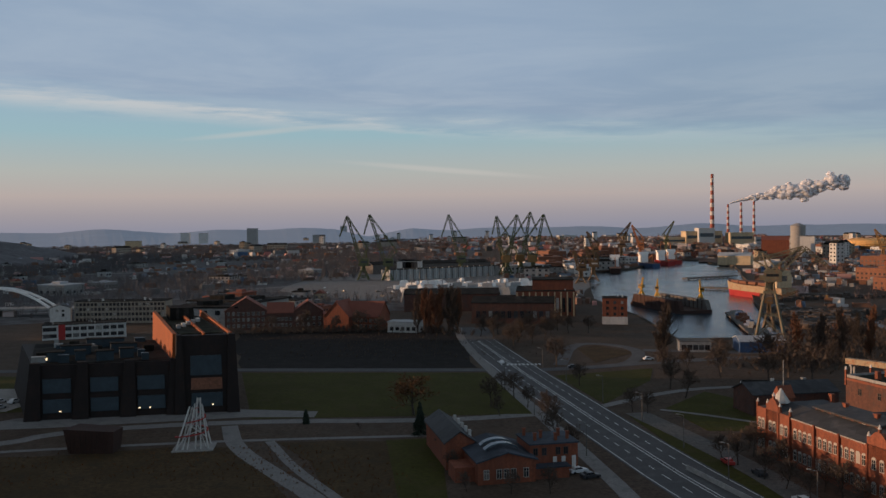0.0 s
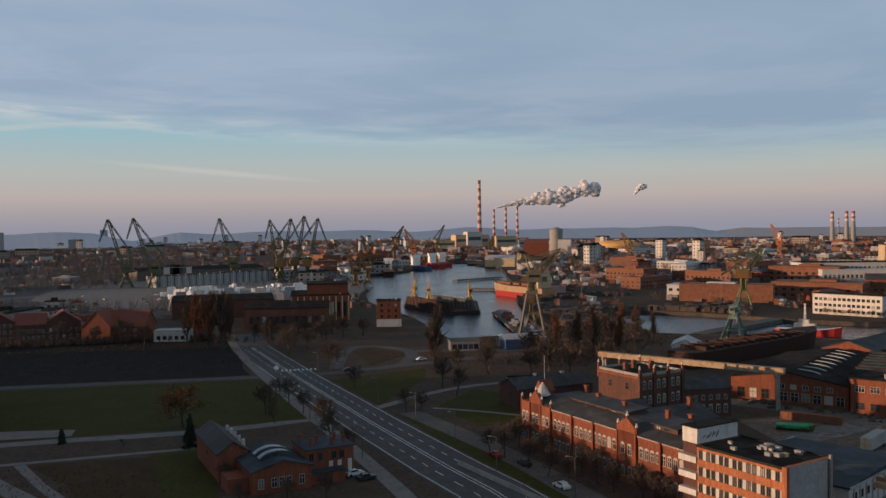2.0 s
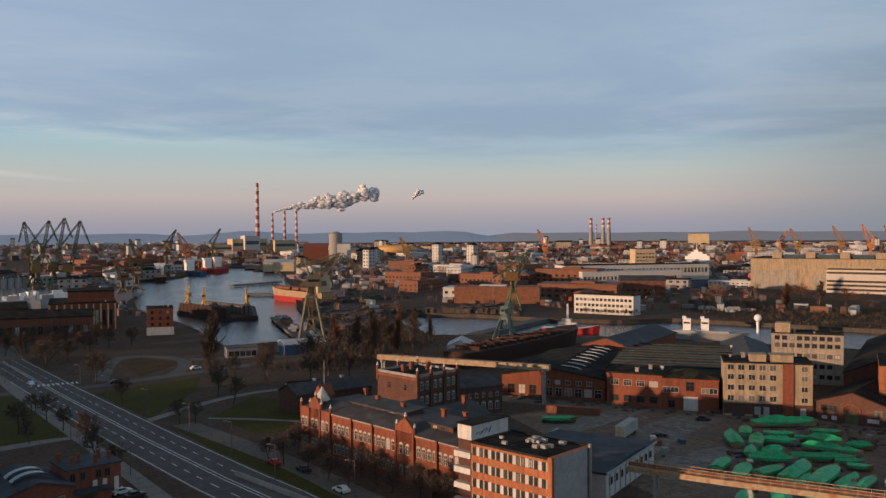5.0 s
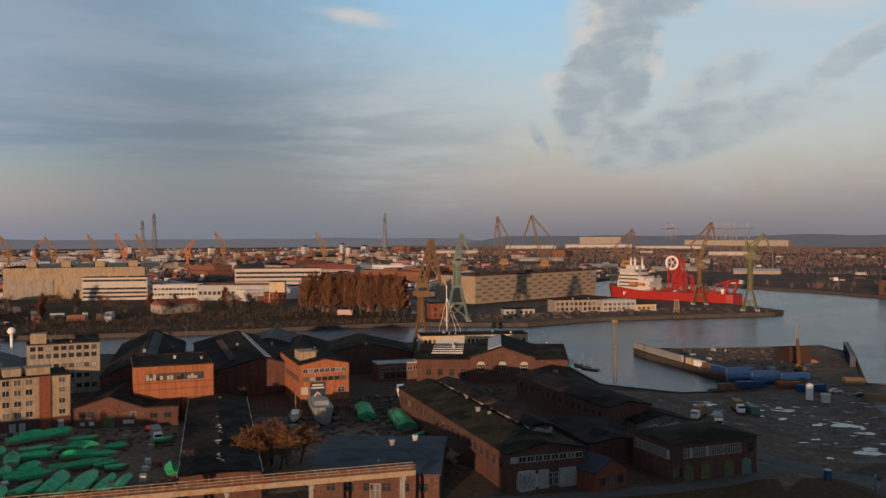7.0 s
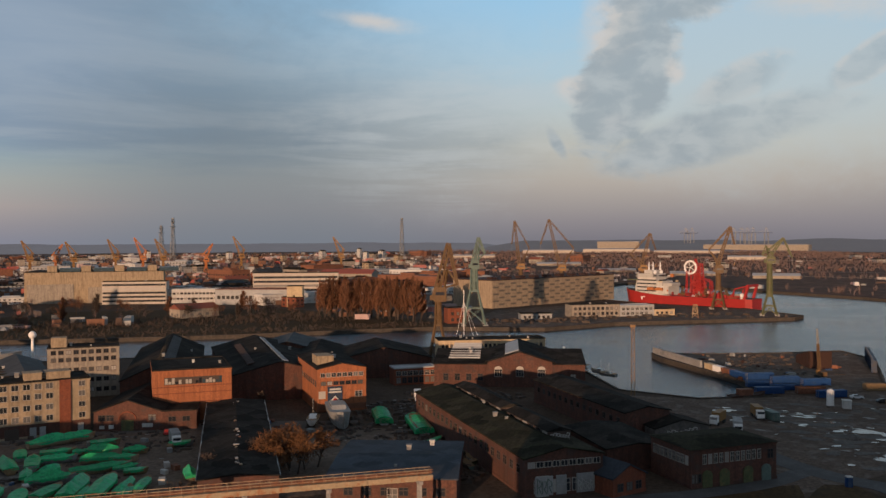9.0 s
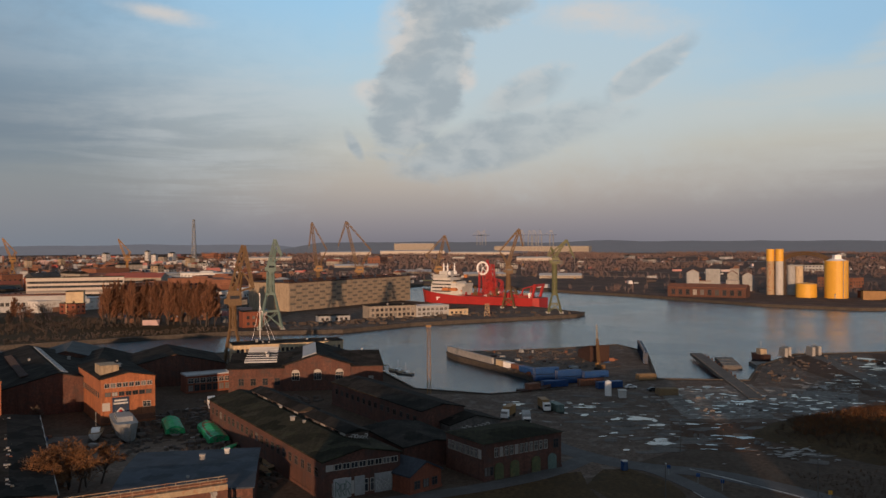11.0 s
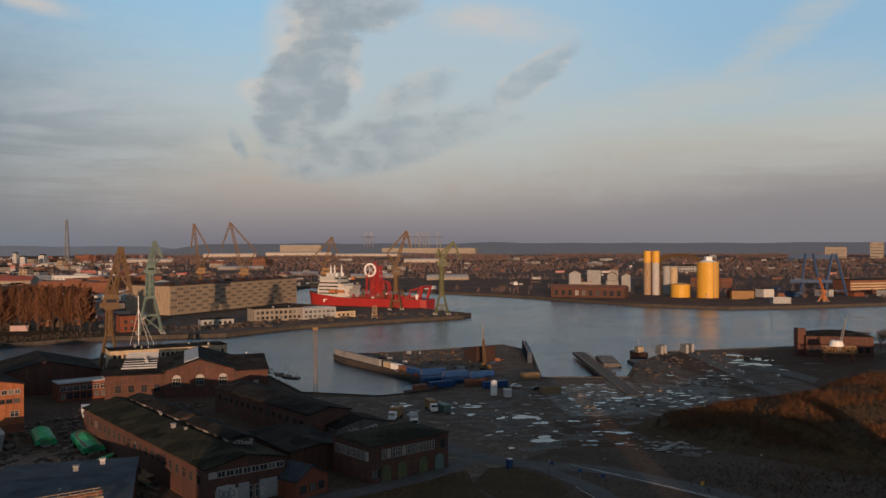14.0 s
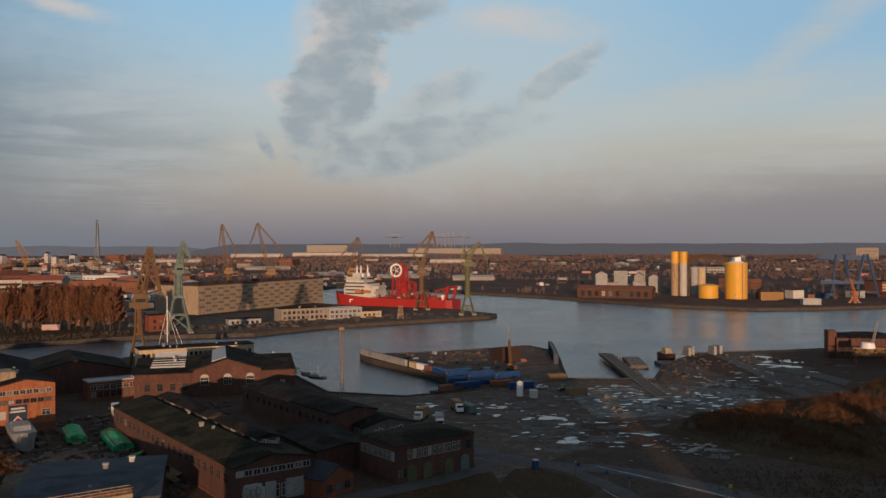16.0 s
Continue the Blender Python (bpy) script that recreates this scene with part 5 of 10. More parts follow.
def office_block():
    m, L = along((82.8, 139.5), (88.4, 121.5))
    D, h = 12.0, 15.0
    e = thing("office_block", "orange brick office block with white window bands and a black roof", "building", m)
    w = MB()
    w.box(0, L, 0, D, -.5, h)
    w.box(L - .9, L + .05, -.12, D + .05, -.5, h + .35)
    part("wall", w, BRICK_ORANGE, e)
    b = MB()
    b.box(L + .05, L + .12, .5, D - 1.5, -.5, h + .3)
    part("end_wall", b, PLASTER_GREY, e, "bare grey rendered end wall")
    r = MB()
    r.box(.2, L - 1, .2, D - .2, h, h + .12)
    r.box(-.15, L - .9, -.15, .2, h - .1, h + .35)
    r.box(-.15, L - .9, D - .2, D + .15, h - .1, h + .35)
    part("roof", r, TAR, e)
    me = window_mesh(.62, 1.4, "dark")
    for k in range(5):
        z = h - 2.1 - k * 3.0
        b = MB()
        b.box(.3, L - 1.0, -.06, 0, z - .1, z + 1.5)
        part("window_band", b, PLASTER_WHITE, e, "white panel band between windows")
        for i in range(12):
            part("window", me, None, e, at=pose(1.0 + i * (L - 2.6) / 11.2 + (.18 if i % 2 else -.1), -.07, z))
    b = MB()
    b.box(-4.2, 0, 1, D, -.5, h + .2)
    part("stair_wall", b, BRICK_DARK, e)
    for k in range(5):
        b = MB()
        z = h - 2.9 - k * 3.0
        b.box(-4.2, -.02, -.3, 1, z - .2, z + .9)
        part("balcony", b, PLASTER_WHITE, e)
    b = MB()
    b.box(-4.0, -.5, .6, D - .5, h + .2, h + 3.0)
    part("roof_house", b, PLASTER_WHITE, e, "white rooftop hut with scrawled paint")
    b = MB()
    b.box(-4.3, -.2, .3, D - .2, h + 3.0, h + 3.2)
    part("roof_house_cover", b, TAR, e)
    rnd = random.Random(3)
    b = MB()
    for i in range(9):
        y = 2 + i * .5
        b.beam((-.46, y, h + .8 + rnd.random()), (-.46, y + rnd.uniform(.2, .7), h + 1.2 + rnd.random()), .12, .1)
    part("paint_scrawl", b, STEEL_BLUE, e, "scrawled blue-black paint marks")
    for i in range(11):
        x, y, s = rnd.uniform(2, L - 3), rnd.uniform(2, D - 2), rnd.uniform(.25, .8)
        b = MB()
        b.box(x - s, x + s, y - s * .6, y + s * .6, h + .1, h + .3 + s * .6)
        b.box(x - s * 1.1, x + s * 1.1, y - s * .7, y + s * .7, h + .3 + s * .6, h + .4 + s * .6)
        part("roof_vent", b, rnd.choice((CONCRETE, PLASTER_YELLOW, STEEL_GREY)), e)
    b = MB()
    b.tube((L + .35, D - 1.0), .3, .3, -.5, h + 1, 8)
    part("flue", b, STEEL_GREY, e, "grey metal flue pipe")


office_block()


def blue_shed():
    e = thing("blue_roofed_shed", "low white shed with a wide dark blue roof and light edge", "building", pose(113, 137, 0, 0, 0, 29))
    w = MB()
    w.box(0, 30, 0, 24, -.5, 5.2)
    part("wall", w, PLASTER_WHITE, e)
    r = MB()
    r.prism([(-.4, 5.2), (30.4, 5.2), (30.4, 5.6), (14, 6.6), (-.4, 5.6)], -.4, 24.4)
    part("roof", r, ROOF_BLUE, e)
    r = MB()
    r.box(-.5, 30.5, 24.3, 24.6, 5.2, 5.8)
    r.box(-.5, 30.5, -.6, -.35, 5.2, 5.7)
    part("roof_edge", r, ROOF_LIGHT, e)
    for i in range(9):
        b = MB()
        b.box(2 + i * 3, 2.4 + i * 3, -.15, 0, 0, 5.2)
        part("pilaster", b, PLASTER_GREY, e)
    windows(e, "f", 30, 24, 2.6, 9, 1.6, 1.3, .04, .96, "dark")


blue_shed()


def pipe_bridge(name, label, a, c, z, w, hgt, paint, piers, rail=True):
    """A steel gallery from a to c on piers, which stand at shares of its length."""
    m, L = along(a, c)
    e = thing(name, label, "bridge", m)
    b = MB()
    b.box(0, L, -w / 2, w / 2, z, z + hgt)
    for i in range(int(L / 3)):
        b.box(i * 3 + .1, i * 3 + .3, -w / 2 - .08, w / 2 + .08, z - .05, z + hgt + .05)
    part("girder", b, paint, e)
    if rail:
        for s in (-1, 1):
            b = MB()
            b.beam((0, s * w / 2, z + hgt + 1.1), (L, s * w / 2, z + hgt + 1.1), .1)
            b.beam((0, s * w / 2, z + hgt + .6), (L, s * w / 2, z + hgt + .6), .07)
            for i in range(int(L / 2) + 1):
                b.beam((i * 2, s * w / 2, z + hgt), (i * 2, s * w / 2, z + hgt + 1.1), .08)
            part("railing", b, RUST_PALE, e)
        b = MB()
        b.beam((0, .3, z + hgt + .35), (L, .3, z + hgt + .35), .55)
        part("pipe", b, RUST, e)
    for s in piers:
        b = MB()
        x = s * L
        for q in (-1, 1):
            b.beam((x, q * w * .5, -.5), (x, q * w * .35, z), .5)
        b.box(x - .4, x + .4, -w * .7, w * .7, z - .7, z)
        b.beam((x, -w * .45, z * .3), (x, w * .42, z * .7), .2)
        part("pier", b, CONCRETE, e)
    return e


pipe_bridge("pipe_bridge", "long rusty conveyor gallery on tall pale piers", (124, 271), (160, 221), 10.8, 2.2, 1.7, RUST_PALE, (.03, .97), rail=False)
pipe_bridge("pipe_bridge", "rusty yellowed pipe bridge with railings crossing the works yard", (112, 129), (121, 113), 8.2, 2.0, 1.0, RUST_PALE, (.3, ))
pipe_bridge("pipe_bridge", "rusty yellowed pipe bridge with railings crossing the works yard", (121, 113), (145.5, 74.5), 8.2, 2.0, 1.0, RUST_PALE, (.1, .5, .9))
pipe_bridge("pipe_bridge", "rusty yellowed pipe bridge with railings crossing the works yard", (145.5, 74.5), (162, 48), 8.2, 2.0, 1.0, RUST_PALE, (.35, .92))

# halls along the yard road
h1 = building("brick_hall", "long low red brick works hall with pale windows and gates", (157, 244), (178.7, 216.7), 62, 6.6, BRICK, TAR, "gy", 2.7,
              wins=(("f", .6, 6, 2.2, 2.6, .42, .98, "white"), ("f", 4.4, 5, 1.6, 1.3, .4, .9, "white"), ("f", .4, 3, 2.2, 3.2, .04, .36, "dark")))
for i in range(8):
    b = MB()
    y = 8 + i * 7
    n = 8
    for k in range(n):
        a0, a1 = math.pi * k / n, math.pi * (k + 1) / n
        b.beam((19 + 7 * math.cos(a0), y, 7.4 + 2.0 * math.sin(a0)), (19 + 7 * math.cos(a1), y, 7.4 + 2.0 * math.sin(a1)), .6, .25)
    part("roof_rib", b, ROOF_LIGHT, h1, "pale curved skylight rib")
building("brick_hall", "red brick works hall with grouped white windows", (175.4, 212), (185.3, 198.1), 16, 10.2, BRICK, TAR, "flat", vents=3,
         wins=(("f", 6.6, 4, 2.4, 1.6, .03, .97, "white"), ("f", 1.6, 4, 2.2, 1.8, .03, .97, "dark")))
gate_hall = building("brick_hall", "red brick hall with a wide white roller gate and hipped roof", (185.3, 198.1), (196.5, 186), 16, 9.6, BRICK, TAR_BROWN, "hip", 2,
                     wins=(("f", 5.4, 2, 2.2, 1.5, .02, .3, "white"), ("f", 5.4, 2, 2.2, 1.5, .7, .98, "white"), ("f", 6.0, 1, 2.2, 2.6, .4, .6, "dark"), ("f", .8, 1, 1.8, 2.0, .05, .3, "dark")))
b = MB()
b.box(6.4, 10.6, -.2, 0, 0, 4.2)
for i in range(8):
    b.box(6.4, 10.6, -.25, -.2, .3 + i * .5, .5 + i * .5)
part("roller_gate", b, PLASTER_WHITE, gate_hall, "white roller gate")
# saw-tooth roofs behind them
mm, LL = along((182, 222), (212, 190))
saw = thing("sawtooth_hall", "wide low works hall with rows of brown sawtooth roofs", "building", mm)
b = MB()
b.box(0, LL, 0, 78, -.5, 6.5)
part("wall", b, BRICK_DARK, saw)
for i in range(12):
    b = MB()
    y = i * 6.5
    b.prism([(y, 6.5), (y + 6.3, 6.5), (y + 6.3, 6.9), (y + 1.0, 9.0), (y, 9.0)], .2, LL - .2, 0, "x")
    part("sawtooth_roof", b, TAR_BROWN if i % 3 else RUST_DARK, saw)
    b = MB()
    b.box(.6, LL - .6, y - .06, y, 7.0, 8.7)
    part("sawtooth_window", b, GLASS_BLUE, saw)
building("long_roof_hall", "long narrow hall with a pale weathered gable roof", (214, 198), (226, 186), 88, 7.5, BRICK_DARK, ROOF_SLATE, "gy", 3.0, vents=3)

yo = building("yellow_office", "yellow plastered works office with brick stair bay and white windows", (194.6, 182.2), (212.2, 165.4), 14, 15.6, CREAM_DIRTY, TAR, "flat", vents=3,
              wins=tuple(("f", z, 5, 1.7, 1.5, .02, .62, "white") for z in (4.6, 7.7, 10.8, 13.6)) + tuple(("f", z, 1, 1.6, 1.4, .84, .98, "white") for z in (4.6, 7.7, 10.8, 13.6)) + tuple(("r", z, 3, 1.4, 1.4, .1, .9, "dark") for z in (8.0, 11.2)))
b = MB()
b.box(16.2, 19.2, -.35, 0, 0, 15.7)
part("stair_bay", b, BRICK, yo, "brown brick stair bay")
b = MB()
b.box(-.06, 24.4, -.06, 0, -.4, 3.9)
part("base_wall", b, BRICK_DARK, yo, "dark brick ground floor")
for x0, x1 in ((2.2, 5.8), (8.5, 10.2), (11, 12.6), (21, 22.5)):
    b = MB()
    b.box(x0, x1, -.16, -.06, 0, 3.0)
    part("gate", b, FRAME_DARK if x0 < 4 else PLASTER_GREY, yo)
for x0, x1 in ((7.5, 12.0), (13.2, 19.5)):
    b = MB()
    b.box(x0, x1, 3, 8, 15.6, 17.6)
    b.box(x0 - .2, x1 + .2, 2.8, 8.2, 17.6, 17.8)
    part("roof_hut", b, CREAM_DIRTY, yo)
ah = building("gabled_brick_hall", "low dark brick hall with an arched green gate and black roof", (212.6, 164.6), (219.5, 146.8), 34, 5.6, BRICK_DARK, TAR, "gy", 3.2, wins=(("f", 3.0, 2, 2.0, 1.6, .06, .3, "dark"), ("f", 3.0, 1, 2.0, 1.6, .78, .94, "dark")))
b = MB()
b.box(7.8, 11.2, -.15, 0, 0, 3.2)
part("gate", b, STEEL_GREEN, ah, "green timber gate")
b = MB()
n = 10
for k in range(n):
    a0, a1 = math.pi * k / n, math.pi * (k + 1) / n
    b.beam((9.5 + 2.4 * math.cos(a0), -.15, 3.4 + 2.2 * math.sin(a0)), (9.5 + 2.4 * math.cos(a1), -.15, 3.4 + 2.2 * math.sin(a1)), .4, .3)
part("gate_arch", b, BRICK, ah)
for x0, x1, z0 in ((1.6, 3.0, .5), (4.2, 5.6, .7), (13.6, 16.6, 1.0)):
    b = MB()
    b.box(x0, x1, -.1, 0, z0, z0 + 1.1)
    part("notice_board", b, PLASTER_WHITE, ah)
building("brick_annex", "small dark brick annex with a pale board", (219.5, 146.8), (224, 138), 12, 5.4, BRICK_DARK, TAR, "flat", wins=(("f", 2.4, 2, 2.0, 1.4, .1, .9, "dark"),))
oh = building("orange_hall", "tall plain orange brick hall with a broken window band", (227.2, 155), (240.7, 136), 26, 15.6, BRICK_ORANGE, TAR, "flat", vents=2, wins=(("r", 10, 3, 3.0, 2.0, .1, .9, "dark"),))
b = MB()
b.box(3.4, 20.4, -.1, 0, 11.2, 13.4)
part("window_band", b, FRAME_DARK, oh, "long dark broken window band")
rnd = random.Random(8)
for i in range(17):
    if rnd.random() < .75:
        b = MB()
        b.box(3.6 + i, 4.4 + i, -.14, -.1, 11.4, 11.4 + rnd.uniform(.7, 1.8))
        part("pane", b, rnd.choice((FRAME_WHITE, GLASS, GLASS_BLUE)), oh)
for z in (5.6, 8.4, 10.4):
    b = MB()
    b.box(-.05, 23.4, -.1, 0, z, z + .25)
    part("string_course", b, BRICK, oh)
b = MB()
b.box(3.6, 9.5, -3.5, 0, 0, 5.5)
part("lean_to", b, CONCRETE_DARK, oh)
building("back_office", "pale four-storey office with rows of dark windows", (251.7, 213.5), (266.2, 195.1), 11, 17.5, BEIGE_DIRTY, TAR, "flat", vents=3,
         wins=tuple(("f", z, 9, 1.5, 1.3, .03, .97, "dark") for z in (2, 5.6, 9.2, 12.8, 15.4)) + tuple(("r", z, 3, 1.4, 1.3, .1, .9, "dark") for z in (9.2, 12.8, 15.4)))
b = MB()
b.box(0, 5, 0, 5, 0, 3.6)
solid("roof_hut", b, CREAM_DIRTY, "yellow rooftop lift hut on the pale office", "hut", along((252.8, 213.6), (266.2, 195.1))[0] @ pose(.5, 1, 17.5))
ba = building("black_roof_hall", "big brick hall with steep black roofs and a skylight strip", (243, 178), (256, 156), 92, 9, BRICK_DARK, TAR, "gy", 5.6, vents=2)
bb = building("black_roof_hall", "big dark hall with black roofs", (262, 150), (282, 120), 88, 8.5, BRICK_DARK, TAR, "gy", 4.5, vents=2)
building("black_roof_hall", "dark shed with a curved black roof", (304, 150), (312, 128), 50, 7.5, BRICK_DARK, TAR, "gy", 3.5)
building("grey_roof_hall", "hall with a blue-grey gable roof near the river", (330, 176), (340, 150), 36, 8, BRICK_DARK, ROOF_SLATE, "gy", 4.0)
for hall, x0, y0, y1, slope, top, wd, paint in ((ba, 13.4, 4, 84, -.44, 14.7, 3.2, ROOF_SLATE), (ba, 10.9, 2, 86, .44, 13.8, 1.2, TAR_BROWN), (bb, 19.4, 3, 80, -.25, 13.1, 2.0, ROOF_LIGHT), (bb, 8.0, 10, 70, .25, 11.0, 2.4, RUST_DARK)):
    b = MB()
    b.prism([(x0, top), (x0 + wd, top + slope * wd), (x0 + wd, top + slope * wd + .3), (x0, top + .3)], y0, y1)
    strip_ = part("skylight_strip", b, paint, hall, "pale skylight strip along the ridge")
    for i in range(14):
        b = MB()
        yy = y0 + (y1 - y0) * (i + .5) / 14
        b.prism([(x0 - .1, top + .28), (x0 + wd + .1, top + slope * wd + .28), (x0 + wd + .1, top + slope * wd + .42), (x0 - .1, top + .42)], yy - .12, yy + .12)
        part("glazing_bar", b, FRAME_DARK, strip_)

# long shed with dotted roof lights
ls = building("long_shed", "long low shed with a black tar roof and roof lights", (157.5, 97), (161.5, 81), 88, 5.4, BRICK_DARK, TAR, "gy", .9, over=.3, wins=(("l", 1.8, 22, 2.2, 1.8, .02, .98, "white"),))
ls.matrix_basis = pose(157.5, 97, 0, 0, 0, -60.5)
rnd = random.Random(44)
for i in range(24):
    y0, x0, s_ = rnd.uniform(3, 84), 8.25 + rnd.uniform(-.6, .6), rnd.uniform(.3, .8)
    b = MB()
    b.box(x0 - s_ * .5, x0 + s_ * .5, y0, y0 + s_ * rnd.uniform(.8, 2.0), 6.1, 6.4 + s_ * rnd.uniform(.2, .6))
    part("roof_light", b, rnd.choice((PLASTER_GREY, RUST, RUST_PALE, CONCRETE, FRAME_WHITE)), ls)
for s_ in (-.3, 16.8):
    b = MB()
    for i in range(22):
        b.box(s_ - .16, s_ + .16, i * 4, i * 4 + 3.9, 5.45, 5.62 + .03 * (i % 3))
    part("gutter", b, STEEL_GREY, ls)
building("blue_roof_hall", "low brick hall with a dark blue-grey roof", (165.8, 72), (171.5, 45.5), 33, 5.6, BRICK_DARK, ROOF_BLUE, "gx", .9, vents=3, wins=(("f", 2.2, 6, 1.8, 1.6, .1, .95, "dark"), ("f", .2, 1, 2.0, 3.4, .46, .56, "white")))
# long dark hall
lh = building("long_dark_hall", "long dark brick hall with a mossy black roof and lantern", (181, 33), (191, 17.6), 86, 8.2, BRICK_DARK, TAR_BROWN, "gy", 1.9, vents=4,
              wins=(("f", 6.3, 9, 1.5, 1.1, .03, .97, "white"), ("f", .8, 7, 1.6, 2.6, .1, .95, "white"), ("l", 4.6, 21, 1.8, 1.8, .02, .98, "dark")))
lh.matrix_basis = pose(181, 33, 0, 0, 0, -57) @ pose(0, 0, 0, 0, 0, 0)
for y0, y1 in ((12, 38), (42, 80)):
    b = MB()
    b.box(11, 16.5, y0, y1, 8.6, 10.9)
    part("lantern", b, FRAME_DARK, lh, "raised dark glazed roof lantern")
    b = MB()
    b.prism([(10.4, 10.9), (17.1, 10.9), (13.7, 11.9)], y0 - .4, y1 + .4)
    part("lantern_roof", b, TAR, lh)
    for i in range(int((y1 - y0) / 4)):
        b = MB()
        b.box(10.9, 11, y0 + 1 + i * 4, y0 + 3.6 + i * 4, 9.3, 10.5)
        part("lantern_pane", b, GLASS if i % 3 else FRAME_WHITE, lh)
b = MB()
b.box(2.6, 5.4, -.2, 0, 0, 4.4)
part("gate", b, PLASTER_WHITE, lh, "scrawled white gate")
rnd = random.Random(52)


def scrawl(e, x0, x1, z0, z1, y, paint, n):
    """Unreadable painted strokes on a wall, as plain bars and loops."""
    b = MB()
    for i in range(n):
        x = x0 + (x1 - x0) * (i + .5) / n
        w, h = (x1 - x0) / n * .4, (z1 - z0) * rnd.uniform(.6, 1)
        pts = [(x - w, z0), (x - w, z0 + h), (x + w, z0 + h * rnd.uniform(.7, 1)), (x + w * rnd.uniform(.2, 1), z0 + h * .5), (x - w * .4, z0 + h * .45), (x + w, z0)]
        for p, q in zip(pts, pts[1:]):
            b.beam((p[0], y, p[1]), (q[0], y, q[1]), .1, .16)
    part("paint_scrawl", b, paint, e, "scrawled pale paint strokes")


for x0, x1 in ((2.3, 6.4), (7.2, 9.6), (12.0, 16.2)):
    b = MB()
    b.box(x0, x1, -.24, 0, .2, 4.3)
    b.box(x0, x1, -.3, -.24, 2.1, 2.3)
    part("boarded_gate", b, PLASTER_GREY, lh, "boarded pale gate covered in paint")
scrawl(lh, 2.6, 6.2, .6, 3.9, -.34, STEEL_TEAL, 3)
scrawl(lh, 12.2, 16.0, .8, 3.6, -.34, PLASTER_WHITE, 4)
scrawl(lh, 11.3, 16.2, 9.0, 10.5, 11.9, PLASTER_WHITE, 6)
building("dark_hall", "dark brick hall with a black roof beside the quay", (240, 14), (247, 2), 60, 7.4, BRICK_DARK, TAR, "gy", 1.4, wins=(("l", 4.0, 14, 1.6, 1.5, .03, .97, "dark"),)).matrix_basis = pose(240, 16, 0, 0, 0, -56)
building("dark_hall", "low dark brick shed between the halls", (206, 18), (214, 4), 26, 5.4, BRICK_DARK, TAR, "gy", 1.0)
building("gate_lodge", "small brick gabled lodge with dark windows", (186, 15), (193, 8.6), 10, 4.0, BRICK, ROOF_BLUE, "gy", 2.4, wins=(("f", 1.0, 3, 1.5, 1.6, .08, .92, "dark"),))
ch = building("brick_corner_hall", "two-storey brown brick hall with green arched gates", (197, -1), (210.5, -19.8), 15.5, 8.6, BRICK_DARK, TAR_BROWN, "hip", 1.0, over=.6,
              wins=(("f", 5.2, 11, .8, 2.0, .12, .82, "white"), ("f", 1.2, 2, 1.4, 1.8, .02, .1, "dark"), ("l", 5.0, 9, .9, 1.9, .05, .95, "white"), ("f", 5.0, 1, 1.4, 2.0, .88, .97, "dark")))
for x in (4.2, 8.8, 15.2, 20.2):
    b = MB()
    b.box(x - 1.3, x + 1.3, -.2, 0, 0, 2.9)
    b.prism([(x - 1.3, 2.9), (x + 1.3, 2.9), (x + .9, 3.5), (x, 3.8), (x - .9, 3.5)], -.2, 0)
    part("gate", b, STEEL_TEAL if x > 18 else STEEL_GREEN, ch, "green timber gate")
gs_ = building("graffiti_shed", "low dark shed with a pale scrawled gable", (238, 8), (246, -6), 12, 4.0, CONCRETE_DARK, TAR, "gy", 2.0)
scrawl(gs_, 3.5, 12.5, 1.6, 3.8, -.1, PLASTER_WHITE, 7)

# hall with the sign
sh = building("sign_hall", "orange brick hall with window bands and a blue gate sign", (254, 113), (263.1, 100), 36, 13.8, BRICK_ORANGE, TAR, "gy", 1.6, vents=2,
              wins=(("f", 11.2, 8, 1.3, 1.2, .05, .95, "white"), ("f", 8.6, 7, 1.5, 1.1, .06, .94, "dark"), ("f", 4.6, 1, 2.2, 1.6, .76, .92, "white"), ("f", 4.4, 1, 2.0, 2.2, .02, .16, "white"), ("l", 8, 10, 1.6, 1.6, .05, .95, "dark")))
b = MB()
b.box(3.2, 8.0, -.3, 0, 0, 8.2)
part("gate_sign", b, STEEL_NAVY, sh, "dark blue gate sign with pale bars")
b = MB()
b.box(3.8, 7.4, -.36, -.3, 7.0, 7.5)
b.box(3.5, 7.7, -.36, -.3, 6.1, 6.6)
part("sign_bars", b, PLASTER_WHITE, sh)
b = MB()
b.prism([(5.6, 2.4), (7.0, 3.8), (5.6, 5.2), (4.2, 3.8)], -.36, -.3)
part("sign_emblem", b, PLASTER_WHITE, sh)
b = MB()
b.prism([(5.6, 3.0), (6.4, 3.8), (5.6, 4.6), (4.8, 3.8)], -.42, -.36)
part("sign_emblem_core", b, RED_PAINT, sh)
b = MB()
b.box(-.1, 15.8, -.12, 0, -.3, 2.4)
part("base_band", b, RUST, sh, "red painted base band")
b = MB()
b.box(1, 6.5, 6, 14, 14.4, 17.2)
part("roof_hut", b, CREAM_DIRTY, sh)
building("gable_store", "dark timber store with a steep black gable roof", (318, 133), (334, 99), 34, 7.5, BRICK_DARK, TAR, "gy", 4.5)
building("glass_front_store", "low store with a pale glazed front strip", (309, 106), (318, 92), 8, 6.2, BRICK, ROOF_LIGHT, "flat", wins=(("f", 3.6, 7, 1.7, 1.6, .03, .97, "white"), ("f", .6, 7, 1.6, 2.2, .03, .97, "dark")))
# the darker brick puts this hall's shade into its wall colour
hb = building("wide_brick_hall", "wide brick hall with low black roofs, gable and skylights", (311, 91), (322, 36), 44, 8.4, BRICK_DARK, TAR, "gx", 3.0, vents=5,
              wins=(("f", 2.4, 12, 1.8, 2.4, .04, .96, "dark"),))
b = MB()
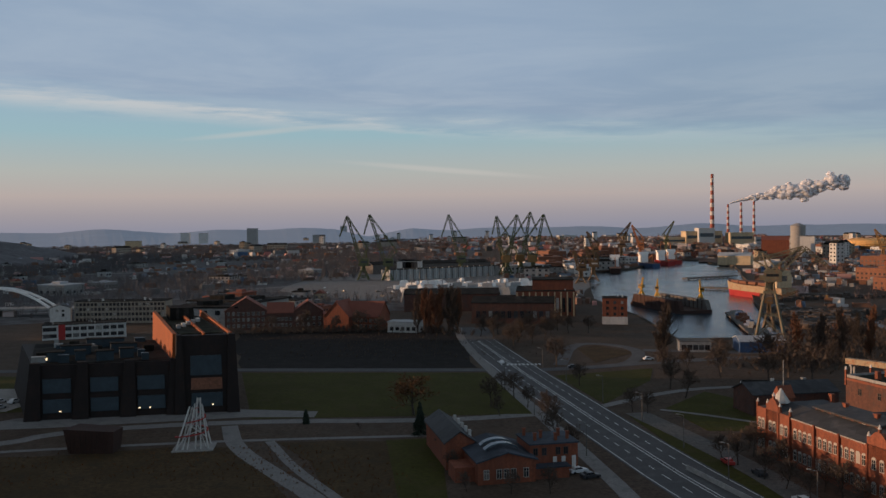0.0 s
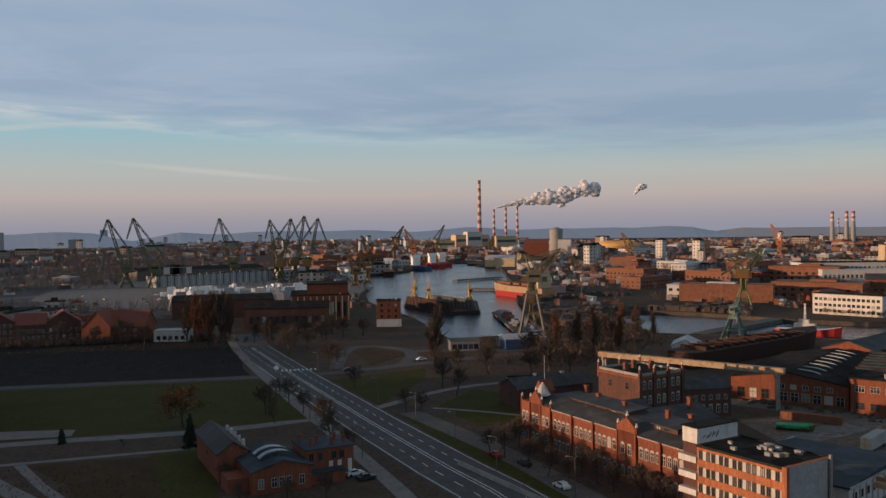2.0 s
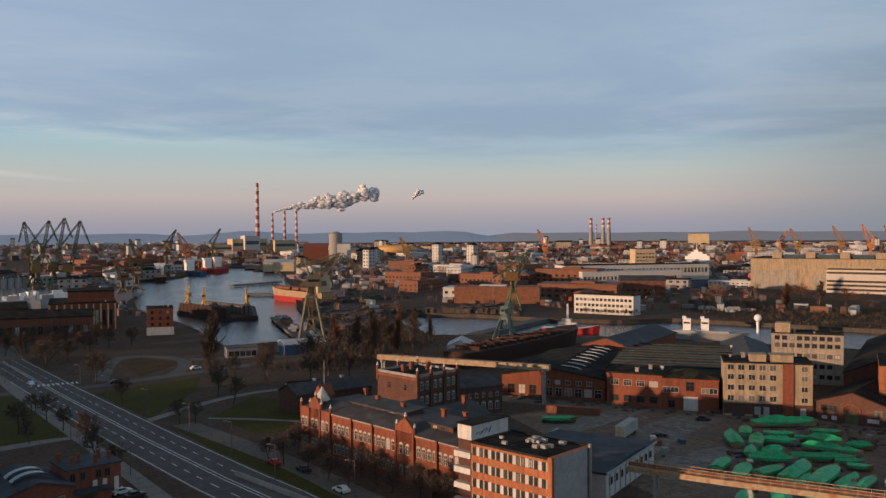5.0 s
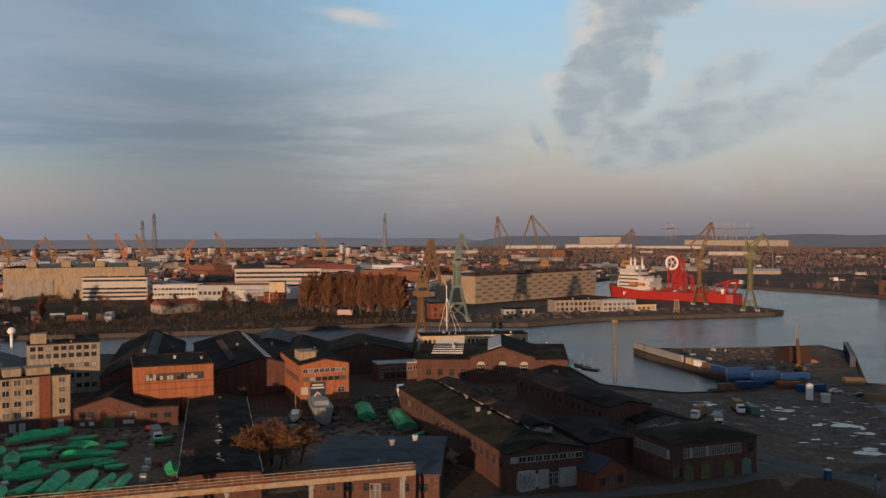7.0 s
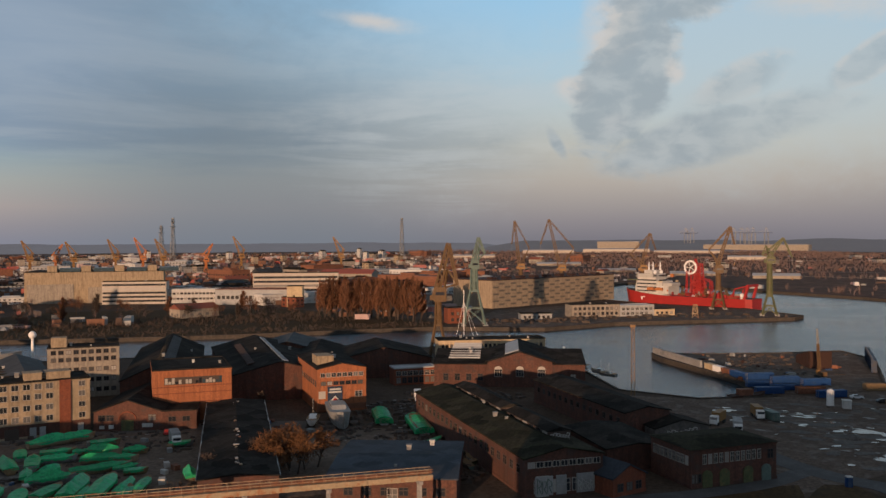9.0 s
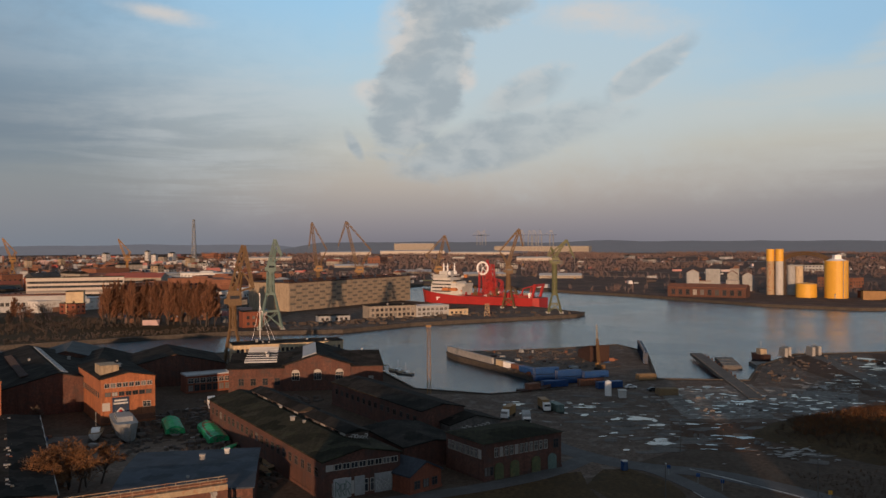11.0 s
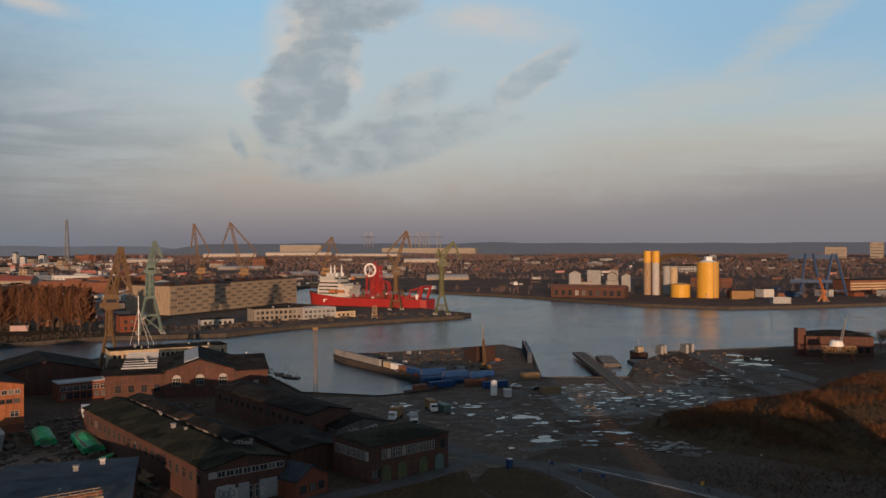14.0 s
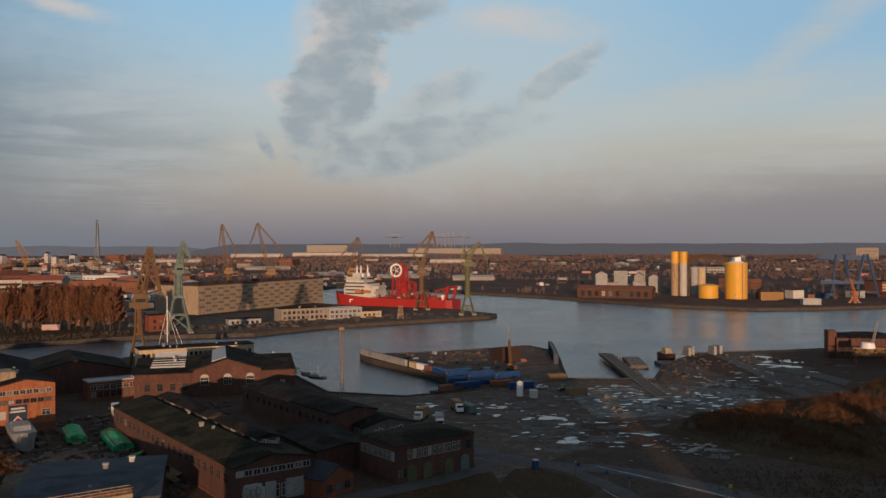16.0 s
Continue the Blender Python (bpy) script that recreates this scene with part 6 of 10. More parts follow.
b.prism([(20, 0), (44, 0), (44, 9.2), (32, 13), (20, 9.2)], -.6, 8)
part("gable_wall", b, BRICK_DARK, hb)
gr = MB()
for s in (0, 1):
    x0, x1 = (19, 32) if s == 0 else (45, 32)
    pr = [(x0, 9.1), (x1, 13.1), (x1, 13.5), (x0, 9.5)]
    gr.prism(pr if s == 0 else pr[::-1], -1, 40)
part("gable_roof", gr, TAR, hb)
for x in (24, 32, 40):
    part("arched_window", window_mesh(2.6, 2.6, "arch"), None, hb, at=pose(x, -.62, 4.0))
for i in range(8):
    b = MB()
    b.box(5 + i * .1, 17, 7 + i * 3.4, 7.8 + i * 3.4, 8.7 + i * .35, 10.2 + i * .35)
    part("skylight", b, ROOF_LIGHT, hb, "pale sawtooth skylight")
b = MB()
b.prism([(26.5, 11.7), (31.6, 13.3), (31.6, 13.7), (26.5, 12.1)], 2, 36)
part("skylight", b, ROOF_LIGHT, hb, "long pale skylight strip")
building("river_office", "long yellow river-side office with small windows and black roof", (373, 107), (393, 62), 12, 9.6, PLASTER_YELLOW, TAR, "flat", vents=5,
         wins=(("f", 6.2, 24, 1.0, 1.5, .02, .98, "dark"), ("f", 2.2, 24, 1.0, 1.5, .02, .98, "dark")))
building("brick_store", "brick river store with a wide dark gable roof", (217.8, 278.4), (227.2, 261.0), 58, 8.4, BRICK, ROOF_SLATE, "gy", 3.2, wins=(("f", 3.0, 6, 2.0, 3.0, .08, .92, "dark"),))

# museum


def museum():
    m, L = along((-123.4, 248.4), (-64, 260.1))
    e = thing("museum", "large rust-steel museum in a shaded tone, with slanting walls and glazed bays", "building", m)
    xr = 42.0

    def put(name, b, material, e, label=""):
        """The plan is skewed: walls run back and to one side."""
        b.v = [(x - .23 * max(0.0, y), y, z) for x, y, z in b.v]
        part(name, b, material, e, label)

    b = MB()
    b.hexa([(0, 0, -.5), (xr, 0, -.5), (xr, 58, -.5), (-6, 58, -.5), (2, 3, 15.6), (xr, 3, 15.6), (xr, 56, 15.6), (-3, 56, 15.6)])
    put("body", b, MUSEUM_RUST_SHADED, e)
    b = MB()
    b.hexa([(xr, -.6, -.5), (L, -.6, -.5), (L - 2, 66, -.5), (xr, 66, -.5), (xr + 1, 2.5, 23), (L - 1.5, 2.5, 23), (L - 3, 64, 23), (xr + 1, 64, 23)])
    put("tall_body", b, MUSEUM_RUST_SHADED, e)
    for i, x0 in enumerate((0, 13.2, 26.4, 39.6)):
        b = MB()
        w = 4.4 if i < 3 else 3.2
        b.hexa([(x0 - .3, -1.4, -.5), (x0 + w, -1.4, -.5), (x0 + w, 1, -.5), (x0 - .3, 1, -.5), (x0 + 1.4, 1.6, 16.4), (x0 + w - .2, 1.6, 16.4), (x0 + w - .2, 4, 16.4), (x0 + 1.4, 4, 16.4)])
        put("pier", b, MUSEUM_RUST_SHADED, e)
    for x0, x1 in ((4.4, 13.0), (17.6, 26.2), (30.8, 39.4)):
        for z0, z1 in ((2.0, 5.8), (7.6, 11.6)):
            b = MB()
            y0, y1 = -.15 + z0 * .19 * .98, -.15 + z1 * .19 * .98
            b.hexa([(x0 + .4, y0 - .2, z0), (x1 - .4, y0 - .2, z0), (x1 - .4, y0 + .2, z0), (x0 + .4, y0 + .2, z0), (x0 + .4, y1 - .2, z1), (x1 - .4, y1 - .2, z1), (x1 - .4, y1 + .2, z1), (x0 + .4, y1 + .2, z1)])
            put("glazing", b, MUSEUM_GLASS, e, "dull blue-grey glazed strip")
    for x0, w in ((xr - .2, 3.4), (L - 3.6, 3.8)):
        b = MB()
        b.hexa([(x0, -2, -.5), (x0 + w, -2, -.5), (x0 + w, 1, -.5), (x0, 1, -.5), (x0 + .8, 1.2, 23.4), (x0 + w - 1, 1.2, 23.4), (x0 + w - 1, 4, 23.4), (x0 + .8, 4, 23.4)])
        put("pier", b, MUSEUM_RUST_SHADED, e)
    for z0, z1, mt in ((2, 6.0, MUSEUM_GLASS), (7, 10.4, RUST), (11.2, 17.0, MUSEUM_GLASS)):
        b = MB()
        y0, y1 = -.6 + z0 * .135, -.6 + z1 * .135
        b.hexa([(xr + 4.4, y0 - .2, z0), (L - 5, y0 - .2, z0), (L - 5, y0 + .3, z0), (xr + 4.4, y0 + .3, z0), (xr + 4.6, y1 - .2, z1), (L - 5, y1 - .2, z1), (L - 5, y1 + .3, z1), (xr + 4.6, y1 + .3, z1)])
        put("glazing", b, mt, e)
    # side walls of the tall slab, standing proud of its roof, in the sunlit tone
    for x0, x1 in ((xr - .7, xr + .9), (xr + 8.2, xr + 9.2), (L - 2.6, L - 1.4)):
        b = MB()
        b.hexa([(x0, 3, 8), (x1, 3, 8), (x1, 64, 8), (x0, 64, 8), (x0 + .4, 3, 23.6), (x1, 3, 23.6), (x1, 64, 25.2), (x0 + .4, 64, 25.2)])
        put("fin_wall", b, FIN_RUST_SUNLIT, e, "rusted fin wall in a sunlit orange tone")
    b = MB()
    b.box(xr + 2, L - 3.5, 6, 62, 23, 23.3)
    put("roof", b, TAR_BROWN, e)
    b = MB()
    b.box(1.5, xr - 1, 4, 54, 15.6, 15.8)
    put("roof", b, TAR, e)
    rnd = random.Random(12)
    for i in range(26):
        x, y = rnd.uniform(3, xr - 5), rnd.uniform(6, 52)
        s = rnd.uniform(.6, 2.2)
        b = MB()
        b.box(x - s, x + s, y - s * .7, y + s * .7, 15.7, 16.2 + rnd.uniform(.5, 2.0))
        put("roof_unit", b, rnd.choice((STEEL_GREY, TAR, MUSEUM_GLASS, CONCRETE_DARK, TAR)), e)
    for x, y, w in ((6, 8, 5), (14, 9, 3), (20, 7, 5), (27, 11, 4), (10, 22, 9), (25, 24, 8), (18, 38, 12)):
        b = MB()
        b.box(x, x + w, y, y + 3, 15.7, 18.6)
        put("roof_lantern", b, MUSEUM_GLASS, e, "glazed roof lantern")
        b = MB()
        b.box(x - .2, x + w + .2, y - .2, y + 3.2, 18.6, 18.9)
        put("lantern_cover", b, TAR, e)
    b = MB()
    b.box(xr + 4, xr + 12, 48, 60, 23.3, 27.5)
    put("plant_room", b, TAR, e)
    for i in range(5):
        b = MB()
        b.box(xr + 3 + i * 2.2, xr + 4.2 + i * 2.2, 20 + 5 * i, 23 + 5 * i, 23.3, 24.4)
        put("roof_unit", b, (CONCRETE, PLASTER_WHITE, STEEL_GREY)[i % 3], e)
    b = MB()
    b.box(5.2, 6.2, 7.6, 7.9, 16.4, 17.1)
    put("lit_window", b, LAMP_WARM, e, "small lit window")
    for x in (9.5, 31.5, 34.5, 52.5):
        b = MB()
        b.box(x, x + .5, -1.0, -.8, 2.4, 2.7)
        put("entrance_lamp", b, LAMP_WARM, e, "small lit entrance lamp")


museum()

# lattice monument and rusty block
mon = thing("lattice_tower_monument", "pale lattice tower sculpture with red bands on a lawn", "sculpture", pose(-64.8, 216, 0, 0, 0, 8))
for a, c, w in (((-4.2, -2.6, 0), (-.9, -.3, 10.6), .3), ((-3.6, 2.6, 0), (-.4, .4, 10.2), .3), ((3.8, -2.6, 0), (2.1, -.3, 10.0), .3), ((3.8, 2.6, 0), (1.9, .4, 11.0), .3), ((-4.2, -2.6, 0), (2.0, -.4, 9.2), .24), ((-2.6, -2.6, 0), (1.4, 0, 12.6), .34), ((-1.4, -2.6, 0), (.4, -.3, 11.4), .24),
                ((.6, -2.4, 0), (1.0, -.2, 12.8), .34), ((1.9, -2.4, 0), (1.7, -.2, 12.8), .34), ((3.0, 0, 0), (-.2, 0, 9.0), .24), ((-3.2, -1.2, 3.0), (2.6, -1.4, 5.2), .22), ((3.2, -1.6, 3.2), (-1.6, -1, 6.6), .22), ((-2, -1, 5.8), (2.2, -.6, 8.4), .2)):
    b = MB()
    b.beam(a, c, w)
    part("strut", b, PLASTER_WHITE, mon)
b = MB()
for k in range(9):
    b.beam((.7, -2.2 + k * .22, .8 + k * 1.35), (1.9, -2.2 + k * .22, 1.0 + k * 1.35), .18)
part("ladder", b, STEEL_GREY, mon)
n, turns = 34, 2.4
b = MB()
for k in range(n):
    s0, s1 = k / n, (k + 1) / n
    p, q = [(-.6 + 2.1 * s + (4.4 - 3.4 * s) * math.cos(6.2832 * turns * s + 2), (3.2 - 2.5 * s) * math.sin(6.2832 * turns * s + 2), 2.4 + 8.0 * s) for s in (s0, s1)]
    b.beam(p, q, .34, .26)
part("spiral", b, RED_PAINT, mon, "faded red and white spiral band")
b = MB()
b.box(-5, 5, -3.8, 3.8, -.3, .3)
part("base", b, CONCRETE, mon)
b = MB()
b.hexa([(0, 0, 0), (11.2, -.4, 0), (10.6, 6, 0), (.6, 6, 0), (-1, -.6, 6.2), (11.4, -.4, 5.4), (11, 7, 5.0), (0, 7, 6.0)])
for i in range(8):
    b.box(.3 + i * 1.35, .42 + i * 1.35, -.55, -.1, .2, 5.2)
solid("rusty_steel_block", b, RUST_DARK, "big leaning block of dark rusty steel plates", "sculpture", pose(-94.6, 211.5, 0))

# brick villa by the road
vm, vl = along((5.5, 182.3), (18, 185))
vi = thing("brick_villa", "red brick house with slate roofs and blue-grey windows", "house", vm)
b = MB()
b.prism([(0, -.5), (vl, -.5), (vl, 4.8), (vl / 2, 6.6), (0, 4.8)], 0, 17)
b.box(vl, vl + 11, 4, 14, -.5, 6.8)
b.prism([(-4.2, -.5), (2.4, -.5), (2.4, 6.2), (-.9, 8.4), (-4.2, 6.2)], 13, 37)
b.box(-4.4, 0, 3, 10, -.5, 3.2)
b.box(vl, vl + 8, 1.2, 4, -.5, 2.4)
part("wall", b, BRICK, vi)
b = MB()
gable_roof(b, vl, 17, 4.8, 1.8, .5, axis="y")
part("roof", b, ROOF_BLUE, vi)
b = MB()
b.box(vl - .3, vl + 11.3, 3.7, 14.3, 6.8, 7.1)
part("side_roof", b, ROOF_BLUE, vi)
b = MB()
for s in (0, 1):
    x0, x1 = (-4.7, -.9) if s == 0 else (2.9, -.9)
    pr = [(x0, 5.9), (x1, 8.5), (x1, 8.8), (x0, 6.2)]
    b.prism(pr if s == 0 else pr[::-1], 12.6, 37.4)
part("long_roof", b, ROOF_SLATE, vi)
b = MB()
b.box(vl - .2, vl + 8.3, .8, 4, 2.4, 2.7)
part("porch_roof", b, ROOF_BLUE, vi)
for y in (5, 9):
    b = MB()
    n = 8
    for k in range(n):
        a0, a1 = math.pi * (.15 + .7 * k / n), math.pi * (.15 + .7 * (k + 1) / n)
        b.beam((vl / 2 + 4.2 * math.cos(a0), y, 5.2 + 2.4 * math.sin(a0)), (vl / 2 + 4.2 * math.cos(a1), y, 5.2 + 2.4 * math.sin(a1)), 1.8, .3)
    part("roof_skylight", b, GLASS_BLUE, vi, "blue-grey curved skylight")
for x, w in ((1.8, 1.0), (4.6, 1.0), (6.2, 1.0), (7.8, 1.0), (10.6, 1.0)):
    part("window", window_mesh(w, 1.9, "white"), None, vi, at=pose(x, 0, 1.2))
for x in (1.2, 3.2, 6.4, 8.2):
    part("window", window_mesh(.9, 1.5, "dark"), None, vi, at=pose(vl + x, 4, 4.5))
for x in (5.2, 7.2, 9.6):
    b = MB()
    b.box(vl + x, vl + x + .9, 3.85, 4, 2.8 if x < 8 else 0, 4.0)
    part("white_panel", b, PLASTER_WHITE, vi)
for x, y in ((2, 7), (4, 9), (6.5, 6), (8.5, 10), (9.6, 7), (1, 12)):
    b = MB()
    b.box(vl + x - .3, vl + x + .3, y - .3, y + .3, 7, 8.6)
    b.box(vl + x - .4, vl + x + .4, y - .4, y + .4, 8.6, 8.8)
    part("chimney_stack", b, BRICK, vi)
for i in range(5):
    b = MB()
    b.box(2.0, 2.7, 17 + i * 4, 17.7 + i * 4, 6, 7.9)
    part("chimney_stack", b, PLASTER_WHITE, vi)

# unseen blocks added behind the camera, to shade the works and the mound
for x, y, w, d, h in ((-290, 222, 30, 96, 28), (-335, 330, 30, 112, 31), (20, -52, 30, 97, 27), (-188, 128, 34, 110, 25), (-30, -113, 90, 52, 21), (22, -119, 30, 5.5, 25), (-20, -235, 80, 88, 14)):
    building("shade_block", "plain unseen block with a flat roof, added to cast shade", (x, y), (x + w, y), d, h, PLASTER_GREY, TAR, "flat")

# ---- harbour ----
# shipyard cranes in the north-west
for x, y, hd, ap, tl, bk, hs in ((-90, 897, 0, (-16, 67), (5, 34), (-24, 46), None), (-64, 889, 0, (-18, 68), (10, 30), (-24, 48), None), (12, 960, 0, (-13, 68), (8, 34), (-21, 44), None),
                                 (60, 958, 0, (-8, 66), (9, 38), (-13, 46), STEEL_YELLOW), (63, 950, 180, (-11, 67), (12, 36), (-19, 46), STEEL_YELLOW), (79, 965, 180, (-11, 70), (12, 36), (-18, 50), STEEL_YELLOW),
                                 (91, 948, 180, (-12, 67), (12, 34), (-21, 42), STEEL_YELLOW)):
    crane("harbour_crane", "tall dull green shipyard crane with a raised double jib", x, y, hd, STEEL_GREEN, portal=10, span=12, tower=15, house=(9, 7, 7), pivot=17, apex=ap, tail=tl, beak=bk, jib_w=3.2, bars=.65, house_paint=hs)
# old lattice crane by the basin
crane("lattice_crane", "old weathered khaki lattice crane by the basin", 153, 415, -20, STEEL_LATTICE, portal=22, span=13, tower=27, house=(8, 6, 5), pivot=28, apex=(15, 43), tail=(-7, 37), beak=(25, 35), jib_w=4.2, bars=.6)
crane("quay_crane", "small orange jib crane on the quay", 161, 438, -20, STEEL_BROWN, portal=9, span=6, tower=14, house=(3, 3, 3), pivot=15, apex=(14, 21), jib_w=1.4, bars=.3)
crane("lattice_crane", "dark khaki shipyard crane across the canal", 331, 500, 160, STEEL_GREEN, portal=12, span=10, tower=20, house=(9, 6, 5), pivot=23, apex=(-12, 39), tail=(8, 34), beak=(14, 22), jib_w=3.0, bars=.55, house_paint=STEEL_YELLOW)
crane("portal_crane", "low dark green portal crane on the slipway", 235, 362, 40, STEEL_TEAL, portal=11, span=10, tower=13, house=(6, 4, 3), pivot=14, apex=(6, 19), jib_w=2.0, bars=.6)
# cranes on the river
crane("harbour_crane", "brown and ochre quay crane with a steep jib", 390, 112, -74, STEEL_BROWN, portal=15, span=8, tower=26, house=(6, 5, 6), pivot=28, apex=(5, 53), tail=(9, 34), jib_w=3.0, bars=.85)
crane("harbour_crane", "teal harbour crane on the far quay", 540, 131, -74, STEEL_TEAL, portal=22, span=14, tower=36, house=(5, 4, 5), pivot=38, apex=(3, 56), tail=(7, 46), jib_w=2.6, bars=.8)
for x, y, hd, ap, tl, bk in ((884, 165, -80, (-6, 74), (9, 46), (-9, 50)), (842, 117, -80, (-12, 74), (12, 46), (-20, 50)), (850, 40, -85, (7, 60), (-12, 40), (12, 44))):
    crane("harbour_crane", "tall ochre shipyard crane with a raised jib", x, y, hd, STEEL_BROWN, portal=14, span=11, tower=24, house=(7, 5, 5), pivot=28, apex=ap, tail=tl, beak=bk, jib_w=3.0, bars=.6, house_paint=STEEL_YELLOW)
crane("harbour_crane", "ochre quay crane beside the red ship", 706, -24, -90, STEEL_BROWN, portal=15, span=10, tower=28, house=(6, 5, 5), pivot=32, apex=(9, 64), tail=(-7, 46), beak=(12, 50), jib_w=2.6, bars=.7)
crane("harbour_crane", "slim green quay crane at the pier head", 654, -57, -93, STEEL_GREEN, portal=14, span=10, tower=37, house=(6, 4, 4), pivot=40, apex=(9, 55), beak=(15, 41), tail=(-5, 43), jib_w=2.0, bars=.7)

# red construction ship
rs = thing("construction_ship", "long red offshore ship with white bridge and pipe reel", "ship", pose(751, -4, WATER_Z, 0, 0, 61))
part("hull", hull_mesh(114, 22, 9.0, -3, .2, 5.0, .05, 22, .8, boot=-.5), (RED_PAINT, RUST_DARK, CONCRETE_DARK), rs)
b = MB()
b.box(16, 48, -9, 9, 9, 17)
part("bridge_house", b, PLASTER_WHITE, rs)
for q in ((22, 47, -8.5, 8.5, 17, 21), (28, 46, -8.5, 8.5, 21, 24), (30, 45, -10.5, 10.5, 24, 27), (33, 41, -6, 6, 27, 30), (14, 22, -7, 7, 17, 19.5)):
    b = MB()
    b.box(*q)
    part("bridge_deck", b, PLASTER_WHITE, rs)
for z in (12, 15, 18, 21, 25):
    b = MB()
    b.box(27.6, 46.6, 9.02 if z < 19 else 8.55, 9.08 if z < 19 else 8.6, z, z + 1.1)
    b.box(25.9, 25.95, -7, 7, z, z + 1.1)
    part("window_strip", b, GLASS, rs)
b = MB()
b.box(44, 58, -7, 7, 21, 21.8)
b.beam((46, 0, 9), (50, 0, 21), 1.2)
b.beam((54, 0, 9), (52, 0, 21), 1.0)
part("helideck", b, STEEL_GREEN, rs)
for x in (36, 40, 29):
    b = MB()
    b.tube((x, 0), .8, .3, 30, 37, 8)
    b.beam((x, -3, 34), (x, 3, 34), .3)
    part("mast", b, WHITE_PAINT, rs)
b = MB()
b.lattice((-7, 0, 9), (-7, 0, 36), 7, 4.4, 9, .8)
b.box(-9, -5, -1.6, 1.6, 14, 22)
b.lattice((-7, 0, 24), (-4, 0, 40), 2.2, 1.2, 5, .4)
part("lay_tower", b, RED_PAINT, rs, "red pipe-laying tower")
b = MB()
n = 20
for k in range(n):
    a0, a1 = 6.2832 * k / n, 6.2832 * (k + 1) / n
    b.beam((-1 + 5.2 * math.cos(a0), 3, 33.0 + 5.2 * math.sin(a0)), (-1 + 5.2 * math.cos(a1), 3, 33.0 + 5.2 * math.sin(a1)), .9, 1.4)
    if k % 4 == 0:
        b.beam((-1, 3, 33.0), (-1 + 5.2 * math.cos(a0), 3, 33.0 + 5.2 * math.sin(a0)), .4)
part("reel", b, WHITE_PAINT, rs, "white pipe reel wheel")
b = MB()
b.lattice((-20, 4, 9), (-20, 4, 22), 2.6, 2, 5, .35)
b.lattice((-20, 4, 22), (-2, 2, 27), 1.8, .9, 6, .28)
part("deck_crane", b, RED_PAINT, rs)
for s in (-1, 1):
    b = MB()
    b.beam((-50, s * 8, 8), (-53, s * 8, 19), 1.8, 1.8)
    b.beam((-40, s * 8, 8), (-42, s * 8, 16), .9, .9)
    part("gantry_leg", b, RED_PAINT, rs)
b = MB()
b.beam((-53, -9, 19.4), (-53, 9, 19.4), 2.0)
b.beam((-53, -8, 19.4), (-42, -8, 16.5), .9)
b.beam((-53, 8, 19.4), (-42, 8, 16.5), .9)
part("gantry_beam", b, RED_PAINT, rs)
rnd = random.Random(4)
for i in range(34):
    x, y = rnd.uniform(-50, 22), rnd.uniform(-8, 8)
    b = MB()
    b.box(x, x + rnd.uniform(1.5, 6), y, y + rnd.uniform(1.5, 3), 8.9, 9 + rnd.uniform(1.2, 4.5))
    part("deck_gear", b, rnd.choice((RED_PAINT, WHITE_PAINT, STEEL_GREY, RED_PAINT, RUST)), rs)
b = MB()
b.box(40, 41.2, 10.6, 10.7, 4.8, 7.6)
b.box(37.8, 40, 10.6, 10.7, 6.9, 7.6)
part("hull_mark", b, WHITE_PAINT, rs, "white painted mark")
for x in (24, 32):
    for s in (-1, 1):
        b = MB()
        b.prism([(x - 3, 13.2), (x + 3, 13.2), (x + 3.6, 14.4), (x + 2.4, 15.6), (x - 2.4, 15.6), (x - 3.6, 14.4)], s * 10.2 - 1.2, s * 10.2 + 1.2)
        lb = part("lifeboat", b, STEEL_ORANGE, rs, "orange enclosed lifeboat")
        b = MB()
        b.beam((x - 2, s * 9, 13), (x - 2, s * 10.4, 17), .35)
        b.beam((x + 2, s * 9, 13), (x + 2, s * 10.4, 17), .35)
        part("davit", b, WHITE_PAINT, lb)
for x, y, z, r in ((31, 5, 28, 1.5), (31, -5, 28, 1.5), (43, 0, 28, 1.1)):
    b = MB()
    b.tube((x, y), r * .7, r, z - 1, z, 10)
    b.tube((x, y), r, r * .9, z, z + r * .7, 10)
    b.tube((x, y), r * .9, r * .25, z + r * .7, z + r * 1.4, 10)
    part("radar_dome", b, WHITE_PAINT, rs)
for x0, z0, x1, z1 in ((-14, 9, -8, 26), (0, 9, -5, 26), (-12, 20, -2, 20), (-12, 14, -2, 14), (2, 9, 2, 30)):
    for s in (-1, 1):
        b = MB()
        b.lattice((x0, s * 4.2, z0), (x1, s * 3, z1), 1.3, 1.1, 6, .3)
        part("tower_brace", b, RED_PAINT, rs)
rnd = random.Random(77)
for x in (-34, -27, -13, 6):
    b = MB()
    b.lattice((x, 3, 9), (x + rnd.uniform(-3, 3), 3, rnd.uniform(14, 19)), 2.0, 1.2, 5, .3)
    b.box(x - 2.5, x + 2.5, -5, 4, 9, 11.5)
    part("winch_frame", b, STEEL_BROWN, rs, "dark winch frame")
for s in (-1, 1):
    b = MB()
    for i in range(34):
        b.beam((-50 + i * 2, s * 10.4, 9), (-50 + i * 2, s * 10.4, 10.3), .14)
    b.beam((-50, s * 10.4, 10.3), (16, s * 10.4, 10.3), .16)
    b.beam((-50, s * 10.4, 9.7), (16, s * 10.4, 9.7), .12)
    part("deck_rail", b, RED_PAINT, rs)
rnd = random.Random(41)
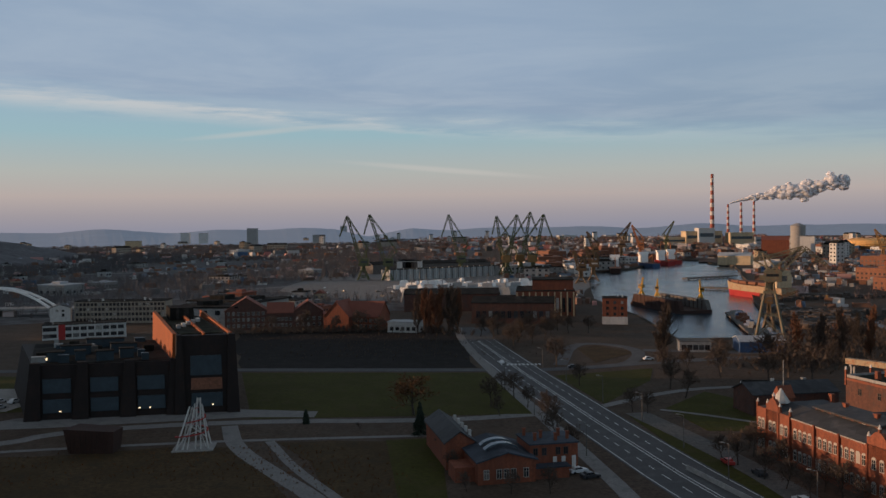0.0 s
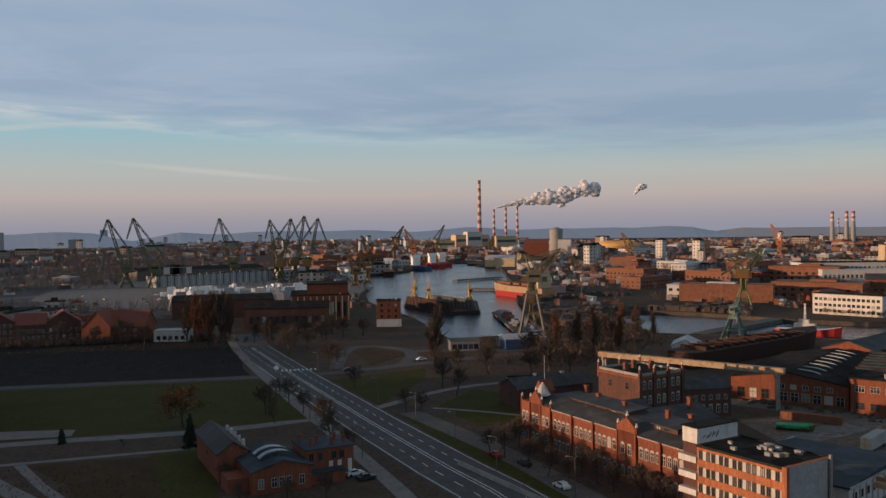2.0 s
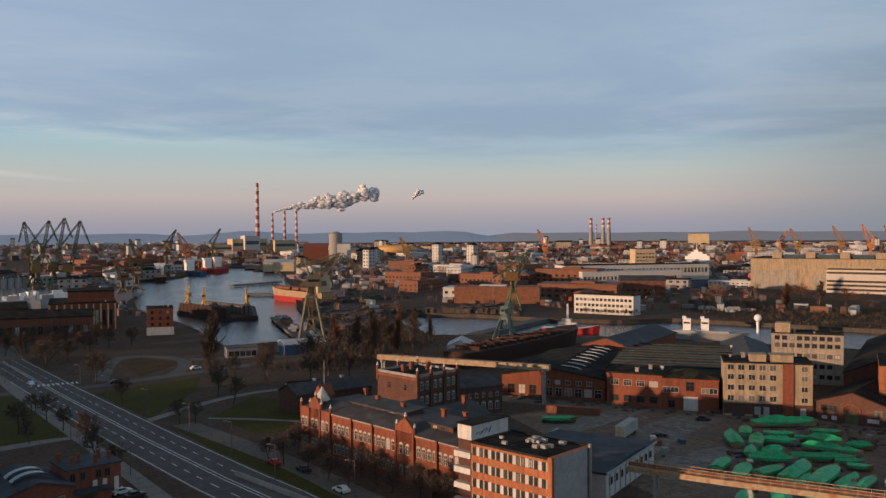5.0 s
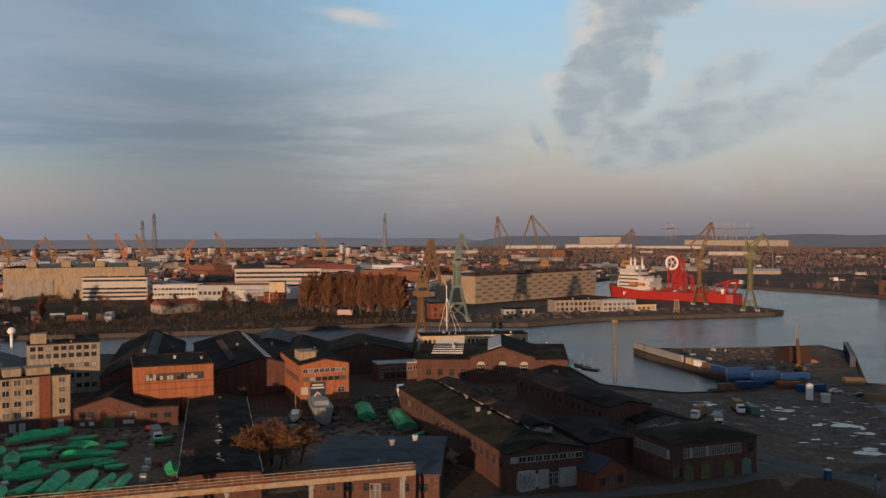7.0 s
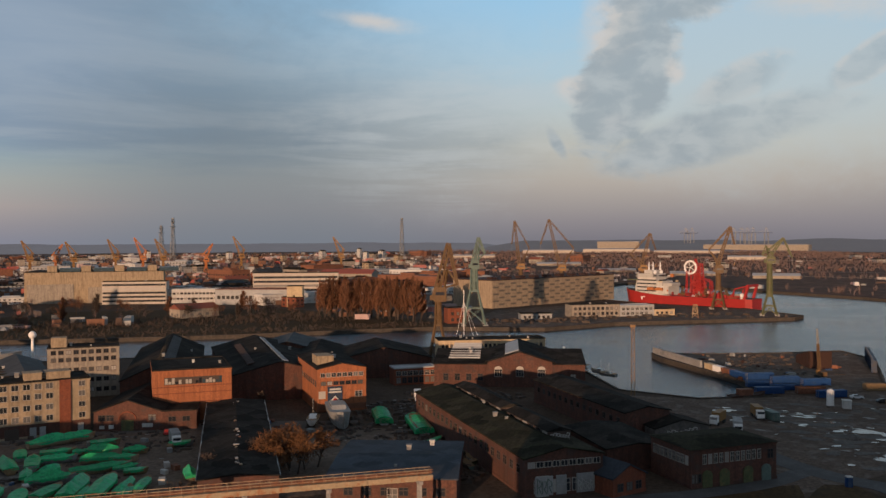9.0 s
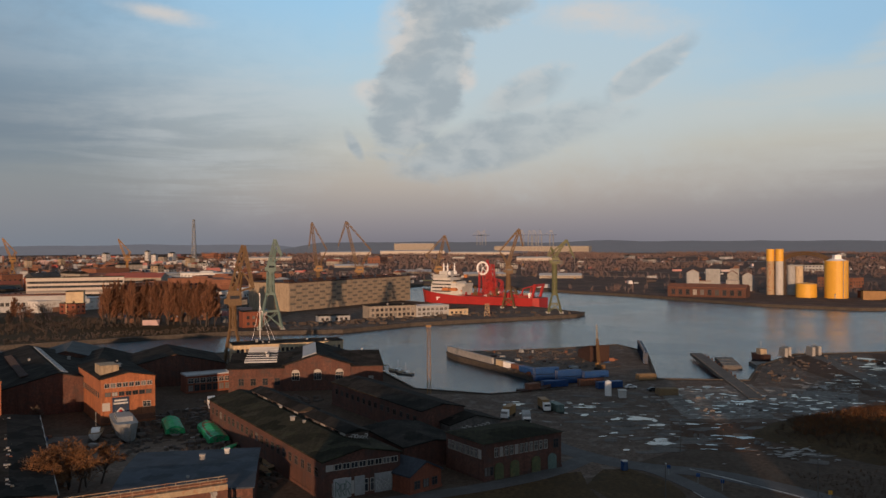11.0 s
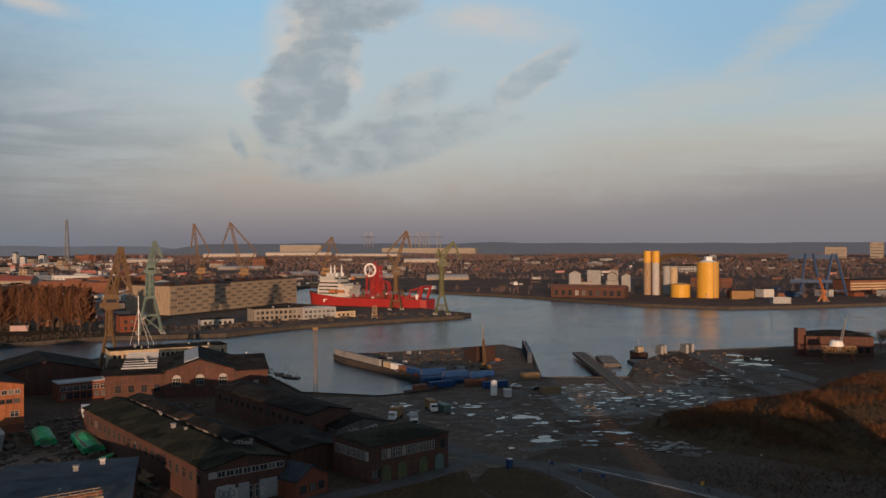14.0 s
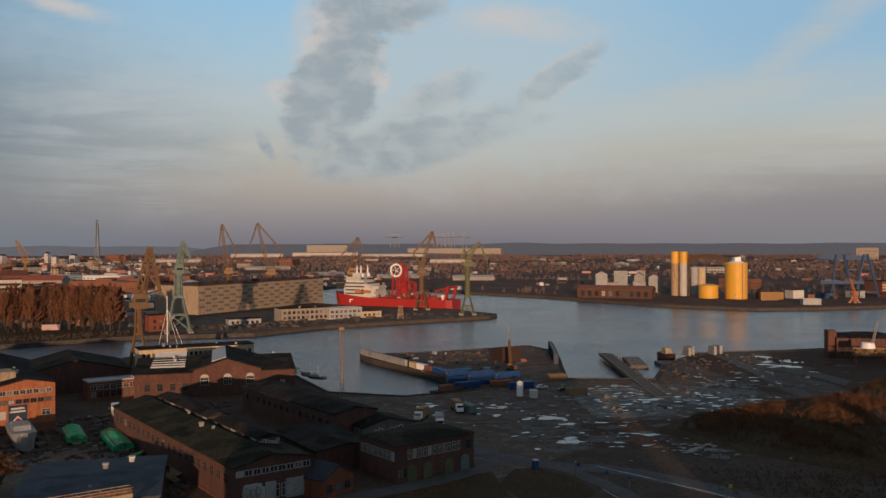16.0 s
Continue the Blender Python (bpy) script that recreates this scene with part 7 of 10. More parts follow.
for i in range(26):
    x, y, z = rnd.uniform(15, 47), rnd.choice((-1, 1)) * rnd.uniform(5, 9.3), rnd.choice((9, 12.5, 17, 20, 24))
    b = MB()
    b.box(x, x + rnd.uniform(1, 4.5), y - .8, y + .8, z, z + rnd.uniform(.8, 2.8))
    part("deck_fitting", b, rnd.choice((PLASTER_WHITE, RUST_PALE, PLASTER_YELLOW, STEEL_ORANGE, STEEL_GREY)), rs)
for i in range(6):
    b = MB()
    b.box(-44 + i * 9, -38 + i * 9, -10.6, -10.2, 9, 10.2)
    part("bulwark_panel", b, (RED_PAINT, WHITE_PAINT, RUST_DARK)[i % 3], rs)

# slab factory on the far quay
sm, sl = along((671, 148), (808, 64))
SLAB_CREAM = surface("weathered_cream_panels", (.33, .255, .175), .85, .18, .8, .06, tint=(.22, .17, .12), tint_amount=.7, streak=.5)
sf = thing("slab_factory", "very long factory hall with chequered grey and yellow panels", "building", sm)
b = MB()
b.box(0, sl, 0, 45, -.5, 22)
part("wall", b, SLAB_CREAM, sf)
b = MB()
b.box(-.3, sl + .3, -.3, 45.3, 22, 22.7)
for i in range(9):
    b.box(8 + i * 17, 14 + i * 17, 8, 14, 22.7, 24.4)
part("roof", b, RUST_DARK, sf)
pm = MB()
pm.box(0, 6.2, -.25, 0, 0, 1.5)
pme = pm.mesh("panel", SLAB_CREAM)
PANEL_DARK = surface("dark_panel", (.13, .11, .09), .7, .2, 1.0, .05, bump=0)
gm = MB()
gm.box(0, 6.2, -.2, 0, 0, 1.4)
gme = gm.mesh("panel", PANEL_DARK)
for r in range(7):
    for c in range(23):
        part("panel", pme if (c + r) % 2 == 0 else gme, None, sf, at=pose(1 + c * 6.9, 0, 2.2 + r * 2.75))
# quay offices
patch("quay_apron", [(640, -66), (579, 47), (536, 87), (545, 140), (664, 142), (760, 62), (716, -38), (660, -74)], .05, YARD, "worn brown quay apron in front of the factory", "pavement", rag=.02)
building("quay_office", "pale two-storey quay office with dark windows", (606, 77), (622, 45), 14, 8.8, BEIGE_DIRTY, TAR, "flat", vents=2, wins=(("f", 1.6, 10, 1.8, 1.8, .03, .97, "dark"), ("f", 5.2, 10, 1.8, 1.8, .03, .97, "dark")))
building("quay_office", "grey flat-roofed quay office", (622, 45), (634, 22), 14, 7.6, PLASTER_GREY, ROOF_LIGHT, "flat", wins=(("f", 1.2, 7, 2.2, 1.8, .03, .97, "white"), ("f", 4.4, 7, 2.2, 1.8, .03, .97, "white")))
building("quay_hut", "low yellow quay hut with small windows", (634, 22), (641, 8), 8, 4.6, PLASTER_YELLOW, TAR, "flat", wins=(("f", 1.4, 4, 1.6, 1.4, .05, .95, "dark"),))
building("quay_hut", "low grey-white quay hut", (580, 108), (588, 88), 10, 4.2, PLASTER_GREY, TAR, "flat", wins=(("f", 1.2, 6, 1.6, 1.6, .05, .95, "dark"),))
building("brick_store", "small red brick quay store", (545, 150), (552, 138), 10, 10, BRICK, TAR, "flat", wins=(("f", 5.5, 3, 1.6, 1.8, .1, .9, "dark"), ("f", 1.5, 3, 1.6, 1.8, .1, .9, "dark")))
b = MB()
b.lattice((2, 2, 0), (2, 2, 9), 4, 2.4, 3, .4)
solid("steel_trestle", b, RUST_PALE, "white steel frame standing on the quay", "trestle", pose(623, -8, 0))
# silos on the far shore
for x, y, hh in ((868, -288, 45), (864, -295.5, 45)):
    e = thing("silo", "tall white silo with a yellow top", "silo", pose(x, y, 0), "silos on the far quay")
    b = MB()
    b.tube((0, 0), 3.7, 3.7, 0, 33, 24)
    part("drum", b, RUST_PALE if x > 866 else PLASTER_WHITE, e, smooth=False)
    b = MB()
    b.tube((0, 0), 3.85, 3.85, 33, hh, 24)
    part("top_band", b, YELLOW_PAINT, e, "yellow top band")
    b = MB()
    b.lattice((-2.5, -4.4, 0), (-2.5, -4.4, 34), 1.6, 1.6, 14, .25)
    part("stair_tower", b, STEEL_BROWN, e)
e = thing("silo", "white twin-drum silo with a roof gallery", "silo", pose(862, -310, 0, 0, 0, 0), "silos on the far quay")
for q in (-3.8, 3.8):
    b = MB()
    b.tube((0, q), 3.8, 3.8, 0, 28, 24)
    part("drum", b, PLASTER_GREY if q > 0 else PLASTER_YELLOW, e)
b = MB()
b.box(-2, 2, -8, 8, 28, 29.5)
part("gallery", b, STEEL_GREY, e)
e = thing("silo", "large yellow silo with roof plant", "silo", pose(816, -331, 0), "silos on the far quay")
b = MB()
b.tube((0, 0), 10.3, 10.3, 0, 34.5, 32)
b.tube((0, 0), 10.5, 10.5, 33.6, 34.6, 32)
part("drum", b, YELLOW_PAINT, e)
b = MB()
b.tube((0, 0), 9, 4, 34.6, 36.5, 24)
b.box(-4, 2, -3, 3, 35, 40)
part("roof_plant", b, WHITE_PAINT, e)
b = MB()
b.beam((-10.6, -2, 0), (-10.6, -2, 35), .5)
b.beam((-9, -5, 0), (-9, -5, 35), .35)
part("pipe", b, STEEL_GREY, e)
e = thing("storage_tank", "squat yellow storage tank", "tank", pose(825, -307, 0), "silos on the far quay")
e.matrix_basis = pose(828, -308, 0)
b = MB()
b.tube((0, 0), 9.4, 9.4, 0, 12.6, 28)
part("drum", b, YELLOW_PAINT, e)
b = MB()
b.tube((0, 0), 9.5, 1, 12.6, 14, 28)
part("lid", b, YELLOW_PAINT, e)
b = MB()
def over(t, lift=0.0):
    """A point on the arched gallery between the silo tops."""
    return (863 - 40 * t, -299 - 28 * t, 34.5 + 22 * t * (1 - t) + lift)


for i in range(10):
    for lift in (0, 2.2):
        b.beam(over(i / 10, lift), over((i + 1) / 10, lift), .6, 1.6)
    b.beam(over(i / 10), over((i + 1) / 10, 2.2), .35)
    b.beam(over(i / 10), over(i / 10, 2.2), .35)
solid("conveyor_gallery", b, STEEL_BROWN, "arched dark steel gallery linking the silo tops", "conveyor")
building("yellow_store", "small dull yellow store beside the silos", (790, -344), (786, -364), 9, 8, STEEL_YELLOW, TAR, "flat")
building("bulk_shed", "long brown quay shed with a low roof", (848, -183), (815, -248), 22, 9, BRICK_DARK, RUST, "gx", 3, wins=(("f", 2, 10, 3.4, 5, .03, .97, "dark"),))
rnd = random.Random(21)
for i in range(9):
    x, y = 925 + rnd.uniform(-30, 30), -215 - i * 8
    building("cement_works", "grey cement works block with bare concrete walls", (x, y), (x - 3, y - rnd.uniform(7, 14)), 16, rnd.uniform(10, 27), rnd.choice((CONCRETE, PLASTER_GREY, BRICK)), rnd.choice((RUST, CONCRETE)), rnd.choice(("flat", "gy")), 3)
building("quay_hut", "small pale hut at the quay edge", (729, -355), (727, -370), 8, 5, PLASTER_GREY, ROOF_LIGHT, "flat")
bg = thing("gantry_crane", "big blue shipyard gantry crane on two splayed trestles", "crane", pose(838, -452, 0, 0, 0, -118))
for x0, x1, paint in ((-14, -9, STEEL_BLUE), (6, -2, STEEL_BLUE), (8, 16, STEEL_BLUE), (29, 19, STEEL_BLUE)):
    for q in (-1, 1):
        b = MB()
        b.beam((x0, q * 7, 0), (x1, q * 2, 42), 1.6)
        part("leg", b, paint, bg)
b = MB()
b.prism([(-26, 37), (20, 36), (21, 40), (16, 41), (-18, 42), (-26, 40)], -1.8, 1.8)
part("girder", b, STEEL_BLUE, bg)
b = MB()
b.box(-26, -20, -2.6, 2.6, 34, 38)
part("trolley", b, STEEL_NAVY, bg)
for q in (-5, 5):
    b = MB()
    b.beam((9, q, 5), (28, q, 5), .9)
    part("cross_beam", b, STEEL_BLUE, bg)
b = MB()
b.beam((-22, 0, 36), (-22, 0, 14), .3)
b.box(-23, -21, -.8, .8, 12, 14)
part("hoist", b, STEEL_GREY, bg)
lg = thing("low_gantry", "low blue steel gantry beside the tall crane", "crane", pose(815, -432, 0, 0, 0, -118))
b = MB()
b.box(-16, 22, -1.5, 1.5, 14, 17)
part("girder", b, STEEL_BLUE, lg)
for x in (-14, -4, 18):
    b = MB()
    b.beam((x, -1, 0), (x, -.6, 14), 1.3)
    b.beam((x, 1, 0), (x, .6, 14), 1.3)
    b.box(x - 1, x + 1, -1.4, 1.4, 13, 14.2)
    part("leg", b, STEEL_NAVY, lg)
bs = building("banded_shed", "long shed with orange and cream bands", (850, -496), (862, -560), 25, 14, RUST, TAR, "flat", wins=(("f", 1.5, 14, 2.6, 2, .03, .97, "dark"),))
for z in (4.4, 7.2, 10.0):
    b = MB()
    b.box(.5, 64, -.2, 0, z, z + 1.3)
    part("cream_band", b, PLASTER_YELLOW, bs, "cream wall band")
boat(820, -556, -50, 30, 8, WHITE_PAINT, "white yacht laid up on the far quay", cabin=True, z=1)
crane("harbour_crane", "small pale quay crane beyond the river", 759, -541, 60, STEEL_GREY, portal=6, span=7, tower=9, house=(4, 3, 3), pivot=11, apex=(4, 22), jib_w=1.5, bars=.4)
crane("harbour_crane", "small red quay crane under the gantry", 748, -411, 120, STEEL_ORANGE, portal=5, span=6, tower=7, house=(4, 3, 3), pivot=9, apex=(7, 22), jib_w=1.5, bars=.4)
for i in range(10):
    a = polar(-112 - i * 1.7, 870 + i * 14)
    building("quay_store", "low grey and brown quay store", a[:2], (a[0] + 3, a[1] - 12), 12, 4 + (i * 7 % 5), (PLASTER_GREY, BRICK, PLASTER_WHITE, STEEL_BLUE)[i % 4], TAR, "flat")

# north basin: dock, ships, jetties
dm, dl = along((128, 615), (145, 545))
dk = thing("floating_dock", "dark floating dock with three small yellow cranes", "dock", dm @ pose(0, 0, WATER_Z))
b = MB()
b.box(0, dl, 0, 22, -2, 2.2)
part("pontoon", b, RUST_DARK, dk)
for y in (0, 19):
    b = MB()
    b.prism([(2, 2.2), (dl - 1, 2.2), (dl - 4, 8.2), (5, 8.2)], y, y + 3)
    part("side_wall", b, CONCRETE_DARK if y else RUST_DARK, dk)
    for k in range(12):
        b = MB()
        b.box(5 + k * 5.4, 5.6 + k * 5.4, y - .25, y, 2.2, 8.2)
        part("rib", b, RUST_DARK, dk)
    b = MB()
    b.beam((5, y + .2, 9.3), (dl - 4, y + .2, 9.3), .12)
    for k in range(16):
        b.beam((5.5 + k * 4, y + .2, 8.2), (5.5 + k * 4, y + .2, 9.3), .12)
    part("railing", b, STEEL_GREY, dk)
for s_, y in ((.2, 1.5), (.52, 1.5), (.84, 20.5)):
    p = dm @ Vector((dl * s_, y, 0))
    c = crane("dock_crane", "small yellow crane on the floating dock", p.x, p.y, 40 + 60 * s_, YELLOW_PAINT, portal=3, span=2.4, tower=4.4, house=(2.0, 1.6, 1.5), pivot=5, apex=(2.6, 12), jib_w=.9, bars=.3, group="dock cranes")
    c.location.z = 6.2
fs = thing("freighter", "red and white freighter moored in the basin", "ship", pose(236, 664, WATER_Z, 0, 0, 103))
part("hull", hull_mesh(76, 15, 9.5, -3, .25, 2.5, .06, 18, .8, boot=4.5), (RUST_PALE, RED_PAINT, RUST), fs)
b = MB()
b.box(-33, -22, -6, 6, 9.5, 19)
b.box(-31, -24, -6.6, 6.6, 19, 22)
part("bridge_house", b, PLASTER_YELLOW, fs)
b = MB()
b.tube((-28, 0), 1.4, 1.2, 22, 27, 10)
part("funnel", b, RUST, fs)
for x in (-12, 1, 14, 25):
    b = MB()
    b.box(x - 5, x + 5, -5, 5, 10, 12)
    part("hatch", b, RUST, fs)
for a, c in (((238, 880), (300, 914)), ((219, 754), (244, 735)), ((150, 416), (174, 536))):
    m, l = along(a, c)
    e = thing("jetty", "dark timber jetty on rows of piles", "jetty", m)
    b = MB()
    b.box(0, l, -4, 4, -.9, .3)
    part("deck", b, CONCRETE_DARK, e)
    for i in range(int(l / 6)):
        for q in (-3.4, 3.4):
            b = MB()
            b.tube((3 + i * 6, q), .5, .5, -5, -.9, 6)
            part("pile", b, RUST_DARK, e)
rnd = random.Random(6)
for i in range(11):
    x, y = 152 + i * 2.1, 424 + i * 10
    b = MB()
    s = rnd.uniform(1, 3)
    b.box(-s, s, -s, s, 0, rnd.uniform(1, 3))
    b.box(-s * .6, s * .9, -s * .5, s * .6, 0, rnd.uniform(2, 4))
    solid("cargo_pile", b, rnd.choice((STEEL_BLUE, RUST, STEEL_GREY, RUST_DARK)), "covered pile of cargo on the jetty", "cargo", pose(x, y, .3, 0, 0, rnd.uniform(0, 90)))
# moored ships further out
for x, y, hd, L, B, top, bot, lab in ((262, 1150, 100, 60, 12, STEEL_BLUE, RUST, "blue-hulled workboat moored far up the basin"), (300, 1215, 95, 60, 13, RED_PAINT, RUST, "red ship with white bridge moored far up the basin"),
                                      (322, 1250, 90, 60, 13, RED_PAINT, RUST, "red ship with white bridge moored far up the basin"), (200, 1050, 80, 80, 14, RUST_DARK, RUST, "dark rusty barge moored by the quay")):
    e = thing("ship", lab, "ship", pose(x, y, WATER_Z, 0, 0, hd))
    part("hull", hull_mesh(L, B, 6, -2, .25, 3, .06, 12, .8), (top, bot, RUST), e)
    b = MB()
    b.box(8, 20, -4.5, 4.5, 6, 17)
    b.box(10, 18, -6, 6, 17, 20)
    part("bridge_house", b, WHITE_PAINT, e)
    b = MB()
    b.beam((14, 0, 20), (14, 0, 29), .7)
    b.beam((-16, 0, 6), (-16, 0, 18), .8)
    b.beam((-16, 0, 17), (-4, 0, 12), .5)
    part("mast", b, STEEL_ORANGE, e)
# grey naval superstructures behind the halls
rnd = random.Random(14)
for i in range(9):
    x, y = -28 + i * 11, 640 + rnd.uniform(-15, 25)
    e = thing("grey_ship", "pale grey ship superstructure behind the yard halls", "ship", pose(x, y, 0, 0, 0, rnd.uniform(-20, 20)))
    b = MB()
    hh = rnd.uniform(7, 11)
    b.prism([(-8, 0), (8, 0), (7, hh), (-6, hh)], -3, 3)
    b.box(-3, 4, -2.4, 2.4, hh, hh + 3)
    part("deck_house", b, PLASTER_GREY, e)
    b = MB()
    b.beam((0, 0, hh + 3), (0, 0, hh + 8), .5)
    b.beam((-1.5, 0, hh + 6), (1.5, 0, hh + 6), .3)
    part("mast", b, STEEL_GREY, e)
    if i % 3 == 0:
        b = MB()
        for k in range(6):
            a0, a1 = math.pi * (k / 6 - .5), math.pi * ((k + 1) / 6 - .5)
            b.tube((4, 0), 1.8 * math.cos(a0) + .02, 1.8 * math.cos(a1) + .02, hh + 4.6 + 1.8 * math.sin(a0), hh + 4.6 + 1.8 * math.sin(a1), 12, cap=False)
        part("radome", b, WHITE_PAINT, e, "white radome ball")
patch("shipyard_apron", [(-60, 650), (100, 640), (135, 800), (150, 1010), (-160, 1080), (-150, 760)], .045, PAVING, "pale worn concrete apron of the northern shipyard", "yard", rag=.04, seed=9)
rn = random.Random(19)
for i in range(26):
    x, y = -40 + i * 4.8 + rn.uniform(-2, 2), 735 + rn.uniform(-28, 34)
    e = thing("white_boat", "white motor boat with a mast laid up in the shipyard", "boat", pose(x, y, 0, 0, 0, rn.uniform(-30, 30)), "laid-up white boats")
    L = rn.uniform(14, 27)
    part("hull", hull_mesh(L, L * .26, 4.4, .2, .3, 1.2, .08, 10, .7), (WHITE_PAINT, STEEL_BLUE if i % 4 == 0 else WHITE_PAINT, PLASTER_WHITE), e)
    b = MB()
    b.prism([(-L * .25, 4.2), (L * .2, 4.2), (L * .08, 8.6), (-L * .22, 8.2)], -L * .09, L * .09)
    part("cabin", b, WHITE_PAINT, e)
    b = MB()
    b.beam((0, 0, 8.0), (0, 0, rn.uniform(13, 21)), .3)
    part("mast", b, STEEL_GREY, e)
gs = thing("grey_shed", "very long ribbed grey shipyard shed", "building", along((-62, 885), (54, 960))[0])
b = MB()
b.box(0, 138, 0, 18, -.5, 11)
part("wall", b, PLASTER_GREY, gs)
for i in range(34):
    b = MB()
    b.box(i * 4, i * 4 + .7, -.8, 0, 0, 11.6 + (i % 5) * .3)
    part("buttress", b, CONCRETE_DARK if i % 2 else PLASTER_WHITE, gs)
b = MB()
b.box(-.3, 138.3, -.3, 18.3, 11, 11.5)
part("roof", b, TAR, gs)
building("dark_shed_row", "long low black shed roofs behind the grey shed", (-90, 1010), (50, 1060), 40, 11, CONCRETE_DARK, TAR, "gx", 3)
building("cube_office", "white and black glazed office cube", (-62, 1008), (-34, 1006), 20, 15, PLASTER_WHITE, TAR, "flat", wins=(("f", 4, 4, 7, 13, .3, .8, "dark"),))
bh = building("big_brick_hall", "large brown brick shipyard hall with tall pilasters", (40, 526.5), (75.5, 523), 46, 15, BRICK, TAR, "flat", vents=2, wins=(("f", 2.5, 9, 1.6, 8.5, .04, .96, "dark"), ("r", 3, 10, 1.6, 8, .04, .96, "dark")))
for i in range(10):
    b = MB()
    b.box(.2 + i * 3.8, 1.0 + i * 3.8, -.4, 0, 0, 14.6)
    part("pilaster", b, PLASTER_YELLOW, bh)
b = MB()
b.box(10, 35, 12, 40, 15, 21)
part("upper_storey", b, BRICK, bh)
b = MB()
b.box(9.6, 35.4, 11.6, 40.4, 21, 21.6)
part("upper_roof", b, TAR, bh)
building("white_annex", "white annex beside the brick shipyard hall", (28, 528), (40, 527), 20, 11, PLASTER_WHITE, TAR, "flat")
building("dark_shipyard_hall", "dark shipyard hall with a low black roof", (12, 490), (58, 484), 30, 11.5, BRICK_DARK, TAR, "gx", 2.5, wins=(("f", 3, 12, 2.0, 4, .04, .96, "dark"),))
building("dark_shipyard_hall", "dark low hall behind the poplars", (-30, 560), (32, 560), 40, 11, BRICK_DARK, TAR, "gx", 2.5)
qh = building("quay_house", "square red brick quay house with white ground floor", (84, 478.5), (97.3, 476), 12, 14.4, BRICK, TAR, "flat", vents=2, wins=tuple(("f", z, 3, 1.3, 1.5, .06, .94, "dark") for z in (5, 8.2, 11.4)) + tuple(("l", z, 3, 1.3, 1.5, .06, .94, "white") for z in (5, 8.2, 11.4)))
b = MB()
b.box(-.15, 13.8, -.15, 0, -.4, 4.2)
part("white_base", b, PLASTER_WHITE, qh, "white rendered ground floor")
building("blue_shed", "low shed with a pale blue roof at the quay", (123, 368), (142, 366), 14, 4.6, STEEL_BLUE, ROOF_LIGHT, "gx", 1.6)
building("quay_shed", "low brown quay shed with dark openings", (98.6, 373), (112, 371), 10, 4.2, CONCRETE, CONCRETE_DARK, "flat", wins=(("f", .8, 5, 1.8, 2.0, .05, .95, "dark"),))
building("white_shed", "pale gable-roofed shed near the canal", (183, 328), (192, 322), 16, 4.5, PLASTER_WHITE, ROOF_LIGHT, "gy", 2.5)
e = thing("hulk", "long dark rusty ship hull on the slipway", "ship", pose(214, 318, -.5, 0, 0, 24))
part("hull", hull_mesh(96, 15, 7, -.5, .2, 2, .05, 14, .7), (RUST_DARK, RUST_DARK, RUST_DARK), e)
b = MB()
for i in range(14):
    b.box(-40 + i * 5.6, -39.4 + i * 5.6, -6, 6, 7, 8.6)
part("frames", b, RUST_DARK, e)
# white ship on the canal
e = thing("white_ship", "small white ship with twin blocks at the river quay", "ship", pose(323, 321, WATER_Z, 0, 0, -46))
part("hull", hull_mesh(46, 9, 4.2, -2, .25, 1, .06, 14, .8), (STEEL_GREY, STEEL_BLUE, PLASTER_GREY), e)
for x in (-6.2, 2.6):
    b = MB()
    b.box(x, x + 3.8, -2, 2, 4.2, 11.5)
    b.box(x - .3, x + 1.6, -2.2, 2.2, 11.5, 12.6)
    dh = part("deck_house", b, WHITE_PAINT, e)
    b = MB()
    b.box(x + .4, x + 3.4, -2.06, -2, 9.0, 9.9)
    part("window_strip", b, GLASS, dh)
b = MB()
b.box(-16, 16, -3, 3, 4.2, 5.6)
part("low_deck", b, PLASTER_GREY, e)
e = thing("white_ship", "small white and red ship with a tall mast", "ship", pose(290, 382, WATER_Z, 0, 0, -48))
part("hull", hull_mesh(30, 7, 3, -2, .3, 2, .06, 12, .8), (RED_PAINT, RUST, WHITE_PAINT), e)
b = MB()
b.box(-6, 4, -2.2, 2.2, 3, 6)
b.box(-4, 1, -1.8, 1.8, 6, 8)
part("deck_house", b, PLASTER_WHITE, e)
b = MB()
b.lattice((-1, 0, 8), (-1, 0, 16), .8, .5, 5, .18)
part("mast", b, WHITE_PAINT, e)
b = MB()
for k in range(8):
    a0, a1 = math.pi * (k / 8 - .5), math.pi * ((k + 1) / 8 - .5)
    b.tube((0, 0), 1.7 * math.cos(a0) + .02, 1.7 * math.cos(a1) + .02, 1.7 * math.sin(a0), 1.7 * math.sin(a1), 16, cap=False)
b.tube((0, 0), .6, .6, -13, -1.5, 8)
solid("radome", b, WHITE_PAINT, "white radome ball on a post at the river", "radome", pose(*polar(-48.9, 430, 13)[:3]))

# storage pier and its clutter
wall = MB()
m, l = along((426, 15), (358, -19))
wall.box(0, l * .62, -.6, .6, -.5, 3.0)
solid("pier_wall", wall, CONCRETE, "pale concrete wall along the storage pier", "wall", m)
pd = math.degrees(math.atan2(-34, -68))
for i, (pt, lab) in enumerate(((PLASTER_YELLOW, "cream shipping container on the pier"), (WHITE_PAINT, "white shipping container on the pier"), (RUST, "rust-red shipping container on the pier"), (BLUE_PAINT, "blue shipping container on the pier"), (BLUE_PAINT, "blue shipping container on the pier"))):
    s = (.66 + .09 * i) * 76
    d = Vector((358 - 426, -19 - 15)).normalized()
    container(426 + d.x * s, 15 + d.y * s, pd, pt, lab, .05, 6.4)
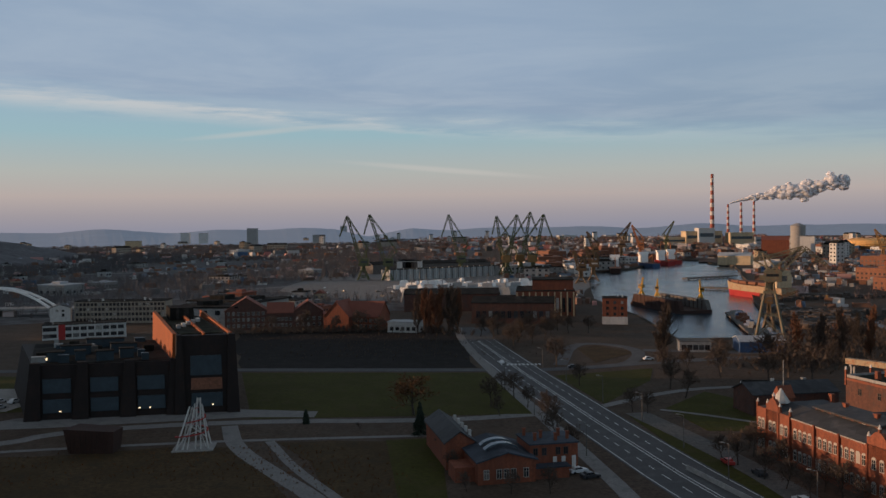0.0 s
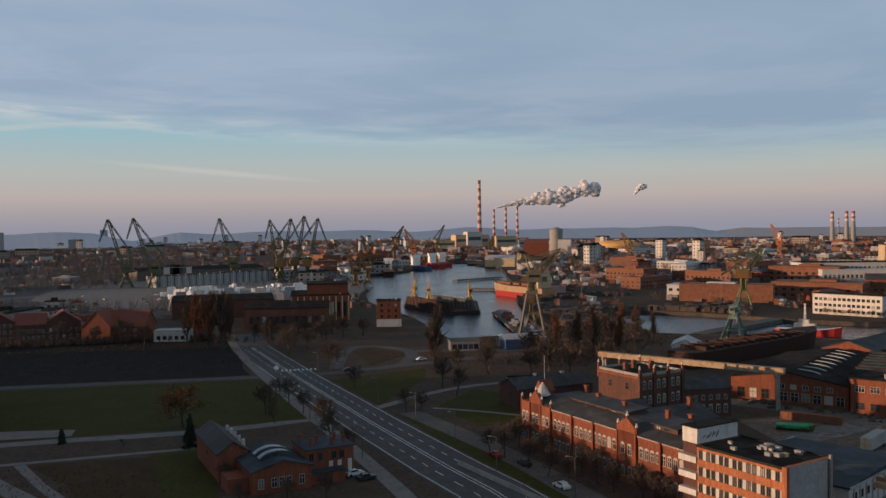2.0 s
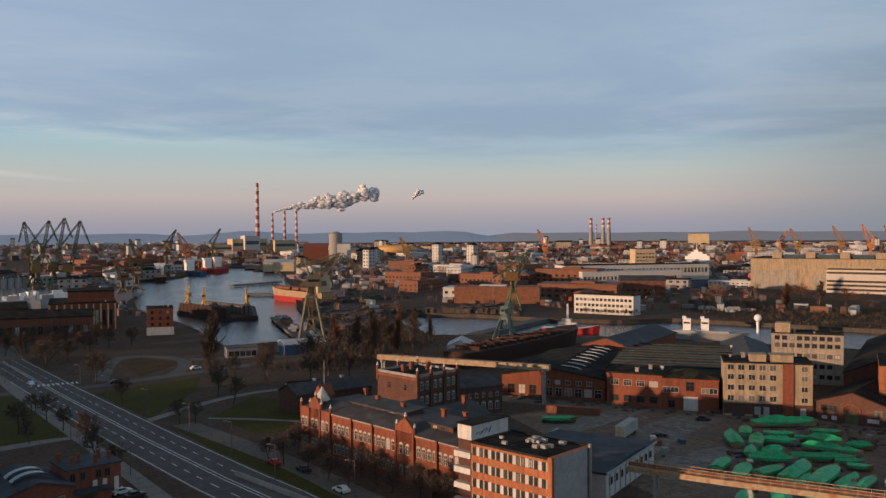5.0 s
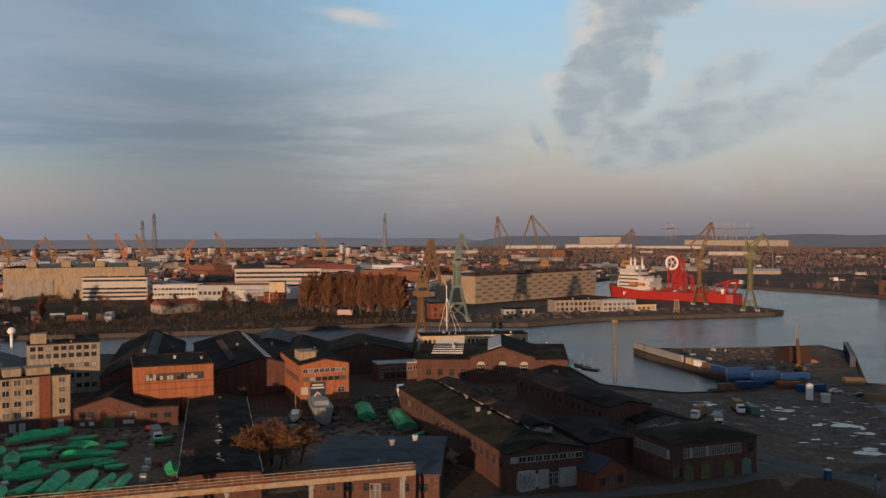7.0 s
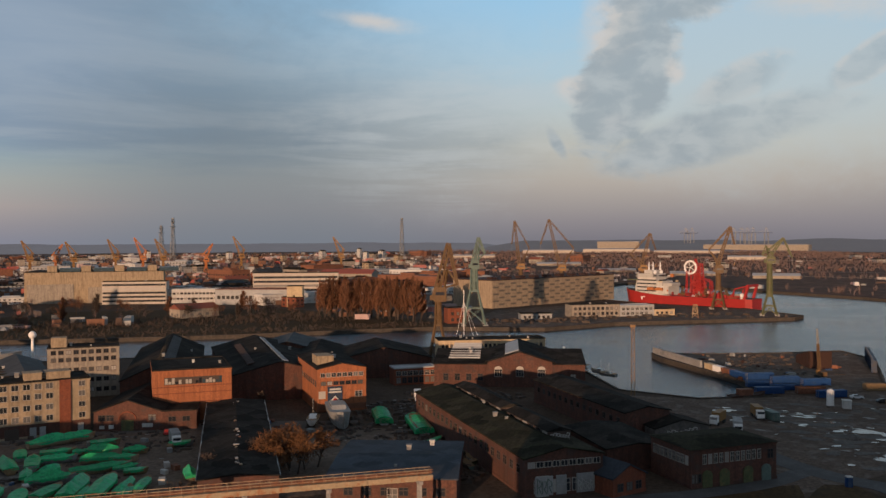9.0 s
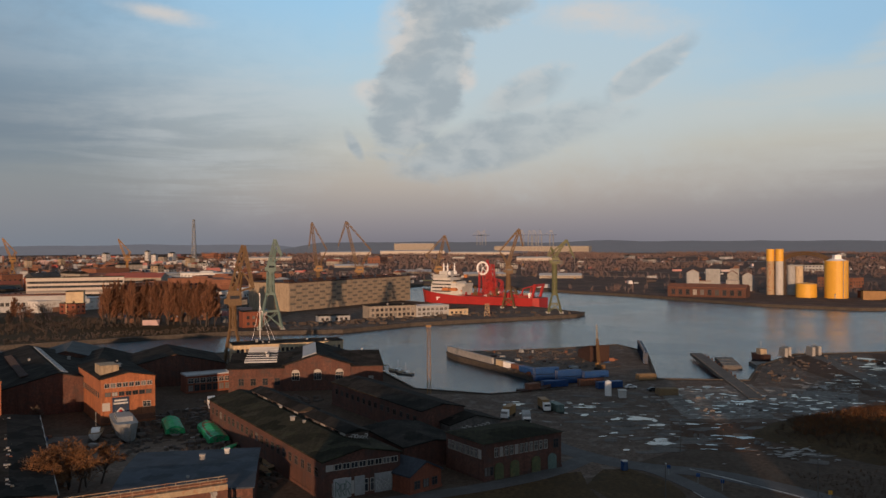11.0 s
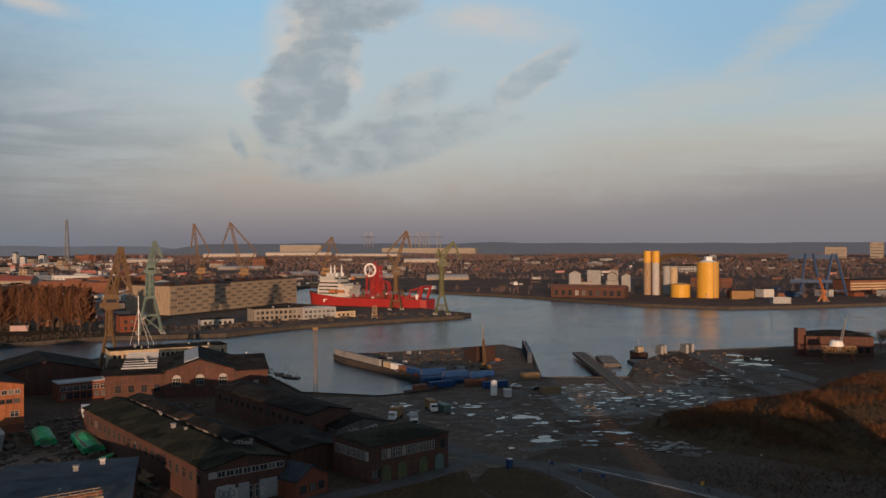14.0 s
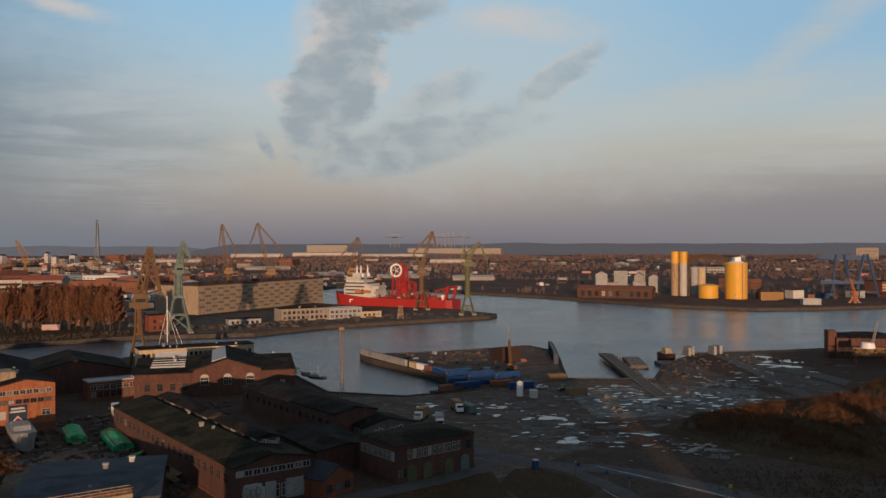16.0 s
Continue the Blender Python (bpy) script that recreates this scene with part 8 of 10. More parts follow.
for x, y, z, pt in ((337, -22, 0, BLUE_PAINT), (337, -22, 2.6, BLUE_PAINT), (331, -30, 0, BLUE_PAINT), (331, -30, 2.6, BLUE_PAINT), (326, -38, 0, RUST), (328, -40, 2.6, BLUE_PAINT), (322, -24, 0, BLUE_PAINT), (320, -44, 0, BLUE_PAINT), (343, -33, 0, BLUE_PAINT)):
    container(x, y, -68, pt, "blue shipping container stacked at the pier foot" if pt is BLUE_PAINT else "rust-red shipping container at the pier foot", z + .05, 10)
rnd = random.Random(9)
for i in range(30):
    s = rnd.random()
    x, y = 350 + rnd.uniform(0, 75), 0
    y = rnd.uniform(-68, -16 + (x - 350) * .28)
    b = MB()
    q, t = rnd.uniform(.6, 2.4), rnd.uniform(.4, 1.7)
    b.hexa([(-q, -q * .6, 0), (q, -q * .5, 0), (q * .9, q * .6, 0), (-q * .8, q * .5, 0), (-q * rnd.uniform(.4, 1), -q * .4, t), (q * rnd.uniform(.3, 1), -q * .4, t * rnd.uniform(.6, 1)), (q * .7, q * .4, t), (-q * .6, q * .4, t * rnd.uniform(.6, 1))])
    solid("scrap_lump", b, rnd.choice((RUST, RUST_DARK, STEEL_GREY, STEEL_BLUE, BARK, RUST_DARK, CONCRETE_DARK)), "lump of rusty scrap steel on the pier", "scrap", pose(x, y, .04, 0, 0, rnd.uniform(0, 180)))
sec = thing("ship_section", "rust-red ribbed ship section on the pier", "ship section", pose(392, -50, 0, 0, 0, -80))
for i in range(6):
    b = MB()
    b.box(0, 9, i * 3.2, i * 3.2 + 2.9, 0, 7.0 - i * .7)
    b.box(-.2, 9.2, i * 3.2 + 1.2, i * 3.2 + 1.6, 0, 7.2 - i * .7)
    part("hull_panel", b, RUST_DARK, sec)
b = MB()
b.box(0, 1.2, 0, 46, 0, 5)
for i in range(8):
    b.box(-1, 0, i * 6, i * 6 + .6, 0, 5.6)
solid("blue_steel_wall", b, STEEL_NAVY, "dark blue ribbed steel wall along the pier", "wall", pose(386, -73.5, 0, 0, 0, -97))
e = thing("mobile_crane", "slim ochre crawler crane standing on the pier", "crane", pose(367, -51, 0, 0, 0, 20))
for q in (-1.3, 1.3):
    b = MB()
    b.prism([(-2.2, 0), (2.2, 0), (2.6, .5), (2.2, 1.0), (-2.2, 1.0), (-2.6, .5)], q - .35, q + .35)
    part("track", b, RUBBER, e)
b = MB()
b.box(-2.6, 1.6, -1.1, 1.1, 1.0, 2.6)
part("upper_carriage", b, STEEL_BROWN, e)
b = MB()
b.box(.6, 2.0, .2, 1.2, 1.2, 3.0)
part("cab", b, STEEL_YELLOW, e)
b = MB()
b.lattice((1.2, 0, 1.8), (2.6, 0, 13), .9, .7, 9, .2)
part("jib", b, STEEL_BROWN, e)
b = MB()
b.lattice((2.6, 0, 13), (3.2, 0, 19), .6, .3, 6, .14)
part("fly_jib", b, STEEL_GREY, e)
for x, y in ((342, -63), (309, -64)):
    e = thing("timber_stack", "stack of pale sawn timber on the yard", "timber", pose(x, y, 0, 0, 0, -80))
    for k in range(4):
        b = MB()
        b.box(-1, 6, -2 + k * 1.1, -1.1 + k * 1.1, .1, 2.4 - (k % 2) * .4)
        part("plank_pack", b, TIMBER, e)
e = thing("upright_tank", "white upright tank on short legs", "tank", pose(304, -45, 0))
b = MB()
b.tube((0, 0), 1.15, 1.15, .6, 5.4, 16)
b.tube((0, 0), 1.15, .4, 5.4, 5.9, 16)
part("drum", b, WHITE_PAINT, e)
for k in range(4):
    b = MB()
    b.tube((1.1 * math.cos(k * 1.57), 1.1 * math.sin(k * 1.57)), .12, .12, 0, .7, 6)
    part("leg", b, STEEL_GREY, e)
b = MB()
b.box(0, 3, 0, 2.4, 0, 2.5)
b.box(-.2, 3.2, -.2, 2.6, 2.5, 2.7)
solid("site_hut", b, PLASTER_WHITE, "small white site hut beside the tank", "hut", pose(302, -51, 0))
mm, mast_l = along((310, 18), (310, 19))
b = MB()
b.lattice((0, 0, 0), (0, 0, 24), 1.3, 1.0, 14, .1)
b.box(-1.3, 1.3, -.9, .9, 24, 24.8)
solid("lattice_mast", b, STEEL_YELLOW, "slim ochre lattice mast at the quay", "mast", pose(310, 18, 0))
for x, y, hd, L, B, p in ((372, 46, 60, 15, 4.4, WHITE_PAINT), (358, 34, 50, 9, 3, WHITE_PAINT), (349, 30, 60, 8, 2.8, STEEL_GREY), (404, 96, -30, 14, 4, WHITE_PAINT), (398, 104, -40, 11, 3.4, WHITE_PAINT)):
    boat(x, y, hd, L, B, p, "white motor boat moored or laid up at the quay", cabin=True, z=.4 if p is STEEL_GREY else 0)
e = thing("tug", "small dark tug in the corner of the basin", "boat", pose(318, -20, WATER_Z, 0, 0, -60))
part("hull", hull_mesh(13, 4.5, 2.6, -1, .35, 1, .1, 10, .7), (RUST_DARK, RUST, RUST_DARK), e)
b = MB()
b.box(-3, 2, -1.4, 1.4, 2.4, 4.6)
part("cabin", b, RUST, e)
# jetty and barges in the east
m, l = along((300, -95), (419.5, -104))
e = thing("jetty", "long dark timber jetty running into the river", "jetty", m)
b = MB()
b.box(0, l, -2.7, 2.7, -.8, .5)
for i in range(int(l / 5)):
    b.box(i * 5, i * 5 + .5, -2.9, -2.3, .5, .8)
    b.box(i * 5 + 2, i * 5 + 2.4, 2.3, 2.9, .5, .75)
part("deck", b, CONCRETE_DARK, e)
for i in range(9):
    b = MB()
    b.tube((48 + i * 8, -3.0), .4, .4, -5, 1.2, 6)
    part("pile", b, RUST_DARK, e)
for x, y, L, B, hd, lab in ((398, -113, 30, 8, 172, "flat pale pontoon moored beside the jetty"), (375, -128, 46, 13, 178, "flat pontoon of grey planks by the shore")):
    e = thing("barge", lab, "barge", pose(x, y, WATER_Z, 0, 0, hd))
    b = MB()
    b.prism([(-L / 2, 0), (-L / 2 + 2, -1), (L / 2 - 2, -1), (L / 2, 0), (L / 2, 1.3), (-L / 2, 1.3)], -B / 2, B / 2)
    part("hull", b, CONCRETE_DARK, e)
    for k in range(int(L / 3.2)):
        b = MB()
        b.box(-L / 2 + .3 + k * 3.2, -L / 2 + 3.2 + k * 3.2, -B / 2 + .2, B / 2 - .2, 1.3, 1.45 + .05 * (k % 3))
        part("deck_board", b, CONCRETE_WET, e)
e = thing("tug", "small dark tug with a cream wheelhouse at the slipway", "boat", pose(413, -133, WATER_Z, 0, 0, 185))
part("hull", hull_mesh(15, 5, 2.8, -1, .35, 1, .1, 10, .7), (RUST_DARK, RUST_DARK, RUST_DARK), e)
b = MB()
b.prism([(-3, 2.6), (2.5, 2.6), (1.8, 5.4), (-2.6, 5.4)], -1.5, 1.5)
part("wheelhouse", b, CREAM_DIRTY, e)
b = MB()
b.beam((-1, 0, 5.4), (-1, 0, 9), .2)
part("mast", b, STEEL_GREY, e)
for x, y in ((414, -141), (418, -144), (418, -155), (421, -159)):
    b = MB()
    b.hexa([(0, 0, 0), (7, 0, 0), (7, 1.4, 0), (0, 1.4, 0), (1.2, 0, 4.2), (7, 0, 4.2), (7, 1.4, 4.2), (1.2, 1.4, 4.2)])
    b.box(1, 7, -.15, 0, 1.2, 1.7)
    solid("concrete_gate_block", b, CONCRETE, "upright grey concrete block at the slipway head", "block", pose(x, y, 0, 0, 0, 186))
# wall facing the camera is coloured dark for the shade on it
building("river_brick_house", "brick river house in a shaded tone, with a broad tar roof", (396, -209), (388, -238), 20, 9.6, BRICK_DARK, TAR, "hip", 2.2, wins=(("f", 2, 9, 1.6, 2.4, .03, .97, "dark"),))
b = MB()
b.box(0, 4, 0, 4, 0, 13)
solid("brick_stair_tower", b, BRICK_DARK, "square brick stair tower of the river house", "tower", pose(398, -210, 0, 0, 0, 0))
e = thing("drilling_platform", "rusty yellow lattice platform on legs with a white tank", "platform", pose(374, -205, 0, 0, 0, -106))
b = MB()
b.lattice((0, 0, 6), (14, 0, 6), 3, 3, 7, .3)
part("truss", b, STEEL_YELLOW, e)
for x in (1, 13):
    for y in (-1.4, 1.4):
        b = MB()
        b.beam((x, y, 0), (x, y, 5), .5)
        part("leg", b, RUST, e)
b = MB()
b.tube((6, 0), 3.2, 2.6, 7.6, 10, 14)
part("tank", b, WHITE_PAINT, e)
b = MB()
b.lattice((8, 0, 10), (10, 0, 20), .9, .5, 8, .15)
part("mast", b, STEEL_GREY, e)
b = MB()
b.box(0, 1, 0, 46, -2, .8)
m, l = along((231, 389), (312, 438))
mole = MB()
mole.box(0, l, -4, 4, -4, .3)
solid("mole", mole, CONCRETE_DARK, "low concrete mole dividing the canal", "mole", m, kind="structure")
# white office and rusty sheds across the canal
building("white_office", "long white three-storey office across the canal", (350.8, 456.9), (369.5, 420.5), 12, 12.4, PLASTER_WHITE, TAR, "flat", wins=tuple(("f", z, 14, 1.7, 1.5, .02, .98, "dark") for z in (1.6, 5.0, 8.6)))
building("rust_shed", "long rust-brown steel shed across the canal", (322, 566), (372, 526), 20, 12, RUST, RUST, "flat")
building("rust_shed", "brown gabled store across the canal", (376, 500), (386, 482), 20, 8, BRICK, RUST, "gy", 3)

# ---- far town and power station ----
pw = thing("power_station", "pale power station blocks under tall chimneys", "building", pose(0, 0, 0))
for x, y, w, d, h, mt in ((560, 2226, 100, 40, 20, PLASTER_YELLOW), (604, 2215, 92, 50, 35, PLASTER_YELLOW), (632, 2200, 40, 40, 43, PLASTER_WHITE), (705, 2180, 58, 40, 31, PLASTER_YELLOW), (764, 2170, 34, 30, 20, PLASTER_GREY)):
    b = MB()
    b.box(x, x + w, y, y + d, 0, h)
    b.box(x - .5, x + w + .5, y - .5, y + d + .5, h, h + 1)
    part("block", b, mt, pw)
    b = MB()
    b.box(x + 3, x + w - 3, y - .4, y, h * .5, h * .72)
    part("window_band", b, GLASS_BLUE, pw)
for i, (x, y, h, r) in enumerate(((695, 2297, 186, 6.5), (733, 2285, 105, 4.4), (764, 2275, 110, 4.4), (794, 2265, 111, 4.4), (1622, 2031, 88, 7), (1634, 2021, 70, 3), (1650, 2009, 88, 7), (1663, 1999, 88, 7))):
    e = thing("chimney", "tall power station chimney with red and white bands", "chimney", pose(x, y, 0), "power station chimneys")
    n = 17 if i == 0 else 13
    for k in range(n):
        b = MB()
        z0, z1 = h * k / n, h * (k + 1) / n
        b.tube((0, 0), r * (1 - .42 * k / n), r * (1 - .42 * (k + 1) / n), z0, z1, 16)
        red = k % 2 == 0 if i < 4 else k == n - 1 or k == n - 3
        part("band", b, CHIMNEY_RED if red else (STEEL_GREY if i >= 4 and k < n - 4 else CHIMNEY_WHITE), e)
    b = MB()
    b.tube((0, 0), r * .66, r * .66, h * .82, h * .84, 16)
    part("gallery", b, STEEL_GREY, e)


def plume(x, y, z, length, rise, r0, r1, n, seed, name_label):
    """Drifting steam, as overlapping uneven puffs."""
    rnd = random.Random(seed)
    verts, faces = [], []
    for i in range(n):
        s = (i + rnd.random()) / n
        c = Vector((x + length * s + rnd.uniform(-1, 1) * r1 * s, y - length * .25 * s, z + rise * s ** .7 + rnd.gauss(0, .5) * r1 * s))
        r = (r0 + (r1 - r0) * s) * rnd.uniform(.3, .72)
        o = len(verts)
        a, q = 12, 7
        for j in range(q + 1):
            t = math.pi * j / q
            for k in range(a):
                u = 6.2832 * k / a
                d = Vector((math.sin(t) * math.cos(u), math.sin(t) * math.sin(u), math.cos(t)))
                f = 1 + .4 * noise.noise(d * 1.6 + c * .05) + .16 * noise.noise(d * 4 + c * .1)
                verts.append(c + Vector((d.x * 1.35, d.y, d.z * .8)) * r * f)
        for j in range(q):
            for k in range(a):
                faces.append((o + j * a + k, o + (j + 1) * a + k, o + (j + 1) * a + (k + 1) % a, o + j * a + (k + 1) % a))
    b = MB()
    b.add(verts, faces)
    solid("steam_plume", b, STEAM, name_label, "steam", kind="stuff", smooth=True)


plume(737, 2280, 107, 190, 34, 3, 18, 300, 3, "white steam drifting from a chimney")
plume(880, 2240, 130, 120, 30, 8, 18, 120, 7, "grey-pink steam drifting apart")
plume(1080, 2130, 138, 26, 26, 5, 8, 44, 9, "small lone puff of grey steam")
e = thing("white_silo", "tall white round silo beyond the basin", "silo", pose(587, 1464, 0))
b = MB()
b.tube((0, 0), 12, 12, 0, 50, 24)
part("drum", b, CONCRETE, e)
b = MB()
b.tube((0, 0), 12.4, 3, 50, 54, 24)
part("cap", b, CONCRETE, e)
building("red_granary", "big red-roofed brick granary beyond the basin", (490, 1365), (528, 1350), 30, 28, BRICK, ROOF_TILE, "gx", 6)
building("white_tower_block", "white tower block beyond the basin", (562, 1395), (582, 1385), 18, 33, PLASTER_WHITE, TAR, "flat")
AMBER = surface("amber_cladding", (.62, .36, .13), .45, .15, 3.0, .02, bump=0, tint=(.5, .25, .08), tint_amount=.4)
arena = MB()
PROFILE = ((36, 0), (44, 7), (46, 12), (42, 18), (34, 22), (27, 22.5))
for (r0, z0), (r1, z1) in zip(PROFILE, PROFILE[1:]):
    arena.tube((0, 0), r0, r1, z0, z1, 40, cap=False)
for k in range(40):
    t = 6.2832 * k / 40
    for (r0, z0), (r1, z1) in zip(PROFILE, PROFILE[1:]):
        arena.beam((r0 * math.cos(t), r0 * math.sin(t), z0), (r1 * math.cos(t), r1 * math.sin(t), z1), .6, .8)
solid("arena", arena, AMBER, "low round amber-clad stadium with a bulging ribbed shell", "stadium", pose(845, 1745, 0))
building("white_hall", "long pale hall beyond the basin", (358, 1160), (395, 1140), 22, 12, PLASTER_YELLOW, ROOF_LIGHT, "gx", 4)
building("long_white_hall", "very long white industrial hall with window bands", (546, 727), (704, 680), 30, 17, PLASTER_WHITE, TAR, "flat", wins=(("f", 8, 40, 2.6, 5, .01, .99, "white"),))
building("long_white_hall", "long white industrial hall in front", (540, 690), (640, 655), 20, 12, PLASTER_WHITE, ROOF_LIGHT, "flat", wins=(("f", 4, 26, 2.4, 3.4, .01, .99, "white"),))
building("tower_block", "brown office tower above the halls", (668, 757), (690, 748), 18, 32, PLASTER_YELLOW, TAR, "flat", wins=tuple(("f", z, 6, 2.4, 1.4, .04, .96, "dark") for z in range(6, 30, 4)))
hg = building("hangar", "huge pale yellow shipyard hangar with a dark roof", (628, 556), (690, 458), 70, 27.5, CREAM_DIRTY, TAR, "flat", vents=6)
for i in range(4):
    b = MB()
    b.box(18 + i * 28, 26 + i * 28, 4, 14, 27.5, 33)
    part("roof_lantern", b, CREAM_DIRTY, hg)
    b = MB()
    b.box(28 + i * 28, 45 + i * 28, 5, 22, 27.5, 31)
    part("roof_glazing", b, GLASS_BLUE, hg, "dark blue glazed roof band")
for x0, x1, z1 in ((2, 40, 17), (52, 66, 14), (70, 114, 16)):
    b = MB()
    b.box(x0, x1, -.6, 0, 0, z1)
    part("gate", b, PLASTER_GREY if x0 > 60 else BEIGE_DIRTY, hg)
bo = building("banded_office", "white banded office block near the hangar", (640, 486), (662, 437), 16, 19.5, BAND_WHITE, TAR, "flat", vents=3)
for z in (2, 5.5, 9, 12.5, 16):
    b = MB()
    b.box(.6, 53.1, -.12, .02, z, z + 1.7)
    band_ = part("window_band", b, GLASS, bo, "dark ribbon window")
    b = MB()
    for i in range(20):
        b.box(1.8 + i * 2.6, 1.95 + i * 2.6, -.2, -.12, z, z + 1.7)
    part("mullion", b, FRAME_WHITE, band_)
building("low_white_office", "low white office beyond the river", (668, 440), (690, 384), 14, 12, PLASTER_WHITE, ROOF_LIGHT, "flat", vents=4, wins=(("f", 7.6, 18, 2.2, 1.6, .02, .98, "dark"), ("f", 3, 18, 2.2, 1.6, .02, .98, "dark")))
building("grey_hall", "long brown-grey hall beyond the river", (660, 388), (676, 325), 24, 13, PLASTER_GREY, RUST, "flat", wins=(("f", 5, 16, 2.6, 2.6, .02, .98, "dark"),))
bo = building("banded_office", "large white banded office beyond the river", (735, 392), (764, 318), 16, 24, BAND_WHITE, TAR, "flat", vents=2)
for z in (3, 7, 11, 15, 19):
    b = MB()
    b.box(.6, 78.8, -.12, .02, z, z + 2.0)
    band_ = part("window_band", b, GLASS, bo, "dark ribbon window")
    b = MB()
    for i in range(30):
        b.box(1.8 + i * 2.6, 1.95 + i * 2.6, -.2, -.12, z, z + 2.0)
    part("mullion", b, FRAME_WHITE, band_)
building("stair_tower", "pale yellow stair tower beyond the river", (650, 316), (654, 304), 12, 17, PLASTER_YELLOW, TAR, "flat")
building("red_hall", "long rust-red warehouse far beyond the river", (1100, 520), (1130, 430), 40, 11, RUST, RUST, "gx", 3)
building("far_terminal", "long white terminal shed near the horizon", (3881, 379), (3895, 200), 60, 42, BEIGE_DIRTY, ROOF_LIGHT, "flat")
building("far_terminal", "low pale terminal shed near the horizon", (3860, -70), (3720, -470), 60, 28, BEIGE_DIRTY, PLASTER_GREY, "flat")
building("apartment_block", "row of pale apartment blocks near the horizon", polar(-44.7, 3000)[:2], polar(-46.0, 3000)[:2], 20, 38, PLASTER_YELLOW, TAR, "flat")
for x, y, w, h in ((2477, -1508, 36, 50), (2404, -1623, 38, 52), (2380, -1657, 20, 52), (2520, -1390, 60, 36), (2300, -1700, 24, 34)):
    building("apartment_block", "pale apartment block on the eastern skyline", (x, y), (x - w * .53, y - w * .85), 14, h, BEIGE_DIRTY, TAR, "flat", wins=tuple(("f", z, 8, 2.2, 2.4, .04, .96, "dark") for z in range(6, int(h) - 4, 9)))
for x, y in ((4200, 0), (4200, -27), (4193, -247), (4191, -269), (4190, -296), (4185, -351), (4180, -210)):
    e = thing("container_crane", "grey container crane near the horizon", "crane", pose(x, y, 0, 0, 0, -90), "container cranes")
    for q in (-9, 9):
        for r in (-12, 12):
            b = MB()
            b.beam((q, r, 0), (q * .8, r * .9, 82), 2.2)
            part("leg", b, STEEL_GREY, e)
    b = MB()
    b.box(-30, 26, -3, 3, 78, 82)
    part("boom", b, STEEL_BLUE, e)
    b = MB()
    b.beam((-6, 0, 82), (0, 0, 104), 1.8)
    b.beam((8, 0, 82), (0, 0, 104), 1.8)
    b.beam((0, 0, 104), (-28, 0, 82), 1.0)
    part("mast", b, STEEL_GREY, e)
for hd, d, h in ((-71.6, 2600, 120), (-57.0, 2400, 115), (-56.3, 2400, 95)):
    x, y, _ = polar(hd, d)
    b = MB()
    b.lattice((0, 0, 0), (0, 0, h), 12, 4, 12, 1.0)
    b.beam((-14, 0, h * .8), (14, 0, h * .8), 1.4)
    b.beam((-10, 0, h * .92), (10, 0, h * .92), 1.2)
    solid("pylon", b, STEEL_GREY, "tall steel lattice pylon on the plain", "pylon", pose(x, y, 0))
# shipyard cranes in the middle distance
rnd = random.Random(31)
for hd, d, h, pt in ((-9.5, 1180, 46, STEEL_BROWN), (-11.2, 1250, 58, STEEL_BROWN), (-12.4, 1280, 54, STEEL_ORANGE), (-14.0, 1500, 60, STEEL_GREEN), (-8.6, 820, 30, STEEL_BROWN), (-9.4, 860, 34, STEEL_BROWN), (-26.5, 1300, 45, STEEL_YELLOW), (-35.6, 1500, 55, STEEL_ORANGE),
                     (-48.8, 1550, 56, STEEL_YELLOW), (-51.2, 1500, 54, STEEL_YELLOW), (-53.6, 1560, 58, STEEL_YELLOW), (-55.2, 1480, 60, STEEL_ORANGE), (-56.4, 1500, 58, STEEL_YELLOW), (-61.2, 1520, 62, STEEL_YELLOW), (-67.6, 1500, 60, STEEL_YELLOW), (-50.2, 1600, 50, STEEL_ORANGE), (-59.0, 1480, 50, STEEL_ORANGE)):
    x, y, _ = polar(hd, d)
    sd_ = rnd.choice((-1, 1))
    crane("harbour_crane", "shipyard crane among the far yards", x, y, hd, pt, portal=h * .2, span=10, tower=h * .4, house=(8, 6, 6), pivot=h * .45, apex=(sd_ * h * .22, h), tail=(-sd_ * 6, h * .62), jib_w=3, bars=.9)
building("red_ship_bow", "bright red ship block beyond the hangar", (1085, 1008), (1100, 994), 16, 13, RUST, RED_PAINT, "flat")
wf = thing("white_ferry", "bright white ferry superstructure beyond the halls", "ship", along((920, 935), (948, 905))[0])
for q in ((0, 34, 0, 14, 0, 15), (4, 30, 2, 12, 15, 18), (8, 24, 3, 11, 18, 21), (12, 18, 4, 10, 21, 24)):
    b = MB()
    b.box(*q)
    part("deck", b, WHITE_PAINT, wf)
b = MB()
b.beam((16, 8, 24), (16, 8, 32), .8)
part("mast", b, WHITE_PAINT, wf)

rn = random.Random(61)
for i in range(15):
    hd, d = -68.4 - i * .62 - rn.uniform(0, .4), rn.uniform(1150, 1420)
    x, y, _ = polar(hd, d)
    r, h = rn.uniform(9, 17), rn.uniform(5, 9)
    b = MB()
    b.tube((0, 0), r, r, 0, h * .62, 20)
    b.tube((0, 0), r * 1.02, r * .2, h * .62, h, 20)
    solid("storage_tank", b, rn.choice((WHITE_PAINT, PLASTER_WHITE, PLASTER_WHITE, CONCRETE)), "low white storage tank with a shallow cone roof", "tank", pose(x, y, 0), "storage tanks beyond the factory")
building("red_roof_hall", "long hall with a red roof and pale walls beyond the river", polar(-66.2, 1120)[:2], polar(-69.6, 1100)[:2], 34, 12, BEIGE_DIRTY, CHIMNEY_RED, "gx", 5)
